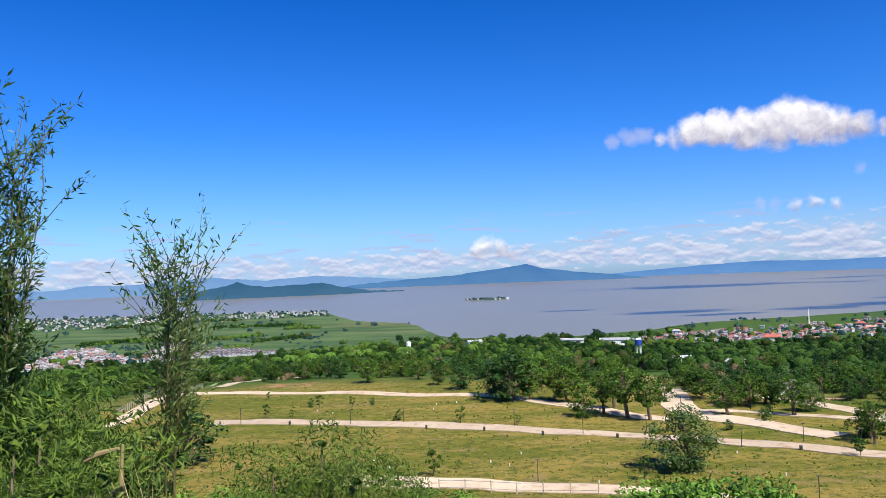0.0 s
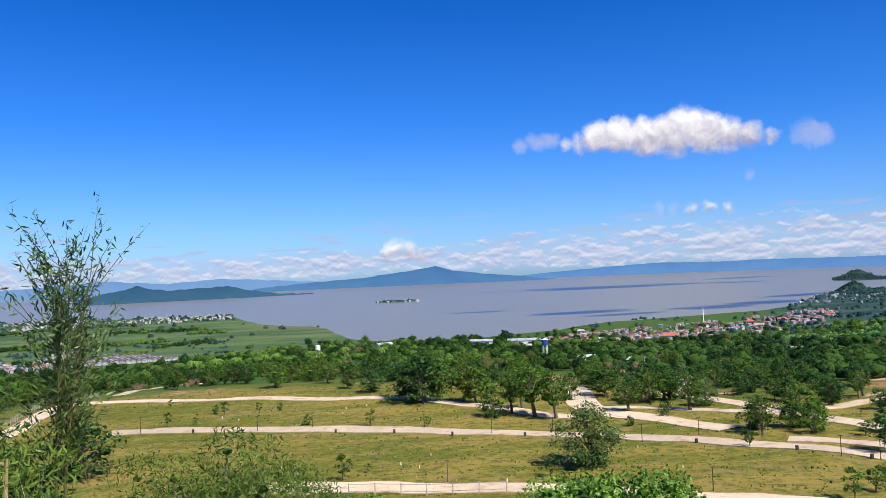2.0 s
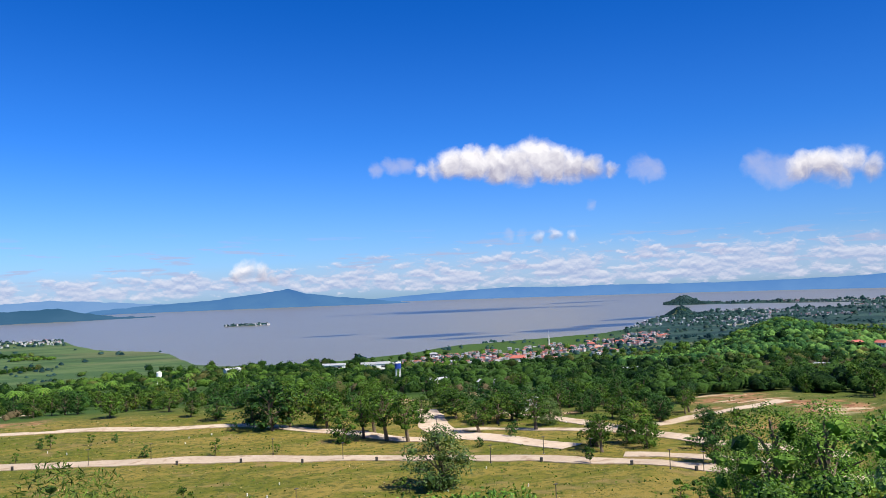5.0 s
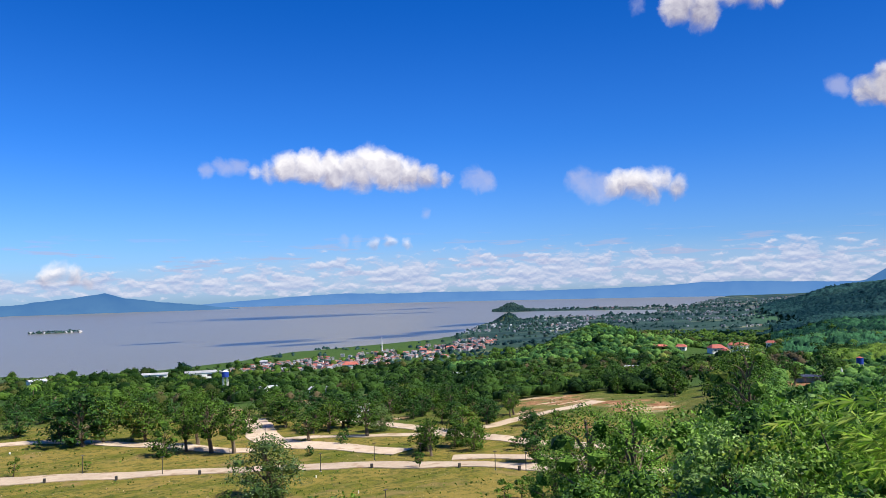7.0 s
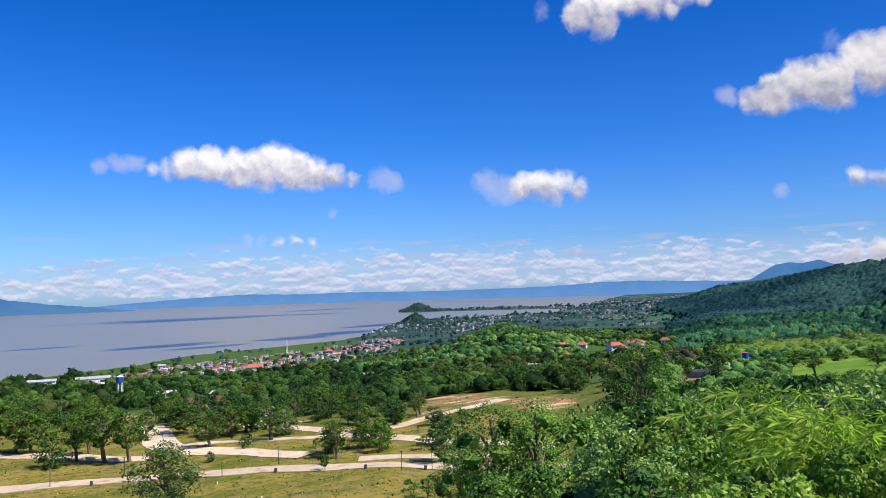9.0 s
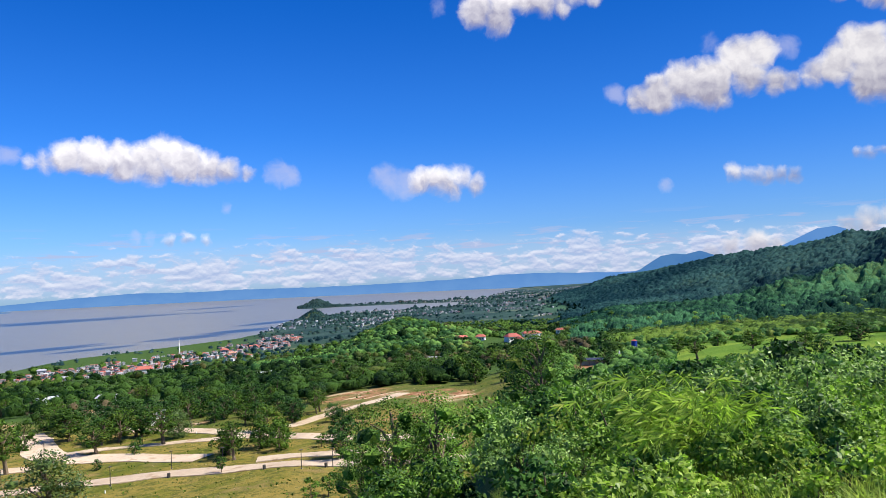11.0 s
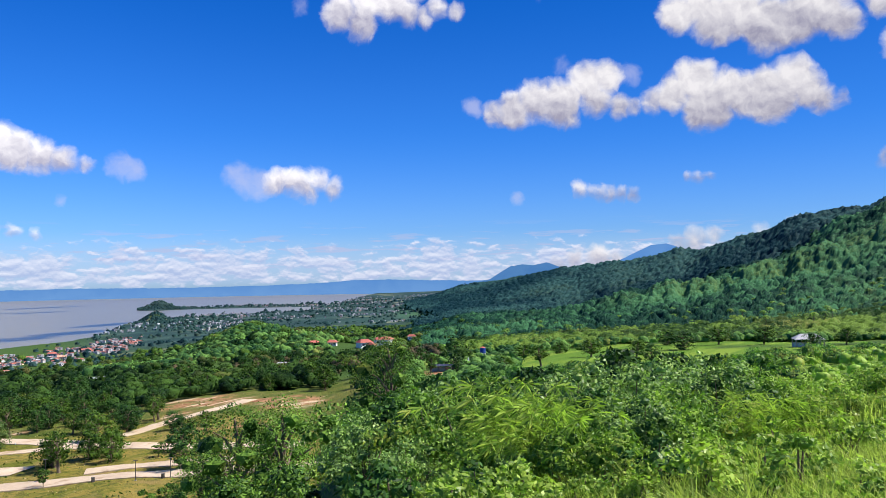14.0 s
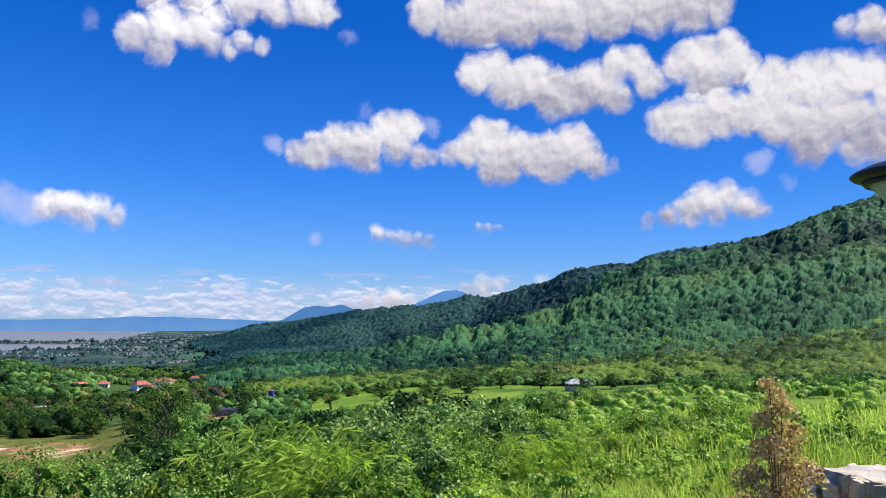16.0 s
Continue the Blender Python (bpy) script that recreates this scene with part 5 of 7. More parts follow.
def clear_of(a, d, x, y, z):
    town_r = (a > 12) & (a < 34) & (d > np.interp(a, [12, 20, 34], [860, 800, 860]))
    yard = ((a > 48) & (a < 54.3) & (d > 480) & (d < 620)) | ((a > 36.5) & (a < 46) & (d < 300)) | ((a > 54.5) & (a < 57.8) & (d < 300))
    yard = yard | ((a > -20.5) & (a < -12.5) & (d > 830))
    for s in SOILS:
        yard = yard | ((np.abs(a - s[0]) < s[2] * 0.9) & (d > s[1] - 40) & (d < s[1] + s[3]))
    return ~yard & ~(town_r & (np.sin(a * 9) > -0.8)) & (z > 1.0)


wood_rng = np.random.RandomState(31)
belt = scatter(wood_rng, 3700, (-30, 59), (300, 1000), lambda a, d, x, y, z: (d > field_edge(a) + 40) & clear_of(a, d, x, y, z) & ((z > 3.0) | (wave_noise(x, y, 90, 33) > 0.35)) & (wave_noise(x, y, 60, 34) > -0.75), lambda d: 2.8 + d * 0.0018)
belt_az = np.degrees(np.arctan2(belt[:, 0], belt[:, 1]))
# the stretch of woods that gets the cloud-shaded colour
shady = (belt_az > 17 + 3 * np.sin(belt[:, 1] / 60)) & (belt_az < 39) & (np.hypot(belt[:, 0], belt[:, 1]) < 760)
woods("valley_woods", "dense mixed green woods between the fields and the lake", belt[~shady], near_patterns, M["canopy"], 1, True)
woods("dark_woods", "dense green woods below the field in cloud-shaded tone", belt[shady], near_patterns, M["canopy_shaded"], 16, True)
fringe = scatter(wood_rng, 520, (25, 48), (278, 400), lambda a, d, x, y, z: (d > field_edge(a) + 4) & ((a < 36.5) | (d > 290)) & (wave_noise(x, y, 45, 46) > -0.5) & ~((a > 36) & (d < 286)), lambda d: 3.4 + 0 * d)
woods("fringe_woods", "green trees along the cleared ground in cloud-shaded tone", fringe, near_patterns, M["canopy_shaded"], 14, True)
saddle = scatter(wood_rng, 2600, (41, 59), (600, 1350), lambda a, d, x, y, z: clear_of(a, d, x, y, z) & (z > 4), lambda d: 2.9 + 0 * d)
woods("saddle_woods", "green woods on the low saddle behind the red roofs", saddle, knolls, M["canopy"], 15, True)
hill = scatter(wood_rng, 2700, (31, 52), (520, 860), lambda a, d, x, y, z: clear_of(a, d, x, y, z) & (z > 14), lambda d: 3.2 + 0 * d)
woods("hill_woods", "thick green woods over a round hill", hill, far_patterns, M["canopy_lit"], 2, True)
RIDGE = ([54, 60, 66, 72, 78, 85, 95, 105, 111], [2450, 2300, 2050, 1800, 1560, 1400, 1270, 1180, 1150])


def canopy_sheet(name, label, az, r, step, grow, cell, tall, mat, seed, keep, rise=(0, 1)):
    """Closed forest seen from afar: every crown is a dome on the slope; crowns take their own tone from the attribute "tree"."""
    azs = np.arange(az[0], az[1], step)
    rs = [r[0]]
    while rs[-1] < r[1]:
        rs.append(rs[-1] + grow[0] + grow[1] * rs[-1])
    a, d = np.meshgrid(azs, np.array(rs), indexing="ij")
    x, y = d * np.sin(np.radians(a)), d * np.cos(np.radians(a))
    ground_z = height(x, y)
    i, j = np.floor(x / cell), np.floor(y / cell)
    best, tone = np.zeros(x.shape), np.zeros(x.shape)

    def chance(p, q, k):
        v = np.sin(p * 127.1 + q * 311.7 + (k + seed) * 74.7) * 43758.5453
        return v - np.floor(v)

    for di in (-1, 0, 1):
        for dj in (-1, 0, 1):
            p, q = i + di, j + dj
            cx, cy = (p + chance(p, q, 1)) * cell, (q + chance(p, q, 2)) * cell
            size = cell * (0.55 + 0.55 * chance(p, q, 3))
            dome = 1 - ((x - cx) ** 2 + (y - cy) ** 2) / size ** 2
            h = np.sqrt(np.clip(dome, 0, 1)) * tall * (0.45 + 0.85 * chance(p, q, 4))
            tone = np.where(h > best, chance(p, q, 5), tone)
            best = np.maximum(best, h)
    rough = np.random.RandomState(seed).normal(size=x.shape) * 0.10 * tall
    best = best * (0.2 + 0.8 * smooth(rise[0], rise[1], d))
    z = ground_z + 0.3 + best + rough * (best > 0)
    inside = keep(a, d, x, y, ground_z)
    n, k = x.shape
    at = np.arange(n * k).reshape(n, k)
    ok = inside[:-1, :-1] & inside[1:, 1:]
    q0, q1, q2, q3 = (v[ok] for v in (at[:-1, :-1], at[:-1, 1:], at[1:, 1:], at[1:, :-1]))
    faces = np.concatenate([np.stack([q0, q1, q2], -1), np.stack([q0, q2, q3], -1)])
    me = tris_mesh(name, np.stack([x, y, z], -1).reshape(-1, 3), faces, mat, False)
    me.attributes.new("tree", "FLOAT", "POINT").data.foreach_set("value", tone.ravel())
    tagged(new(name, me), label, "woods", kind="stuff")


def on_slope(a, d, x, y, z):
    return clear_of(a, d, x, y, z) & (d < np.interp(a, *RIDGE)) & (a > 54.5 + 2.5 * wave_noise(x, y, 240, 38) - 0.002 * d)


# distance where the canopy changes to the hazier, darker colour
def haze_line(x, y):
    return 1120 + 70 * wave_noise(x, y, 260, 49)


canopy_sheet("mountain_woods", "unbroken green forest on the mountain slope", (54, 109), (440, 1210), 0.085, (2.3, 0.0008), 6.2, 6.6, M["canopy_far_haze"], 3,
             lambda a, d, x, y, z: on_slope(a, d, x, y, z) & (d > 455 + 14 * wave_noise(x, y, 60, 48)) & (d < haze_line(x, y) + 4), (440, 530))
canopy_sheet("ridge_woods", "forest on upper slopes and farther ridges, coloured with haze", (50, 109), (1040, 2400), 0.085, (3.6, 0.0006), 8.0, 8.0, M["canopy_ridge_haze"], 9,
             lambda a, d, x, y, z: on_slope(a, d, x, y, z) & (z > 13 + 4 * wave_noise(x, y, 120, 53)) & (d > haze_line(x, y) - 4))
canopy_sheet("foothill_scrub", "olive green scrub on the foot of the mountain", (57, 109), (345, 520), 0.11, (1.7, 0.0), 4.4, 3.4, M["canopy_foot"], 5,
             lambda a, d, x, y, z: clear_of(a, d, x, y, z) & (d > 356 + 7 * wave_noise(x, y, 50, 50)) & (d < 500 + 14 * wave_noise(x, y, 60, 48)), (350, 380))
foot = scatter(wood_rng, 500, (56, 109), (380, 640), lambda a, d, x, y, z: clear_of(a, d, x, y, z), lambda d: 2.0 + 0 * d)
woods("foothill_woods", "sunny mixed green trees on the foot of the mountain", foot, far_patterns, M["canopy_lit"], 7, True)
plain = scatter(wood_rng, 2600, (-31, 62), (900, 3000), lambda a, d, x, y, z: (z > 0.6) & (wave_noise(x, y, 160, 36) + 0.45 * smooth(34, 42, a) > 0.28) & ~((a > 12) & (a < 33)), lambda d: 2.6 + d * 0.0014)
among = np.concatenate([scatter(wood_rng, 1400, (-31, -9), (900, 2240), lambda a, d, x, y, z: (z > 0.6) & ((d < 1180) | (d > 1640)) & ~((a > -20.5) & (a < -12.5) & (d < 1100)), lambda d: 2.2 + d * 0.0007),
                        scatter(wood_rng, 1700, (12, 41), (850, 2100), lambda a, d, x, y, z: (z > 0.6) & (((a > 31) & (wave_noise(x, y, 150, 55) > 0.15)) | (d < np.interp(a, [14, 18, 23, 28, 32], [890, 940, 1000, 1060, 1200]))), lambda d: 2.6 + d * 0.001)])
between = scatter(wood_rng, 5000, (30, 60), (640, 3400), lambda a, d, x, y, z: (z > 0.8) & (wave_noise(x, y, 210, 39) > 0.12), lambda d: 2.2 + d * 0.0006)
plain = np.concatenate([plain, among, between])
plain = np.concatenate([plain, scatter(wood_rng, 170, (17, 31), (930, 1240), lambda a, d, x, y, z: (z > 0.6) & (wave_noise(x, y, 120, 47) > 0.25), lambda d: 3.0 + 0 * d)])
hedges = []
for az, r, reach, n in ((-18, 1195, 8.5, 150), (-14, 1420, 6.5, 110), (-24, 1215, 4.5, 130), (-12.5, 1110, 4.5, 60), (-20, 1640, 9, 130), (-10.8, 1290, 2.6, 60), (-17, 1010, 5, 60)):
    a = np.radians(az + wood_rng.uniform(-reach / 2, reach / 2, n))
    d = r * (1 + 0.010 * wood_rng.normal(size=n)) * (1 + 0.02 * np.sin(a * 30 + az))
    hedges.append(np.stack([d * np.sin(a), d * np.cos(a), wood_rng.uniform(2.2, 4.6, n), wood_rng.uniform(0.7, 1.1, n)], -1))
woods("hedge_trees", "dark lines of trees and hedges across the marsh", np.concatenate(hedges), far_patterns, M["canopy"], 12)
woods("plain_woods", "scattered far trees over the lakeside plain", plain, knolls, M["canopy_plain_haze"], 4, True)
dry = np.concatenate([scatter(wood_rng, 260, (-22, 38), (275, 470), lambda a, d, x, y, z: (d > field_edge(a) + 12) & (wave_noise(x, y, 50, 45) > 0.0), lambda d: 2.2 + 0 * d),
                      scatter(wood_rng, 520, (41, 56), (345, 500), lambda a, d, x, y, z: wave_noise(x, y, 70, 44) > -0.1, lambda d: 2.4 + 0 * d)])
woods("dry_scrub", "brownish half-bare scrub among the green woods", dry, near_patterns, M["canopy_dry"], 13)
capes = np.concatenate([scatter(wood_rng, n, az, r, lambda a, d, x, y, z: z > 1.2, lambda d: 3.2 + 0 * d) for n, az, r in
                        ((420, (34.2, 37.4), (2660, 2900)), (700, (34.0, 37.6), (1780, 1990)), (230, (0.9, 5.3), (2105, 2175)), (200, (37, 47), (2640, 2860)))])
woods("cape_woods", "trees on the headlands and islet, coloured with haze", capes, knolls, M["canopy_plain_haze"], 5, True)

# scrub and small woods on the right-hand slope, before and behind the lawn
scrub_near = scatter(wood_rng, 420, (50, 108), (52, 150), lambda a, d, x, y, z: a < 80 + 3 * wave_noise(x, y, 30, 51), lambda d: 0.95 + d * 0.0035)
woods("slope_scrub", "leafy green scrub across the near slope", scrub_near, mid_patterns, M["canopy_lit"], 6)
near_orchard = scatter(wood_rng, 430, (49, 108), (140, 212), lambda a, d, x, y, z: ~((a > 54.5) & (a < 58.5) & (d > 175)) & ((a < 80) | (wave_noise(x, y, 40, 52) > 0.1)), lambda d: 1.9 + 0 * d)
woods("orchard_scrub", "mixed green scrub below the lawn", near_orchard, mid_patterns, M["canopy_lit"], 17)
lime_scrub = scatter(wood_rng, 620, (78, 108), (46, 205), lambda a, d, x, y, z: wave_noise(x, y, 26, 54) > -0.25, lambda d: 0.55 + d * 0.0036)
woods("lime_scrub", "low light green scrub over the open hillside", lime_scrub, near_patterns, M["leaf_lime"], 18)
scrub = scatter(wood_rng, 260, (57, 108), (342, 380), lambda a, d, x, y, z: d > 0, lambda d: 2.3 + 0 * d)
scrub = np.concatenate([scrub, scatter(wood_rng, 330, (53.5, 62), (205, 350), lambda a, d, x, y, z: ~((a > 54.7) & (a < 57.6) & (d > 225) & (d < 284)), lambda d: 2.0 + 0 * d)])
woods("orchard_woods", "mixed green scrub and orchard trees round the lawn", scrub, far_patterns, M["canopy_lit"], 8, True)
for kind, rows in {
    "round": [(62.5, 300, 6, 9), (67.5, 285, 6.5, 10), (70.8, 268, 6, 8), (76.5, 322, 7, 11), (79.5, 318, 7, 10), (84.6, 300, 6, 8), (88, 330, 7, 9)],
    "dark": [(71.8, 240, 6, 7), (74.2, 300, 7, 12), (82.6, 262, 5, 7), (91.5, 335, 7, 10), (52, 118, 12.5, 9), (57.2, 250, 7, 8)],
    "low": [(65.2, 318, 5, 8), (73, 328, 6, 9), (95, 330, 6, 9), (99, 325, 6, 9), (61, 240, 5, 7)],
    "tall": [(55.4, 262, 7, 5), (63.8, 246, 7, 7)],
}.items():
    for row in rows:
        plant(kind, *row)

# ---- houses ----
def gable_house(label, wide, deep, wall_h, roof_h, wall_mat, roof_mat, hip=False):
    """A small house: walls with dark windows and a door, overhanging pitched roof."""
    thing = tagged(new("house"), label, "house", "lakeside town")
    bm = bmesh.new()
    box(bm, (0, 0, wall_h / 2 - 1), (wide, deep, wall_h + 2))
    part("wall", bm, wall_mat, thing)
    bm = bmesh.new()
    w, d, z = wide / 2 + 0.7, deep / 2 + 0.7, wall_h - 0.15
    e = w * 0.45 if hip else 0.0
    lo = [bm.verts.new(p) for p in ((-w, -d, z), (w, -d, z), (w, d, z), (-w, d, z))]
    hi = [bm.verts.new(p) for p in ((-w + e, 0, z + roof_h), (w - e, 0, z + roof_h))]
    for f in ((lo[0], lo[1], hi[1], hi[0]), (lo[2], lo[3], hi[0], hi[1]), (lo[1], lo[2], hi[1]), (lo[3], lo[0], hi[0]), (lo[3], lo[2], lo[1], lo[0])):
        bm.faces.new(f)
    part("roof", bm, roof_mat, thing)
    for x in (-wide * 0.28, wide * 0.28):
        bm = bmesh.new()
        box(bm, (x, -deep / 2, wall_h * 0.55), (wide * 0.18, 0.12, wall_h * 0.34))
        part("window", bm, M["dark"], thing)
    bm = bmesh.new()
    box(bm, (0, -deep / 2, 1.0), (1.1, 0.14, 2.0))
    part("door", bm, M["roof_brown"], thing)
    return thing


PATTERNS = [
    gable_house("low house with a faded red sheet roof", 11, 8, 3.2, 1.9, M["cream"], M["roof_red"]),
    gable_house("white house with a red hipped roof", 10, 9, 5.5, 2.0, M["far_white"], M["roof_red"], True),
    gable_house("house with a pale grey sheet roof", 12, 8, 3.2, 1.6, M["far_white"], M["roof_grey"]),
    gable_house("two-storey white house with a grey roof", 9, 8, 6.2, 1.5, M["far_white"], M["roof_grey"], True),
    gable_house("small house with a rusty brown roof", 9, 7, 3.0, 1.6, M["cream"], M["roof_brown"]),
]
town_rng = np.random.RandomState(61)
placed = []
n = 0
while n < 280:
    a = town_rng.uniform(14.5, 34.5)
    near = np.interp(a, [14.5, 18, 23, 28, 32, 34.5], [850, 840, 850, 870, 940, 1100])
    far = np.interp(a, [14.5, 18, 23, 28, 32, 34.5], [900, 960, 1040, 1120, 1260, 1480])
    r = near + (far - near) * town_rng.beta(1.6, 1.8)
    p = bearing(a, r)
    if p.z < 0.8 or any((p - q).length < 6.5 for q in placed) or float(wave_noise(np.array([p.x]), np.array([p.y]), 120, 77)[0]) < -0.12:
        continue
    placed.append(p)
    k = town_rng.choice(5, p=(0.30, 0.20, 0.20, 0.12, 0.18))
    m = Matrix.Translation(p) @ pose(0, 0, 0, 0, 0, -a + town_rng.normal(0, 30)) @ Matrix.Scale(town_rng.uniform(0.32, 0.52), 4)
    if n < 5:
        PATTERNS[n].matrix_basis = Matrix.Translation(p) @ pose(0, 0, 0, 0, 0, -a)
    else:
        copy_thing(PATTERNS[k], m)
    n += 1


def many_houses(name, label, spots, seed, mats):
    """Far roofs and walls too many to count, in one mesh; spots: x, y, z, turn, width, depth, wall height."""
    rng = np.random.RandomState(seed)
    verts, faces, slots = [], [], []
    for x, y, z, turn, w, d, h in spots:
        c, s, b = math.cos(turn), math.sin(turn), len(verts)
        roof = h + 0.18 * d
        for px, py, pz in ((-w, -d, -1), (w, -d, -1), (w, d, -1), (-w, d, -1), (-w, -d, h), (w, -d, h), (w, d, h), (-w, d, h)):
            verts.append((x + c * px / 2 - s * py / 2, y + s * px / 2 + c * py / 2, z + pz))
        for px, py, pz in ((-w - 1, -d - 1, h - .1), (w + 1, -d - 1, h - .1), (w + 1, d + 1, h - .1), (-w - 1, d + 1, h - .1), (-w - 1, 0, roof), (w + 1, 0, roof)):
            verts.append((x + c * px / 2 - s * py / 2, y + s * px / 2 + c * py / 2, z + pz))
        faces += [(b, b + 1, b + 5, b + 4), (b + 1, b + 2, b + 6, b + 5), (b + 2, b + 3, b + 7, b + 6), (b + 3, b, b + 4, b + 7),
                  (b + 8, b + 9, b + 13, b + 12), (b + 10, b + 11, b + 12, b + 13), (b + 9, b + 10, b + 13), (b + 11, b + 8, b + 12)]
        k = int(rng.choice(range(1, len(mats))))
        slots += [0] * 4 + [k, k, 0, 0]
    me = mesh_of(name, verts, faces, mats[0])
    for m in mats[1:]:
        me.materials.append(m)
    me.polygons.foreach_set("material_index", slots)
    tagged(new(name, me), label, "town", kind="stuff")


def town_spots(rng, n, az, r, keep, size=(8, 14)):
    out = []
    while len(out) < n:
        a, d = rng.uniform(*az), math.sqrt(rng.uniform(r[0] ** 2, r[1] ** 2))
        p = bearing(a, d)
        if p.z > 0.7 and keep(a, d, p):
            out.append((p.x, p.y, p.z, rng.uniform(0, 3.1), rng.uniform(*size), rng.uniform(size[0], size[1]) * 0.75, rng.uniform(2.4, 4.0)))
    return out


def blot(p, scale, seed, low):
    return float(wave_noise(np.array([p.x]), np.array([p.y]), scale, seed)[0]) > low


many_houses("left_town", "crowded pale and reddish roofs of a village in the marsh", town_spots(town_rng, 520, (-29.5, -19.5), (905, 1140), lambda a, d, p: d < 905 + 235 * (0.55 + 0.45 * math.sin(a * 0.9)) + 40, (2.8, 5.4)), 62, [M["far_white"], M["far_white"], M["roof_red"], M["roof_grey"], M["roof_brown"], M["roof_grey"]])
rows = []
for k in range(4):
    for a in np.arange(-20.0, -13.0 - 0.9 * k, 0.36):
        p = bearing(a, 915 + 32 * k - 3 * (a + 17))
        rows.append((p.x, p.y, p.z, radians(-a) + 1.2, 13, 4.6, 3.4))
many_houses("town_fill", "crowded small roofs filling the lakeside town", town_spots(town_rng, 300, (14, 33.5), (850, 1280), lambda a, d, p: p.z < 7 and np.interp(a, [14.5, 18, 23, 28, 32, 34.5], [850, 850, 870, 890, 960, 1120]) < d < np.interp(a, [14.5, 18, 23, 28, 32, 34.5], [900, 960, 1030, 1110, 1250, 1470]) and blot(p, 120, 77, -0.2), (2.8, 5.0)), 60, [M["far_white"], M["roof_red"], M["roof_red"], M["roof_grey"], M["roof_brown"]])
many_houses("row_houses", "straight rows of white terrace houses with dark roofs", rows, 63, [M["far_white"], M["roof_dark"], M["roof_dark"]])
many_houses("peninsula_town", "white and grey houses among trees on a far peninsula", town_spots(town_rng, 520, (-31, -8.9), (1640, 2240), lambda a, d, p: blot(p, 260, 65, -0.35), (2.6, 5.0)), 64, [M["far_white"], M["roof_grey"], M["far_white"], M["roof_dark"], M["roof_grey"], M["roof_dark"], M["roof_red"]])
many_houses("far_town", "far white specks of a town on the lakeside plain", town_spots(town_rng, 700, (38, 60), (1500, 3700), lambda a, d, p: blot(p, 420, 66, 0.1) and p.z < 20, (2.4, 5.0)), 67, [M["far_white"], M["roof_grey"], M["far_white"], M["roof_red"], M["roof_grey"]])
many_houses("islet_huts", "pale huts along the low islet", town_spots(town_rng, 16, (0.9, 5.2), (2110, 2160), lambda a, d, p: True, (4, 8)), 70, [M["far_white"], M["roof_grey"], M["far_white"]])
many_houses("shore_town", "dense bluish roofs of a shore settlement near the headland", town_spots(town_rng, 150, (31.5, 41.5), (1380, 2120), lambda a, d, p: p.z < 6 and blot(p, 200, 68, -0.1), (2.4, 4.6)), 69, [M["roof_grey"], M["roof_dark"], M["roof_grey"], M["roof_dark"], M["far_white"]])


# ---- single buildings that stand out ----
def long_shed(label, az, r, w, d, h, roof, turn=0.0, pitch=0.16):
    thing = gable_house(label, w, d, h, pitch * d, M["white"], roof, pitch > 0.2)
    thing["category"], thing["group"] = "building", "scattered buildings"
    thing.matrix_basis = Matrix.Translation(bearing(az, r)) @ pose(0, 0, 0, 0, 0, -az + turn)


for az, r, w, d, h, turn in ((17.3, 470, 10, 7, 3.2, 12), (21.2, 372, 9, 7, 4.0, -25), (24.2, 250, 4, 4, 4.0, 10), (12.6, 800, 30, 12, 6, 4), (9.5, 815, 24, 10, 5, -8), (2.1, 760, 14, 9, 6, 20), (31.6, 420, 9, 7, 3, 30), (44.7, 420, 10, 7, 3.4, -15)):
    long_shed("long white building with a pale roof among trees", az, r, w, d, h, M["roof_grey"], turn)
for az, r, w, d, h, turn in ((50.4, 570, 10, 8, 4.0, 28), (48.0, 600, 7, 6, 3.0, -10), (51.0, 560, 5, 5, 3.0, 60), (52.1, 566, 7, 7, 5.5, -35), (51.6, 580, 8, 6, 4.6, 10), (46.6, 585, 9, 8, 3.6, 35), (46.0, 600, 6, 5, 3.0, 0), (54.0, 600, 6, 5, 3.5, 5), (23.4, 850, 18, 10, 4.5, 0)):
    long_shed("pale building with a bright red roof above the trees", az, r, w, d, h, M["roof_red"], turn, 0.30)


def water_tower(label, az, r, leg, tank, radius, mat, roof_mat):
    thing = tagged(new("water_tower"), label, "water tower")
    for k in range(4):
        bm = bmesh.new()
        a = math.pi / 4 + k * math.pi / 2
        tube(bm, [(radius * 0.95 * math.cos(a), radius * 0.95 * math.sin(a), -1), (radius * 0.8 * math.cos(a), radius * 0.8 * math.sin(a), leg)], [0.28, 0.24], 6)
        part("leg", bm, M["white"], thing)
    bm = bmesh.new()
    tube(bm, [(0, 0, leg), (0, 0, leg + 0.25), (0, 0, leg + tank)], [radius * 1.02, radius, radius], 16)
    body = part("tank", bm, mat, thing)
    bm = bmesh.new()
    tube(bm, [(0, 0, leg + tank), (0, 0, leg + tank + radius * 0.4)], [radius * 1.05, 0.1], 16)
    part("cap", bm, roof_mat, body, "low conical cap")
    thing.matrix_basis = Matrix.Translation(bearing(az, r))


water_tower("blue water tank on white legs above the woods", 14.3, 505, 9.5, 3.6, 2.2, M["tank_blue"], M["white"])
water_tower("white water tank on tall legs among palms", -2.9, 560, 8.6, 2.8, 1.8, M["white"], M["white"])
water_tower("blue tank under a small red roof", 59.4, 330, 2.2, 2.3, 1.25, M["tank_blue"], M["roof_red"])


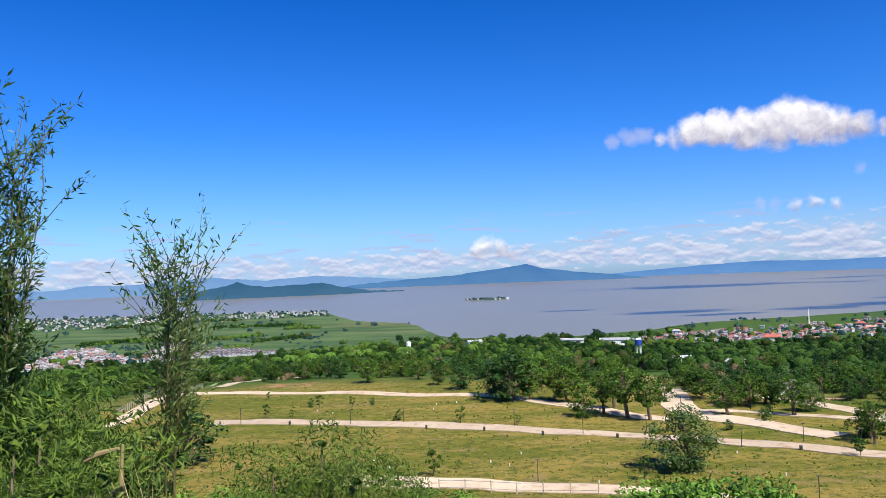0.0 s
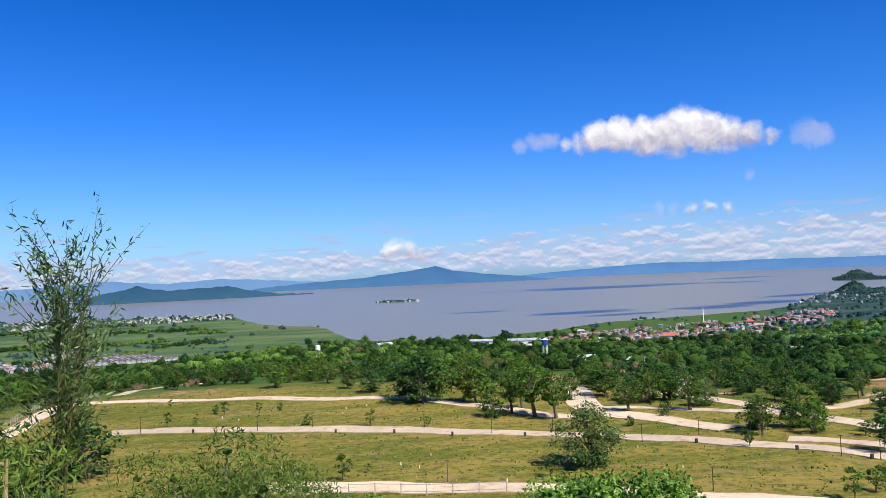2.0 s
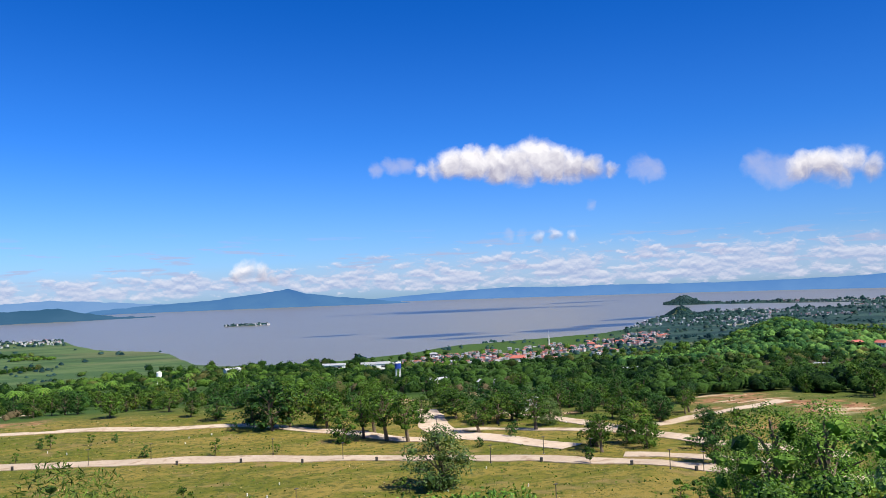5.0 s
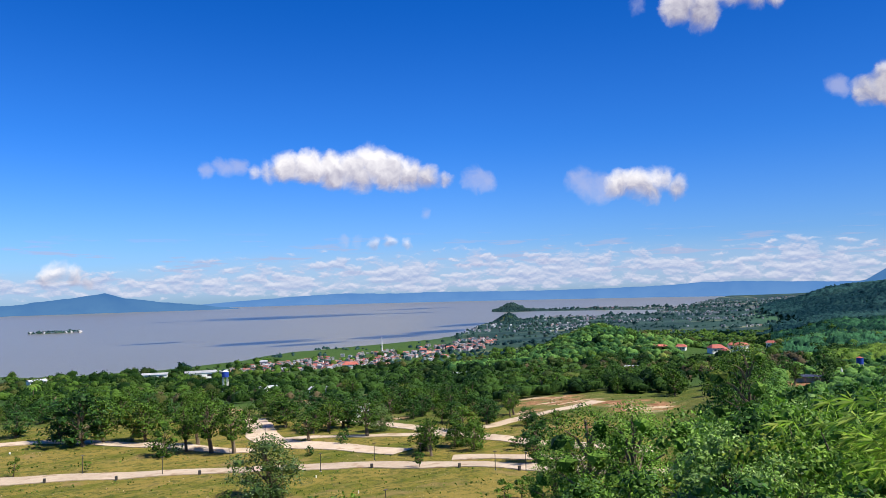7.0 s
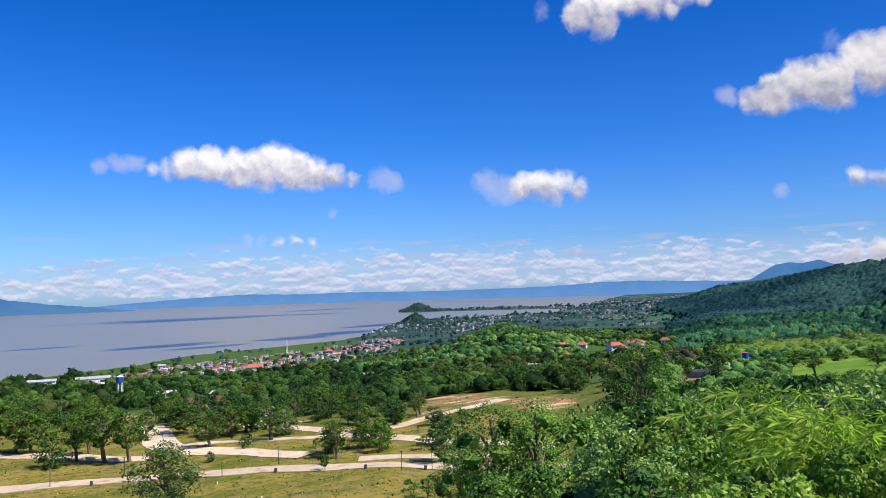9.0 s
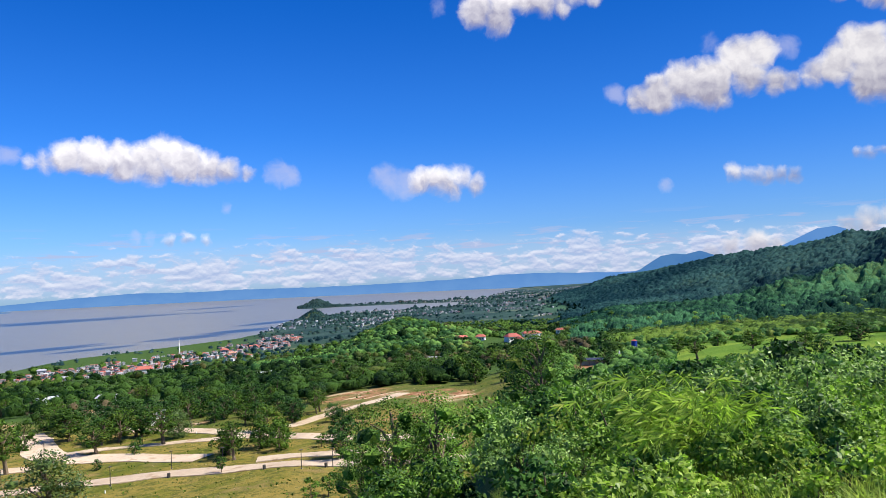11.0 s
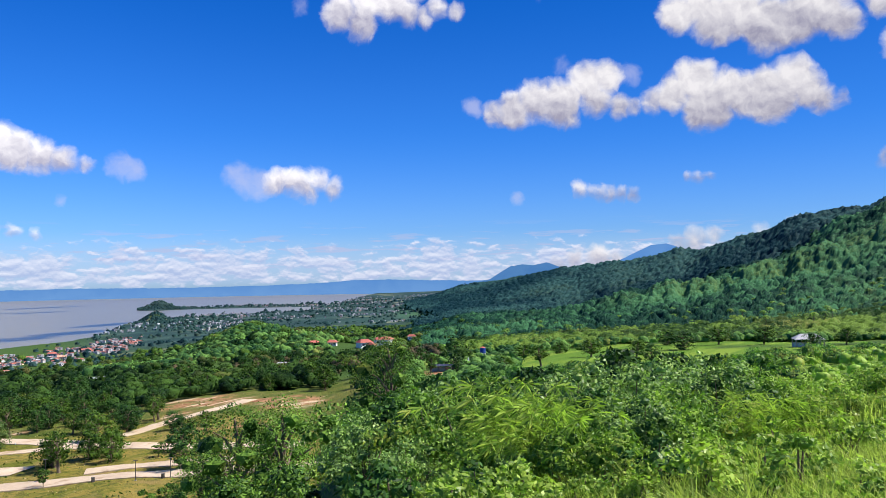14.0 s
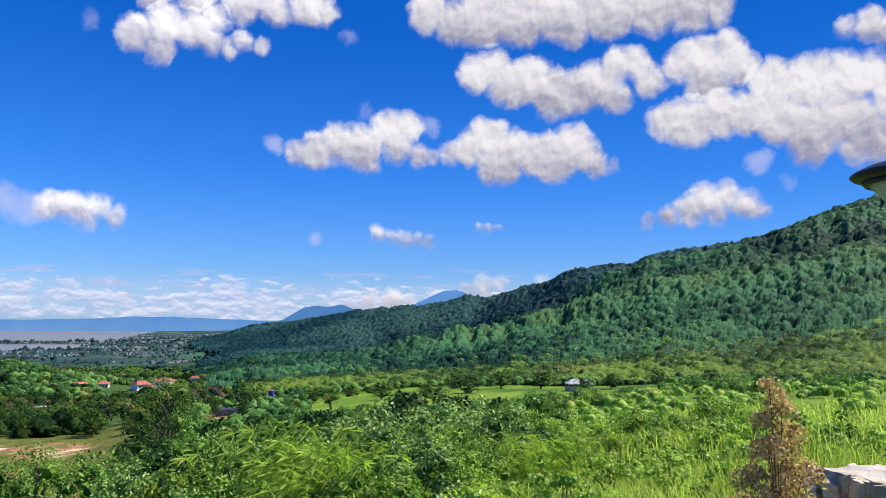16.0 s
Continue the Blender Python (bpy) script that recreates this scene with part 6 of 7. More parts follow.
def pavilion(label, az, r, w, d, h, roof_h, roof_mat, turn):
    """An open shelter: posts, a low wall and a hipped roof."""
    thing = tagged(new("pavilion"), label, "pavilion")
    for x in (-1, -0.33, 0.33, 1):
        for y in (-1, 1):
            bm = bmesh.new()
            box(bm, (x * w * 0.45, y * d * 0.42, h / 2 - 0.5), (0.35, 0.35, h + 1))
            part("post", bm, M["concrete"], thing)
    bm = bmesh.new()
    lo = [bm.verts.new(p) for p in ((-w / 2, -d / 2, h), (w / 2, -d / 2, h), (w / 2, d / 2, h), (-w / 2, d / 2, h))]
    hi = [bm.verts.new(p) for p in ((-w * 0.25, 0, h + roof_h), (w * 0.25, 0, h + roof_h))]
    for f in ((lo[0], lo[1], hi[1], hi[0]), (lo[2], lo[3], hi[0], hi[1]), (lo[1], lo[2], hi[1]), (lo[3], lo[0], hi[0]), (lo[3], lo[2], lo[1], lo[0])):
        bm.faces.new(f)
    part("roof", bm, roof_mat, thing)
    bm = bmesh.new()
    box(bm, (0, d * 0.4, 0.4), (w * 0.9, 0.25, 1.8))
    part("low_wall", bm, M["white"], thing)
    thing.matrix_basis = Matrix.Translation(bearing(az, r)) @ pose(0, 0, 0, 0, 0, -az + turn)


pavilion("open shelter with a grey hipped roof beside the lawn", 82.3, 292, 10, 7, 2.8, 1.8, M["roof_grey"], 12)
pavilion("unfinished low shelter with a dark roof on red earth", 56.3, 272, 9, 5, 2.2, 0.5, M["dark"], 5)
bm = bmesh.new()
tube(bm, [(0, 0, -0.5), (0, 0, 0.6), (0, 0, 0.7), (0, 0, 3.2), (0, 0, 3.9)], [0.7, 0.65, 0.4, 0.3, 0.05], 8)
mon = tagged(part("monument", bm, M["white"]), "slim white pillar beside the red earth", "monument")
mon.matrix_basis = Matrix.Translation(bearing(58.3, 285))
# a slender white tower in the town
mast = tagged(new("radio_mast"), "slender white tower over the red roofs", "tower")
bm = bmesh.new()
tube(bm, [(0, 0, -1), (0, 0, 16), (0, 0, 24)], [1.0, 0.55, 0.15], 6)
part("shaft", bm, M["white"], mast)
mast.matrix_basis = Matrix.Translation(bearing(25.8, 1040))

# ---- growth on the near slope ----
def bush(label, seed, tall, wide, lobes, leaves, leaf, mat, slim=0.5, droop=0.1, name="bush", stems=7, heart=0.42):
    rng = np.random.RandomState(seed)
    thing = tagged(new(name), label, "bush", "slope bushes")
    bm = bmesh.new()
    balls = []
    for k in range(lobes):
        a = k * 2.4 + rng.uniform(0, 0.6)
        d = wide * 0.5 * math.sqrt((k + 0.3) / lobes) * rng.uniform(0.75, 1.0)
        z = tall * rng.uniform(0.30, 0.86) * (1 - 0.45 * (d / (wide * 0.5)) ** 2)
        balls.append((d * math.cos(a), d * math.sin(a), z, wide * rng.uniform(0.10, 0.20)))
    for k in range(stems):
        b = balls[k % lobes]
        tube(bm, [(b[0] * 0.15, b[1] * 0.15, -0.4), (b[0] * 0.5, b[1] * 0.5, b[2] * 0.6), b[:3]], [0.03 * tall ** 0.5, 0.02 * tall ** 0.5, 0.006], 5, False)
    part("stem", bm, M["bark"], thing)
    part("leaves", quads_mesh("leaves", crown(rng, balls, leaves, leaf, slim, droop, 0.5), mat, cores(rng, balls, heart)), None, thing)
    return thing


def stand(thing, az, r, turn=0.0, scale=1.0, up=0.0):
    thing.matrix_basis = Matrix.Translation(bearing(az, r, up)) @ pose(0, 0, 0, 0, 0, turn) @ Matrix.Scale(scale, 4)
    return thing


def again(thing, az, r, turn, scale):
    s = thing.scale[0]
    return copy_thing(thing, Matrix.Translation(bearing(az, r, -0.1)) @ pose(0, 0, 0, 0, 0, turn) @ Matrix.Scale(scale / s, 4))


green = bush("leafy green bush on the slope", 101, 3.2, 3.6, 20, 2500, 0.15, M["leaf"])
lime = bush("bright light green bush on the slope", 102, 3.0, 3.4, 16, 2700, 0.15, M["leaf_lime"])
dark = bush("dark broad-leaved bush on the slope", 103, 3.4, 3.4, 14, 2600, 0.19, M["leaf_dark"], 0.6)
broad = bush("bush with pale glossy broad leaves on the slope", 105, 3.2, 3.2, 24, 3200, 0.125, M["leaf_broad"], 0.5, 0.3)
slim = bush("narrow-leaved bamboo scrub on the slope", 104, 3.4, 3.6, 16, 4300, 0.135, M["leaf_scrub"], 0.16, 0.5, heart=0.2)
PATTERN = {"green": green, "lime": lime, "dark": dark, "slim": slim, "broad": broad}
seen = set()
bush_rng = np.random.RandomState(71)


def put(kind, rows):
    for az, r, size, *thin in rows:
        turn = bush_rng.uniform(0, 360)
        if kind in seen:
            ob = again(PATTERN[kind], az, r, turn, size)
            if thin:
                ob.scale = (ob.scale[0] * thin[0], ob.scale[1] * thin[0], ob.scale[2])
        else:
            stand(PATTERN[kind], az, r, turn, size, -0.1)
            seen.add(kind)



# dense bank below the viewpoint: bearing, metres away, scale
put("slim", [(-29.5, 10.5, 1.25), (-27.6, 12.5, 1.2), (-26.6, 14, 0.95), (-31, 8.6, 1.0), (-28.4, 8.4, 0.8), (-26.5, 9.8, 0.75), (-33, 11, 1.4), (-10.5, 24, 1.85), (-7.5, 25, 1.8), (-13.5, 23, 1.65), (-4.5, 27, 1.7), (-31.5, 13, 1.7), (-26.6, 12, 1.35, 0.42), (-26.0, 13.5, 1.25, 0.3), (-28.6, 11, 1.4, 0.45)])
put("dark", [(-30.2, 13.5, 1.5), (-28, 16, 1.35), (-32, 15, 1.6), (-28.4, 20, 1.25), (68.8, 24, 1.15), (44.5, 40, 1.5), (55.0, 38, 1.5), (58.6, 36, 1.4), (62.5, 33, 1.3), (66, 31, 1.25), (53.6, 22, 0.9), (61, 20, 0.85), (67.4, 14.5, 0.62), (75.6, 36, 1.2), (60.4, 30, 1.25), (70.0, 30, 1.3), (73.0, 31, 1.2), (77.6, 20, 0.72)])
put("green", [(-17.5, 24, 1.1), (-19.5, 26, 1.05), (-15.2, 30, 1.2), (-21.5, 19, 0.8), (-1.5, 38, 1.4), (1.0, 40, 1.25), (-3.5, 36, 1.35), (16.6, 36, 1.65), (18.8, 37, 1.7), (21, 38, 1.7), (14.6, 39, 1.35), (23, 40, 1.4), (-20.5, 40, 1.7), (-18.2, 46, 1.9), (50.5, 27, 1.2), (55.5, 24, 1.15), (61.5, 26, 1.1), (42.8, 33, 1.4), (78.5, 30, 1.0)])
put("green", [(58.8, 16, 0.75), (56, 18, 0.85), (74.2, 15, 0.6)])
put("broad", [(52.8, 26, 0.95), (51.2, 19, 0.8), (57.5, 31, 1.35), (64.8, 21, 0.95), (66.8, 18, 0.95), (68.6, 22, 1.2), (71.0, 20, 1.05), (73.2, 22, 1.0), (75.8, 26, 1.15), (69.8, 13, 0.6), (65.2, 12, 0.5), (71.8, 13, 0.6), (76.8, 19, 0.75), (54.4, 15, 0.55)])
put("lime", [(-17.8, 17.5, 0.75), (-19.8, 15.5, 0.7), (3.2, 44, 1.4), (-2.6, 30, 0.95), (-5.8, 30, 1.1), (68.2, 11, 0.5), (73.6, 13.5, 0.55), (60.2, 14, 0.6), (52, 21, 0.9), (80.5, 24, 0.75), (84, 27, 0.8), (70, 19, 0.8), (70.6, 26, 1.1), (72.5, 17, 0.7), (79.5, 40, 1.1), (76.5, 30, 1.0)])

# leafy trees standing lower on the slope
near_tree = tree("slope_tree", "leafy green tree on the slope below", 131, 10.5, 0.12, 3.6, 22, 8000, 0.21, M["leaf"], group="slope trees")
stand(near_tree, 41.2, 60, 40)
for az, r, turn, size in ((38.9, 66, 150, 0.86), (43.4, 66, 260, 0.92), (44.4, 58, 10, 1.0), (52.6, 82, 80, 1.05)):
    again(near_tree, az, r, turn, size)

# ---- bamboo, tall grass, dry growth, the block and the lamp near the viewpoint ----
def bamboo(label, seed, culms, tall, spread, lean, leaf_from, leaves):
    """A bamboo clump: jointed canes, thin upswept branches, narrow hanging leaves."""
    rng = np.random.RandomState(seed)
    thing = tagged(new("bamboo"), label, "bamboo", "bamboo clumps")
    quads, twigs = [], bmesh.new()
    per = 34
    for k in range(culms):
        h = tall * rng.uniform(0.88, 1.0)
        a = rng.uniform(0, 2 * math.pi)
        base = np.array([math.cos(a), math.sin(a), 0]) * spread * 0.08 * rng.uniform(0.2, 1)
        bend = np.array([*lean, 0]) + rng.normal(size=3) * np.array([0.055, 0.055, 0])
        s = np.linspace(0, 1, 9)
        line = base + np.outer(s, [0, 0, h]) + np.outer(s ** 2.2 * h, bend)
        bm = bmesh.new()
        tube(bm, [line[0] - np.array([0, 0, 0.6]), *line], [0.034, *(0.032 * (1 - 0.85 * s))], 6)
        for j in range(9):
            c = line[j]
            tube(bm, [c - np.array([0, 0, 0.012]), c + np.array([0, 0, 0.012])], [0.04 * (1 - 0.8 * s[j])] * 2, 6)
        part("cane", bm, M["cane"], thing)
        for b in range(per):
            u = leaf_from + (1 - leaf_from) * ((b + rng.uniform(0, 1)) / per) ** 1.25
            c = np.array([np.interp(u, s, line[:, i]) for i in range(3)])
            a = rng.uniform(0, 2 * math.pi)
            out = np.array([math.cos(a), math.sin(a), rng.uniform(0.9, 2.3)])
            out = out / np.linalg.norm(out) * spread * rng.uniform(0.35, 1.0) * (0.75 + 0.35 * (u - leaf_from) / (1 - leaf_from))
            tip = c + out
            mid = c + out * 0.55 + np.array([0, 0, 0.05])
            tube(twigs, [c, mid, tip], [0.007, 0.005, 0.002], 4, False)
            n = leaves
            w = rng.uniform(0.1, 1.0, (n, 1)) ** 1.25
            at = np.where(w < 0.5, c + (mid - c) * w * 2, mid + (tip - mid) * (w - 0.5) * 2) + rng.normal(size=(n, 3)) * 0.035
            d = unit(out / np.linalg.norm(out) * 0.8 + rng.normal(size=(n, 3)) * 0.55 + np.array([*lean, -0.25]) * 0.9)
            side = unit(np.cross(d, rng.normal(size=(n, 3))))
            size = rng.uniform(0.07, 0.17, (n, 1))
            quads.append(np.stack([at, at + d * size * 0.35 + side * size * 0.11, at + d * size, at + d * size * 0.35 - side * size * 0.11], 1))
    tagged(part("branching", twigs, M["cane"], thing), kind="stuff")
    part("leaves", quads_mesh("leaves", np.concatenate(quads), M["leaf_bamboo"]), None, thing)
    return thing


stand(bamboo("young bamboo with upswept branches and thin leaves", 141, 4, 5.7, 1.5, (0.015, 0.0), 0.50, 26), -20.5, 12.2)
stand(bamboo("tall bamboo clump with feathery tips bent by wind", 142, 8, 7.4, 1.25, (-0.02, 0.0), 0.42, 34), -31.0, 11.5)


def blades(name, label, seed, n, az, r, tall, width, mat, bend=0.45, kind="stuff", mask=None):
    """Long grass: curved tapering blades over a stretch of the slope."""
    rng = np.random.RandomState(seed)
    a = np.radians(rng.uniform(*az, n))
    d = np.exp(rng.uniform(math.log(r[0]), math.log(r[1]), n))
    x, y = d * np.sin(a), d * np.cos(a)
    if mask is not None:
        keep = mask(np.degrees(a), d, x, y)
        x, y, d = x[keep], y[keep], d[keep]
        n = len(x)
    z = height(x, y)
    clump = np.clip(0.72 + 0.5 * wave_noise(x, y, 1.6, seed, 3), 0.25, 1.3)
    h = tall * rng.uniform(0.45, 1.0, n) * clump
    t = rng.uniform(0, 2 * np.pi, n)
    lean = bend * rng.uniform(0.25, 1.0, n) * h
    dirn = np.stack([np.cos(t), np.sin(t), 0 * t], -1) + np.array([-0.5, 0.3, 0])
    w = width * rng.uniform(0.6, 1.3, n) * (0.6 + 0.06 * d)
    f = t + rng.normal(size=n)
    side = np.stack([-np.sin(f), np.cos(f), 0 * f], -1) * w[:, None] / 2
    root = np.stack([x, y, z - 0.05], -1)
    p = [root + dirn * (lean * q)[:, None] + np.stack([0 * h, 0 * h, h * u], -1) for q, u in ((0, 0), (0.30, 0.66), (1.0, 1.0))]
    quads = np.stack([p[0] - side * 0.8, p[0] + side * 0.8, p[1] + side, p[1] - side], 1)
    tris = np.stack([p[1] - side, p[1] + side, p[2]], 1)
    tagged(new(name, quads_mesh(name, quads, mat, tris)), label, "grass", kind=kind)


blades("long_grass", "long light green grass on the open slope", 151, 50000, (74, 112), (3.2, 75), 0.66, 0.008, M["grass"], 0.7)
blades("reed_grass", "bright green broad grass beside the block", 152, 5200, (93, 112), (7.8, 14), 1.05, 0.013, M["grass"], 0.35)
blades("hill_grass", "pale green grass over the open hillside", 160, 9000, (80, 112), (22, 92), 1.25, 0.018, M["grass"], 0.6)
blades("slope_grass", "rough mixed grass between the bushes", 153, 24000, (36, 80), (6, 60), 0.65, 0.011, M["grass"], 0.5)
blades("left_grass", "rough green grass under the bamboo", 154, 10000, (-36, 30), (7, 60), 0.8, 0.022, M["leaf_bamboo"], 0.5)
blades("home_grass", "short trodden grass around the viewpoint", 159, 9000, (-180, 180), (0.5, 9), 0.32, 0.012, M["leaf_bamboo"], 0.7)
blades("field_tufts", "rough darker tufts over the mown field", 157, 9000, (-26, 48), (112, 285), 0.55, 0.035, M["leaf_scrub"], 0.8, mask=lambda a, d, x, y: (wave_noise(x, y, 9, 41, 3) > 0.0) & (np.array([np.min(np.hypot(ROAD_POINTS[:, 0] - p, ROAD_POINTS[:, 1] - q)) for p, q in zip(x, y)]) > 4.5))
blades("straw_tufts", "dry straw tufts over the mown field", 158, 10000, (-26, 48), (112, 285), 0.35, 0.022, M["straw"], 0.9, mask=lambda a, d, x, y: (wave_noise(x, y, 13, 42, 3) > 0.1) & (np.array([np.min(np.hypot(ROAD_POINTS[:, 0] - p, ROAD_POINTS[:, 1] - q)) for p, q in zip(x, y)]) > 4.5))
blades("dry_grass", "dead straw-coloured stalks among the bushes", 155, 300, (-23.0, -20.7), (7.6, 9.6), 3.0, 0.009, M["straw"], 0.4)


def plume(label, seed, n, tall, mat):
    """A clump of tall arching grass canes with long soft leaves."""
    rng = np.random.RandomState(seed)
    quads = []
    for k in range(n):
        a = rng.uniform(0, 2 * math.pi)
        d = np.array([math.cos(a), math.sin(a), 0]) + np.array([-0.35, 0.1, 0])
        h = tall * rng.uniform(0.55, 1.0)
        s = np.linspace(0, 1, 7)
        line = np.outer(s, [0, 0, h]) + np.outer(s ** 2.4 * h * rng.uniform(0.25, 0.7), d) - np.outer(s ** 5 * h * 0.3, [0, 0, 1]) + rng.normal(size=3) * np.array([0.15, 0.15, 0])
        side = unit(np.cross(d, [0, 0, 1])) * 0.007
        for i in range(6):
            w0, w1 = 1 - s[i] * 0.8, 1 - s[i + 1] * 0.95
            quads.append([line[i] - side * w0, line[i] + side * w0, line[i + 1] + side * w1, line[i + 1] - side * w1])
        for i in range(2, 7):
            for _ in range(14):
                o = unit(d * rng.uniform(0.2, 1.0) + rng.normal(size=3) * 0.55 + np.array([0, 0, 0.1]))
                l = rng.uniform(0.14, 0.36)
                e = unit(np.cross(o, rng.normal(size=3))) * 0.006
                quads.append([line[i] - e, line[i] + e, line[i] + o * l * 0.6 + e * 0.8 - np.array([0, 0, 0.03]), line[i] + o * l - np.array([0, 0, 0.10])])
    ob = new("plume_grass", quads_mesh("plume_grass", quads, mat))
    return tagged(ob, label, "grass", "plume grass clumps")


plumes = plume("tall arching light green grass clump", 161, 34, 2.9, M["leaf_feather"])
stand(plumes, 64.6, 12, 0, 0.9, -0.1)
for az, r, turn, size in ((63.0, 14.5, 20, 1.0), (61.4, 15.0, 80, 0.8), (66.2, 13.5, 200, 0.85), (57.6, 18.5, 250, 0.85), (78.6, 17, 160, 0.8), (80.4, 18, 30, 0.7), (53.4, 21, 310, 0.75)):
    again(plumes, az, r, turn, size)

# a bush of withered brown leaves
rng = np.random.RandomState(171)
wither = tagged(new("dead_bush"), "withered bush with curled pale brown leaves", "bush")
bm = bmesh.new()
balls = []
for k in range(15):
    u = (k + 0.5) / 15
    a = k * 2.4
    d = 0.33 * (1 - u * 0.8) * rng.uniform(0.5, 1.0)
    balls.append((d * math.cos(a), d * math.sin(a), 0.30 + 1.25 * u, 0.185 * (1.1 - u * 0.65)))
balls += [(0.30, -0.10, 0.85, 0.13), (0.42, -0.12, 1.02, 0.10), (0.34, -0.02, 0.62, 0.15)]
for b in balls:
    tube(bm, [(0, 0, -0.2), (b[0] * 0.4, b[1] * 0.4, b[2] * 0.6), b[:3]], [0.008, 0.006, 0.003], 5, False)
part("stem", bm, M["bark"], wither)
part("leaves", quads_mesh("leaves", crown(rng, balls, 7500, 0.036, 0.5, 0.5, 0.25), M["leaf_dry"]), None, wither)
stand(wither, 97.0, 6.0, 0, 1.0)
put("slim", [(95.6, 5.5, 0.22), (94.4, 6.2, 0.26), (98.6, 5.4, 0.16)])
def weed(label, seed, mat):
    thing = bush(label, seed, 0.9, 1.0, 9, 520, 0.085, mat, 0.5, 0.2, "weed", 4)
    thing["category"], thing["group"] = "weed", "weeds in the grass"
    return thing


PATTERN.update(bright=weed("bright leafy weed standing in long grass", 181, M["leaf_feather"]), fresh=weed("green leafy weed standing in long grass", 182, M["leaf_lime"]), dim=weed("dark green leafy weed standing in long grass", 184, M["leaf_dark"]), olive=weed("olive green weed standing in long grass", 183, M["leaf"]))
put("bright", [(91.4, 4.6, 0.45), (86, 9, 0.8), (89.5, 13, 1.1), (83, 12, 0.95), (94, 16, 1.15), (99, 14, 1.0), (102, 19, 1.3), (87, 19, 1.3), (92, 24, 1.5), (97, 29, 1.7), (104, 30, 1.8), (95, 11, 0.7), (85, 15, 1.0), (90.6, 30, 1.8)])
put("fresh", [(84.6, 8, 0.7), (88, 16, 1.1), (91.6, 19, 1.2), (96.4, 22, 1.4), (81, 14.5, 1.3), (100.4, 25, 1.5), (79.6, 10.4, 1.0), (77, 9, 0.8), (101, 12, 0.8), (105, 16, 1.0)])
put("olive", [(87, 7.4, 0.75), (82.2, 9.6, 1.0), (93.4, 11.5, 0.9), (98, 18, 1.3), (80, 8, 0.7), (89, 21, 1.2), (95.9, 5.6, 0.62), (98.5, 5.5, 0.5), (94.8, 6.3, 0.6)])

near_rng = np.random.RandomState(191)
for kind, n, az, r, size in (("bright", 13, (53, 79), (8.0, 13.5), (0.7, 1.15)), ("fresh", 12, (53, 80), (8.5, 15), (0.7, 1.2)), ("olive", 12, (54, 80), (9, 16), (0.6, 1.1)), ("dim", 16, (52, 80), (9, 17), (0.7, 1.35)),
                             ("bright", 16, (82, 101), (18, 40), (1.0, 1.7)), ("fresh", 9, (82, 100), (22, 42), (1.0, 1.7))):
    put(kind, [(near_rng.uniform(*az), near_rng.uniform(*r), near_rng.uniform(*size)) for _ in range(n)])
put("lime", [(83.4, 30, 0.7), (86.2, 38, 0.85), (89.0, 34, 0.7), (92.2, 40, 0.85), (87.4, 26, 0.55), (94.6, 36, 0.7), (81.6, 24, 0.62)])


def worn_block(label, w, d, h, seed):
    """A cast concrete block with chipped edges and an uneven top."""
    bm = bmesh.new()
    bmesh.ops.create_grid(bm, x_segments=14, y_segments=12, size=0.5)
    for v in bm.verts:
        v.co = Vector((v.co.x * w, v.co.y * d, h))
    edge = [e for e in bm.edges if e.is_boundary]
    low = bmesh.ops.extrude_edge_only(bm, edges=edge)
    verts = [g for g in low["geom"] if isinstance(g, bmesh.types.BMVert)]
    for v in verts:
        v.co.z = h * 0.55
    more = bmesh.ops.extrude_edge_only(bm, edges=[g for g in low["geom"] if isinstance(g, bmesh.types.BMEdge)])
    for v in (g for g in more["geom"] if isinstance(g, bmesh.types.BMVert)):
        v.co.z = -0.4
    for v in bm.verts:
        n = Vector((noise.noise(v.co * 4 + Vector((seed, 0, 0))), noise.noise(v.co * 4 + Vector((0, seed, 0))), noise.noise(v.co * 3 + Vector((0, 0, seed)))))
        v.co += n * 0.035
    bmesh.ops.recalc_face_normals(bm, faces=bm.faces[:])
    return tagged(part("concrete_block", bm, M["concrete"]), label, "concrete block", "blocks")


def stone_pier(label, w, d, h, seed):
    """A broken pier: rough upright stones set side by side, with a worn concrete cap on top."""
    rng = np.random.RandomState(seed)
    thing = tagged(new("stone_pier"), label, "stone pier")
    cap = worn_block("", w * 0.9, d * 0.9, 0.07, seed)
    cap.name, cap.parent, cap.location = "cap", thing, (0, 0, h - 0.07)
    for key in ("category", "group", "label"):
        if key in cap:
            del cap[key]
    for v in cap.data.vertices:
        v.co.z = max(v.co.z, -0.02)
    for side in range(4):
        run, turn = (w, side * 90) if side % 2 == 0 else (d, side * 90)
        out = (d if side % 2 == 0 else w) / 2 - 0.06
        x = -run / 2
        while x < run / 2 - 0.05:
            wide = min(rng.uniform(0.09, 0.2), run / 2 - x)
            tall = h - rng.choice([0.0, 0.01, 0.03, 0.07])
            bm = bmesh.new()
            box(bm, (0, 0, tall / 2 - 0.2), (wide - 0.022, rng.uniform(0.12, 0.18), tall + 0.4), 0, 0.018)
            bmesh.ops.subdivide_edges(bm, edges=[e for e in bm.edges if e.calc_length() > 0.3], cuts=3)
            for v in bm.verts:
                v.co += Vector(rng.normal(size=3) * 0.009)
            stone = part("stone", bm, M["stone"], thing)
            stone.matrix_basis = pose(0, 0, 0, 0, 0, turn) @ pose(x + wide / 2, -out + rng.normal() * 0.012, 0, rng.normal() * 2.5, rng.normal() * 1.5, 0)
            x += wide
    return thing


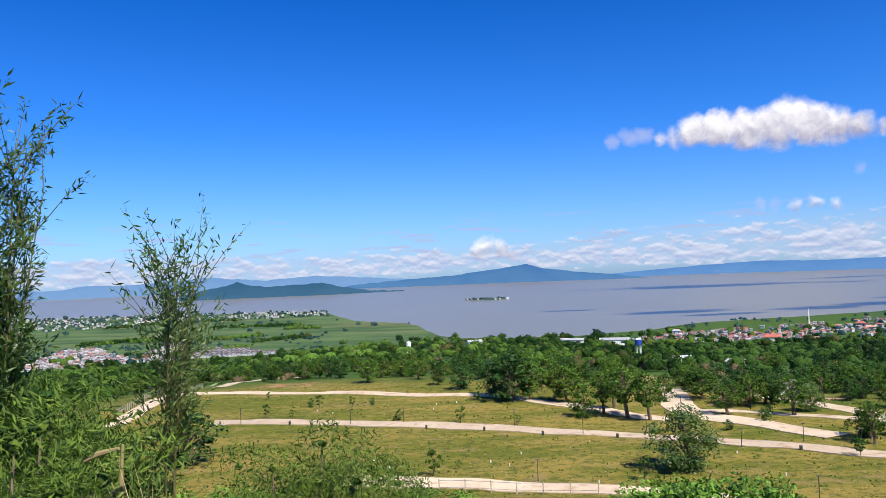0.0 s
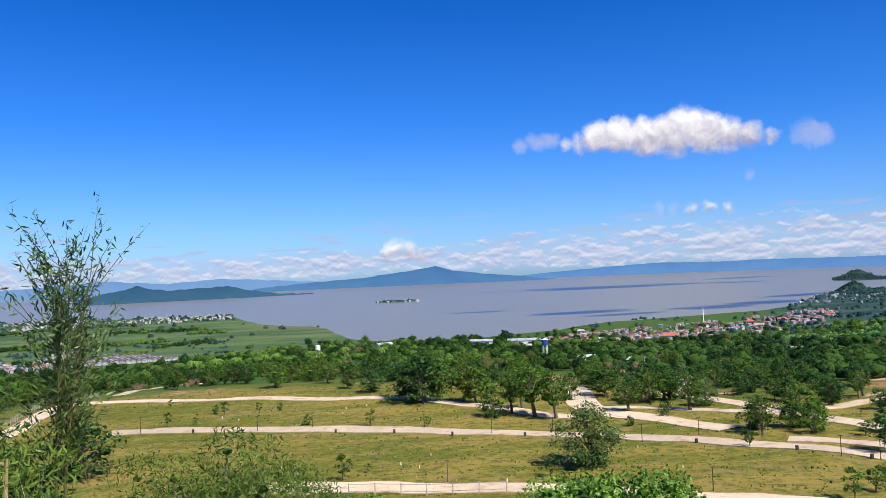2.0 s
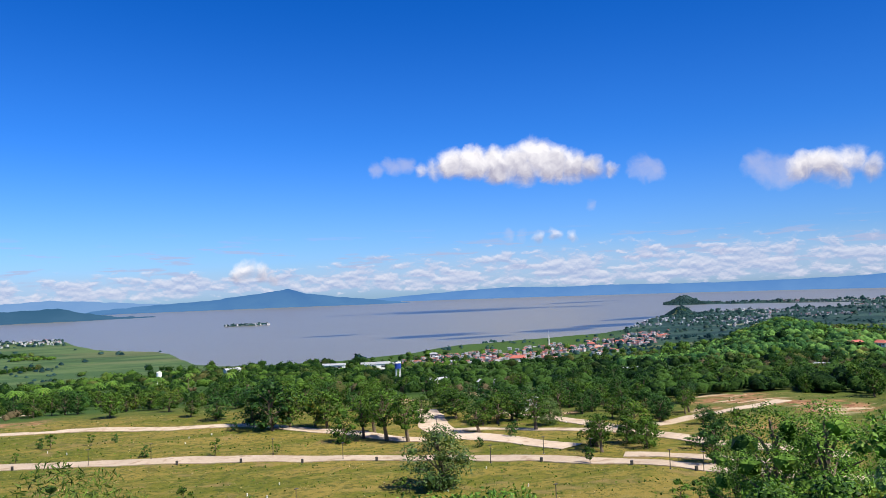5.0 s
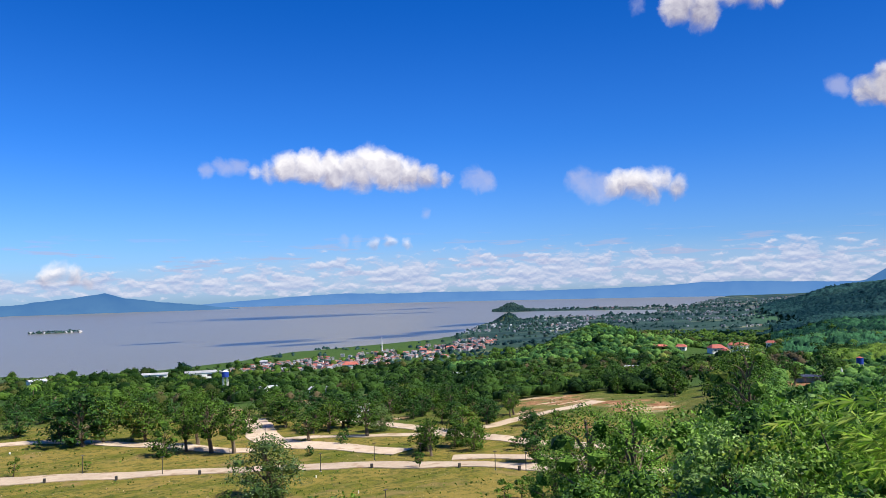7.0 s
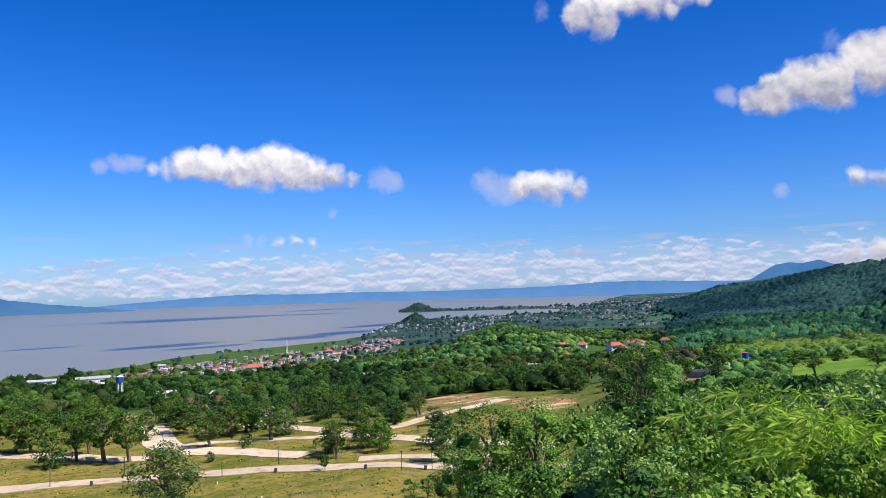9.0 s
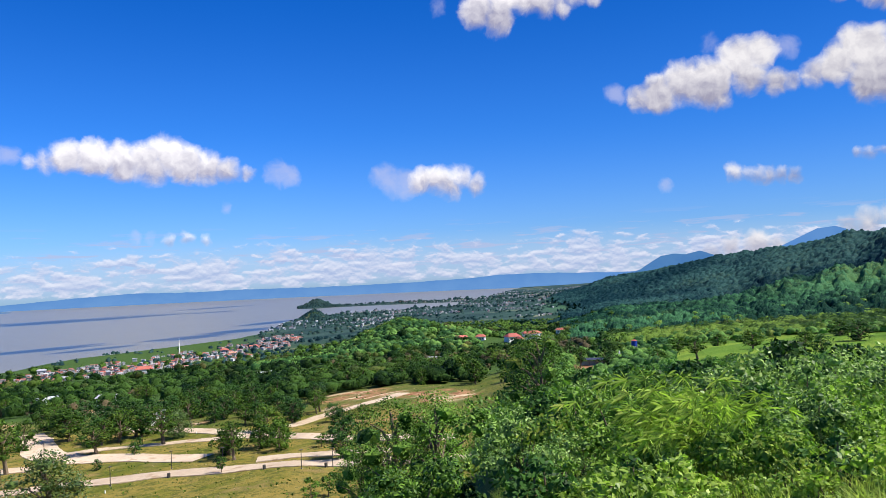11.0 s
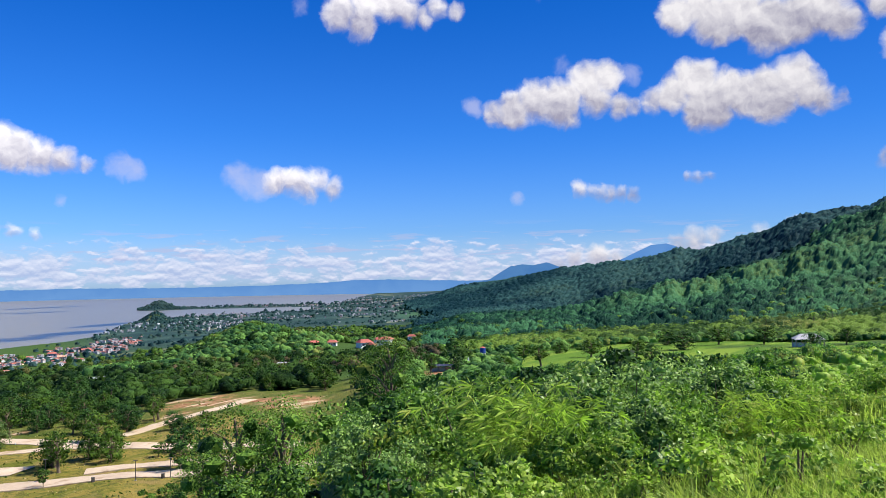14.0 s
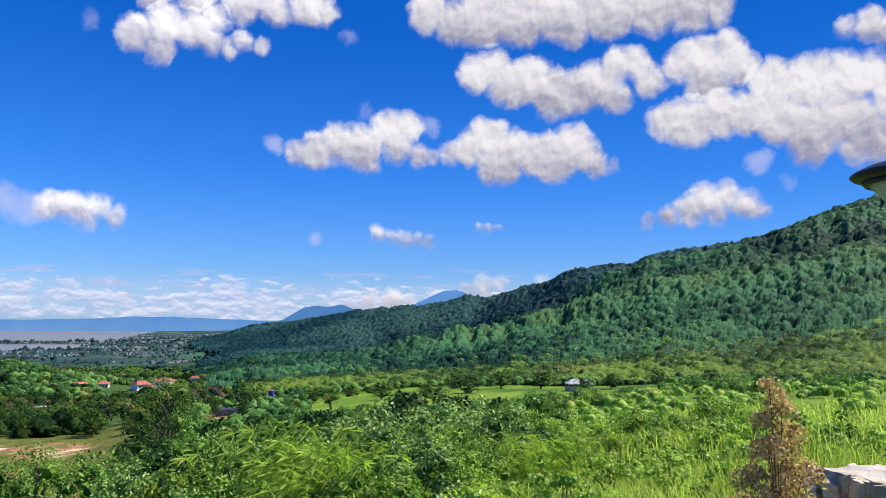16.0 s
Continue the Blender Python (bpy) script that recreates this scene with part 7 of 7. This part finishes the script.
slab = stone_pier("broken pier of rough pale stones with worn concrete cap", 0.72, 0.74, 0.80, 3)
slab.matrix_basis = Matrix.Translation(bearing(102.4, 7.0)) @ pose(0, 0, 0, 0, 2, -64)
step = worn_block("low chipped tan slab leaning before the stone pier", 0.42, 0.36, 0.56, 8)
step.matrix_basis = Matrix.Translation(bearing(98.0, 6.35)) @ pose(0, 0, 0, 5, -4, -70)
blades("block_grass", "yellow-green weeds growing before the concrete block", 156, 240, (99.0, 107), (5.0, 5.8), 0.85, 0.02, M["leaf_lime"], 0.3)

# broken pale cane and a fallen piece on it
bm = bmesh.new()
tube(bm, [(0, 0, -0.5), (0.01, 0, 0.9), (0.03, 0, 2.0), (0.05, 0.01, 2.36)], [0.026, 0.024, 0.022, 0.012], 8)
cane = tagged(part("broken_cane", bm, M["straw"]), "broken pale bamboo stump among bushes", "stump")
cane.matrix_basis = Matrix.Translation(bearing(-23.85, 8.6))
bm = bmesh.new()
tube(bm, [(-0.30, 0, -0.02), (-0.12, 0.02, 0.06), (0.12, -0.02, 0.12)], [0.012, 0.035, 0.02], 7)
husk = tagged(part("bamboo_husk", bm, M["straw"]), "pale curled husk caught beside the stump", "husk")
husk.matrix_basis = Matrix.Translation(bearing(-24.45, 8.55, 2.2))


def garden_lamp(az, r, rise):
    """A post lamp: a flat dark hood, a pale bowl under it, a slim post."""
    p = bearing(az, r)
    thing = tagged(new("garden_lamp"), "post lamp with dark round hood and pale bowl", "lamp")
    top = EYE + rise - p.z

    def turned(profile, sides=40):
        b = bmesh.new()
        rings = [[b.verts.new((q * math.cos(k), q * math.sin(k), z)) for k in np.linspace(0, 2 * math.pi, sides, endpoint=False)] for q, z in profile]
        for i, j in zip(rings, rings[1:]):
            for k in range(sides):
                b.faces.new((i[k], i[(k + 1) % sides], j[(k + 1) % sides], j[k]))
        b.faces.new(rings[-1])
        b.faces.new(rings[0][::-1])
        for f in b.faces:
            f.smooth = True
        return b

    part("hood", turned([(0.30, top - 0.05), (0.355, top - 0.03), (0.37, top - 0.012), (0.36, top), (0.27, top + 0.045), (0.14, top + 0.08), (0.02, top + 0.095)]), M["hood"], thing)
    bowl = part("bowl", turned([(0.07, top - 0.24), (0.16, top - 0.19), (0.235, top - 0.10), (0.275, top - 0.05)]), M["bowl"], thing, "pale translucent bowl")
    part("rim", turned([(0.27, top - 0.07), (0.285, top - 0.075), (0.30, top - 0.06), (0.285, top - 0.045)]), M["steel"], bowl, "thin dark metal rim")
    bm = bmesh.new()
    tube(bm, [(0, 0, -0.4), (0, 0, 0.5), (0, 0, 0.55), (0, 0, top - 0.22)], [0.07, 0.07, 0.045, 0.04], 12)
    part("post", bm, M["steel"], thing)
    thing.location = p


garden_lamp(105.6, 5.6, 0.94)
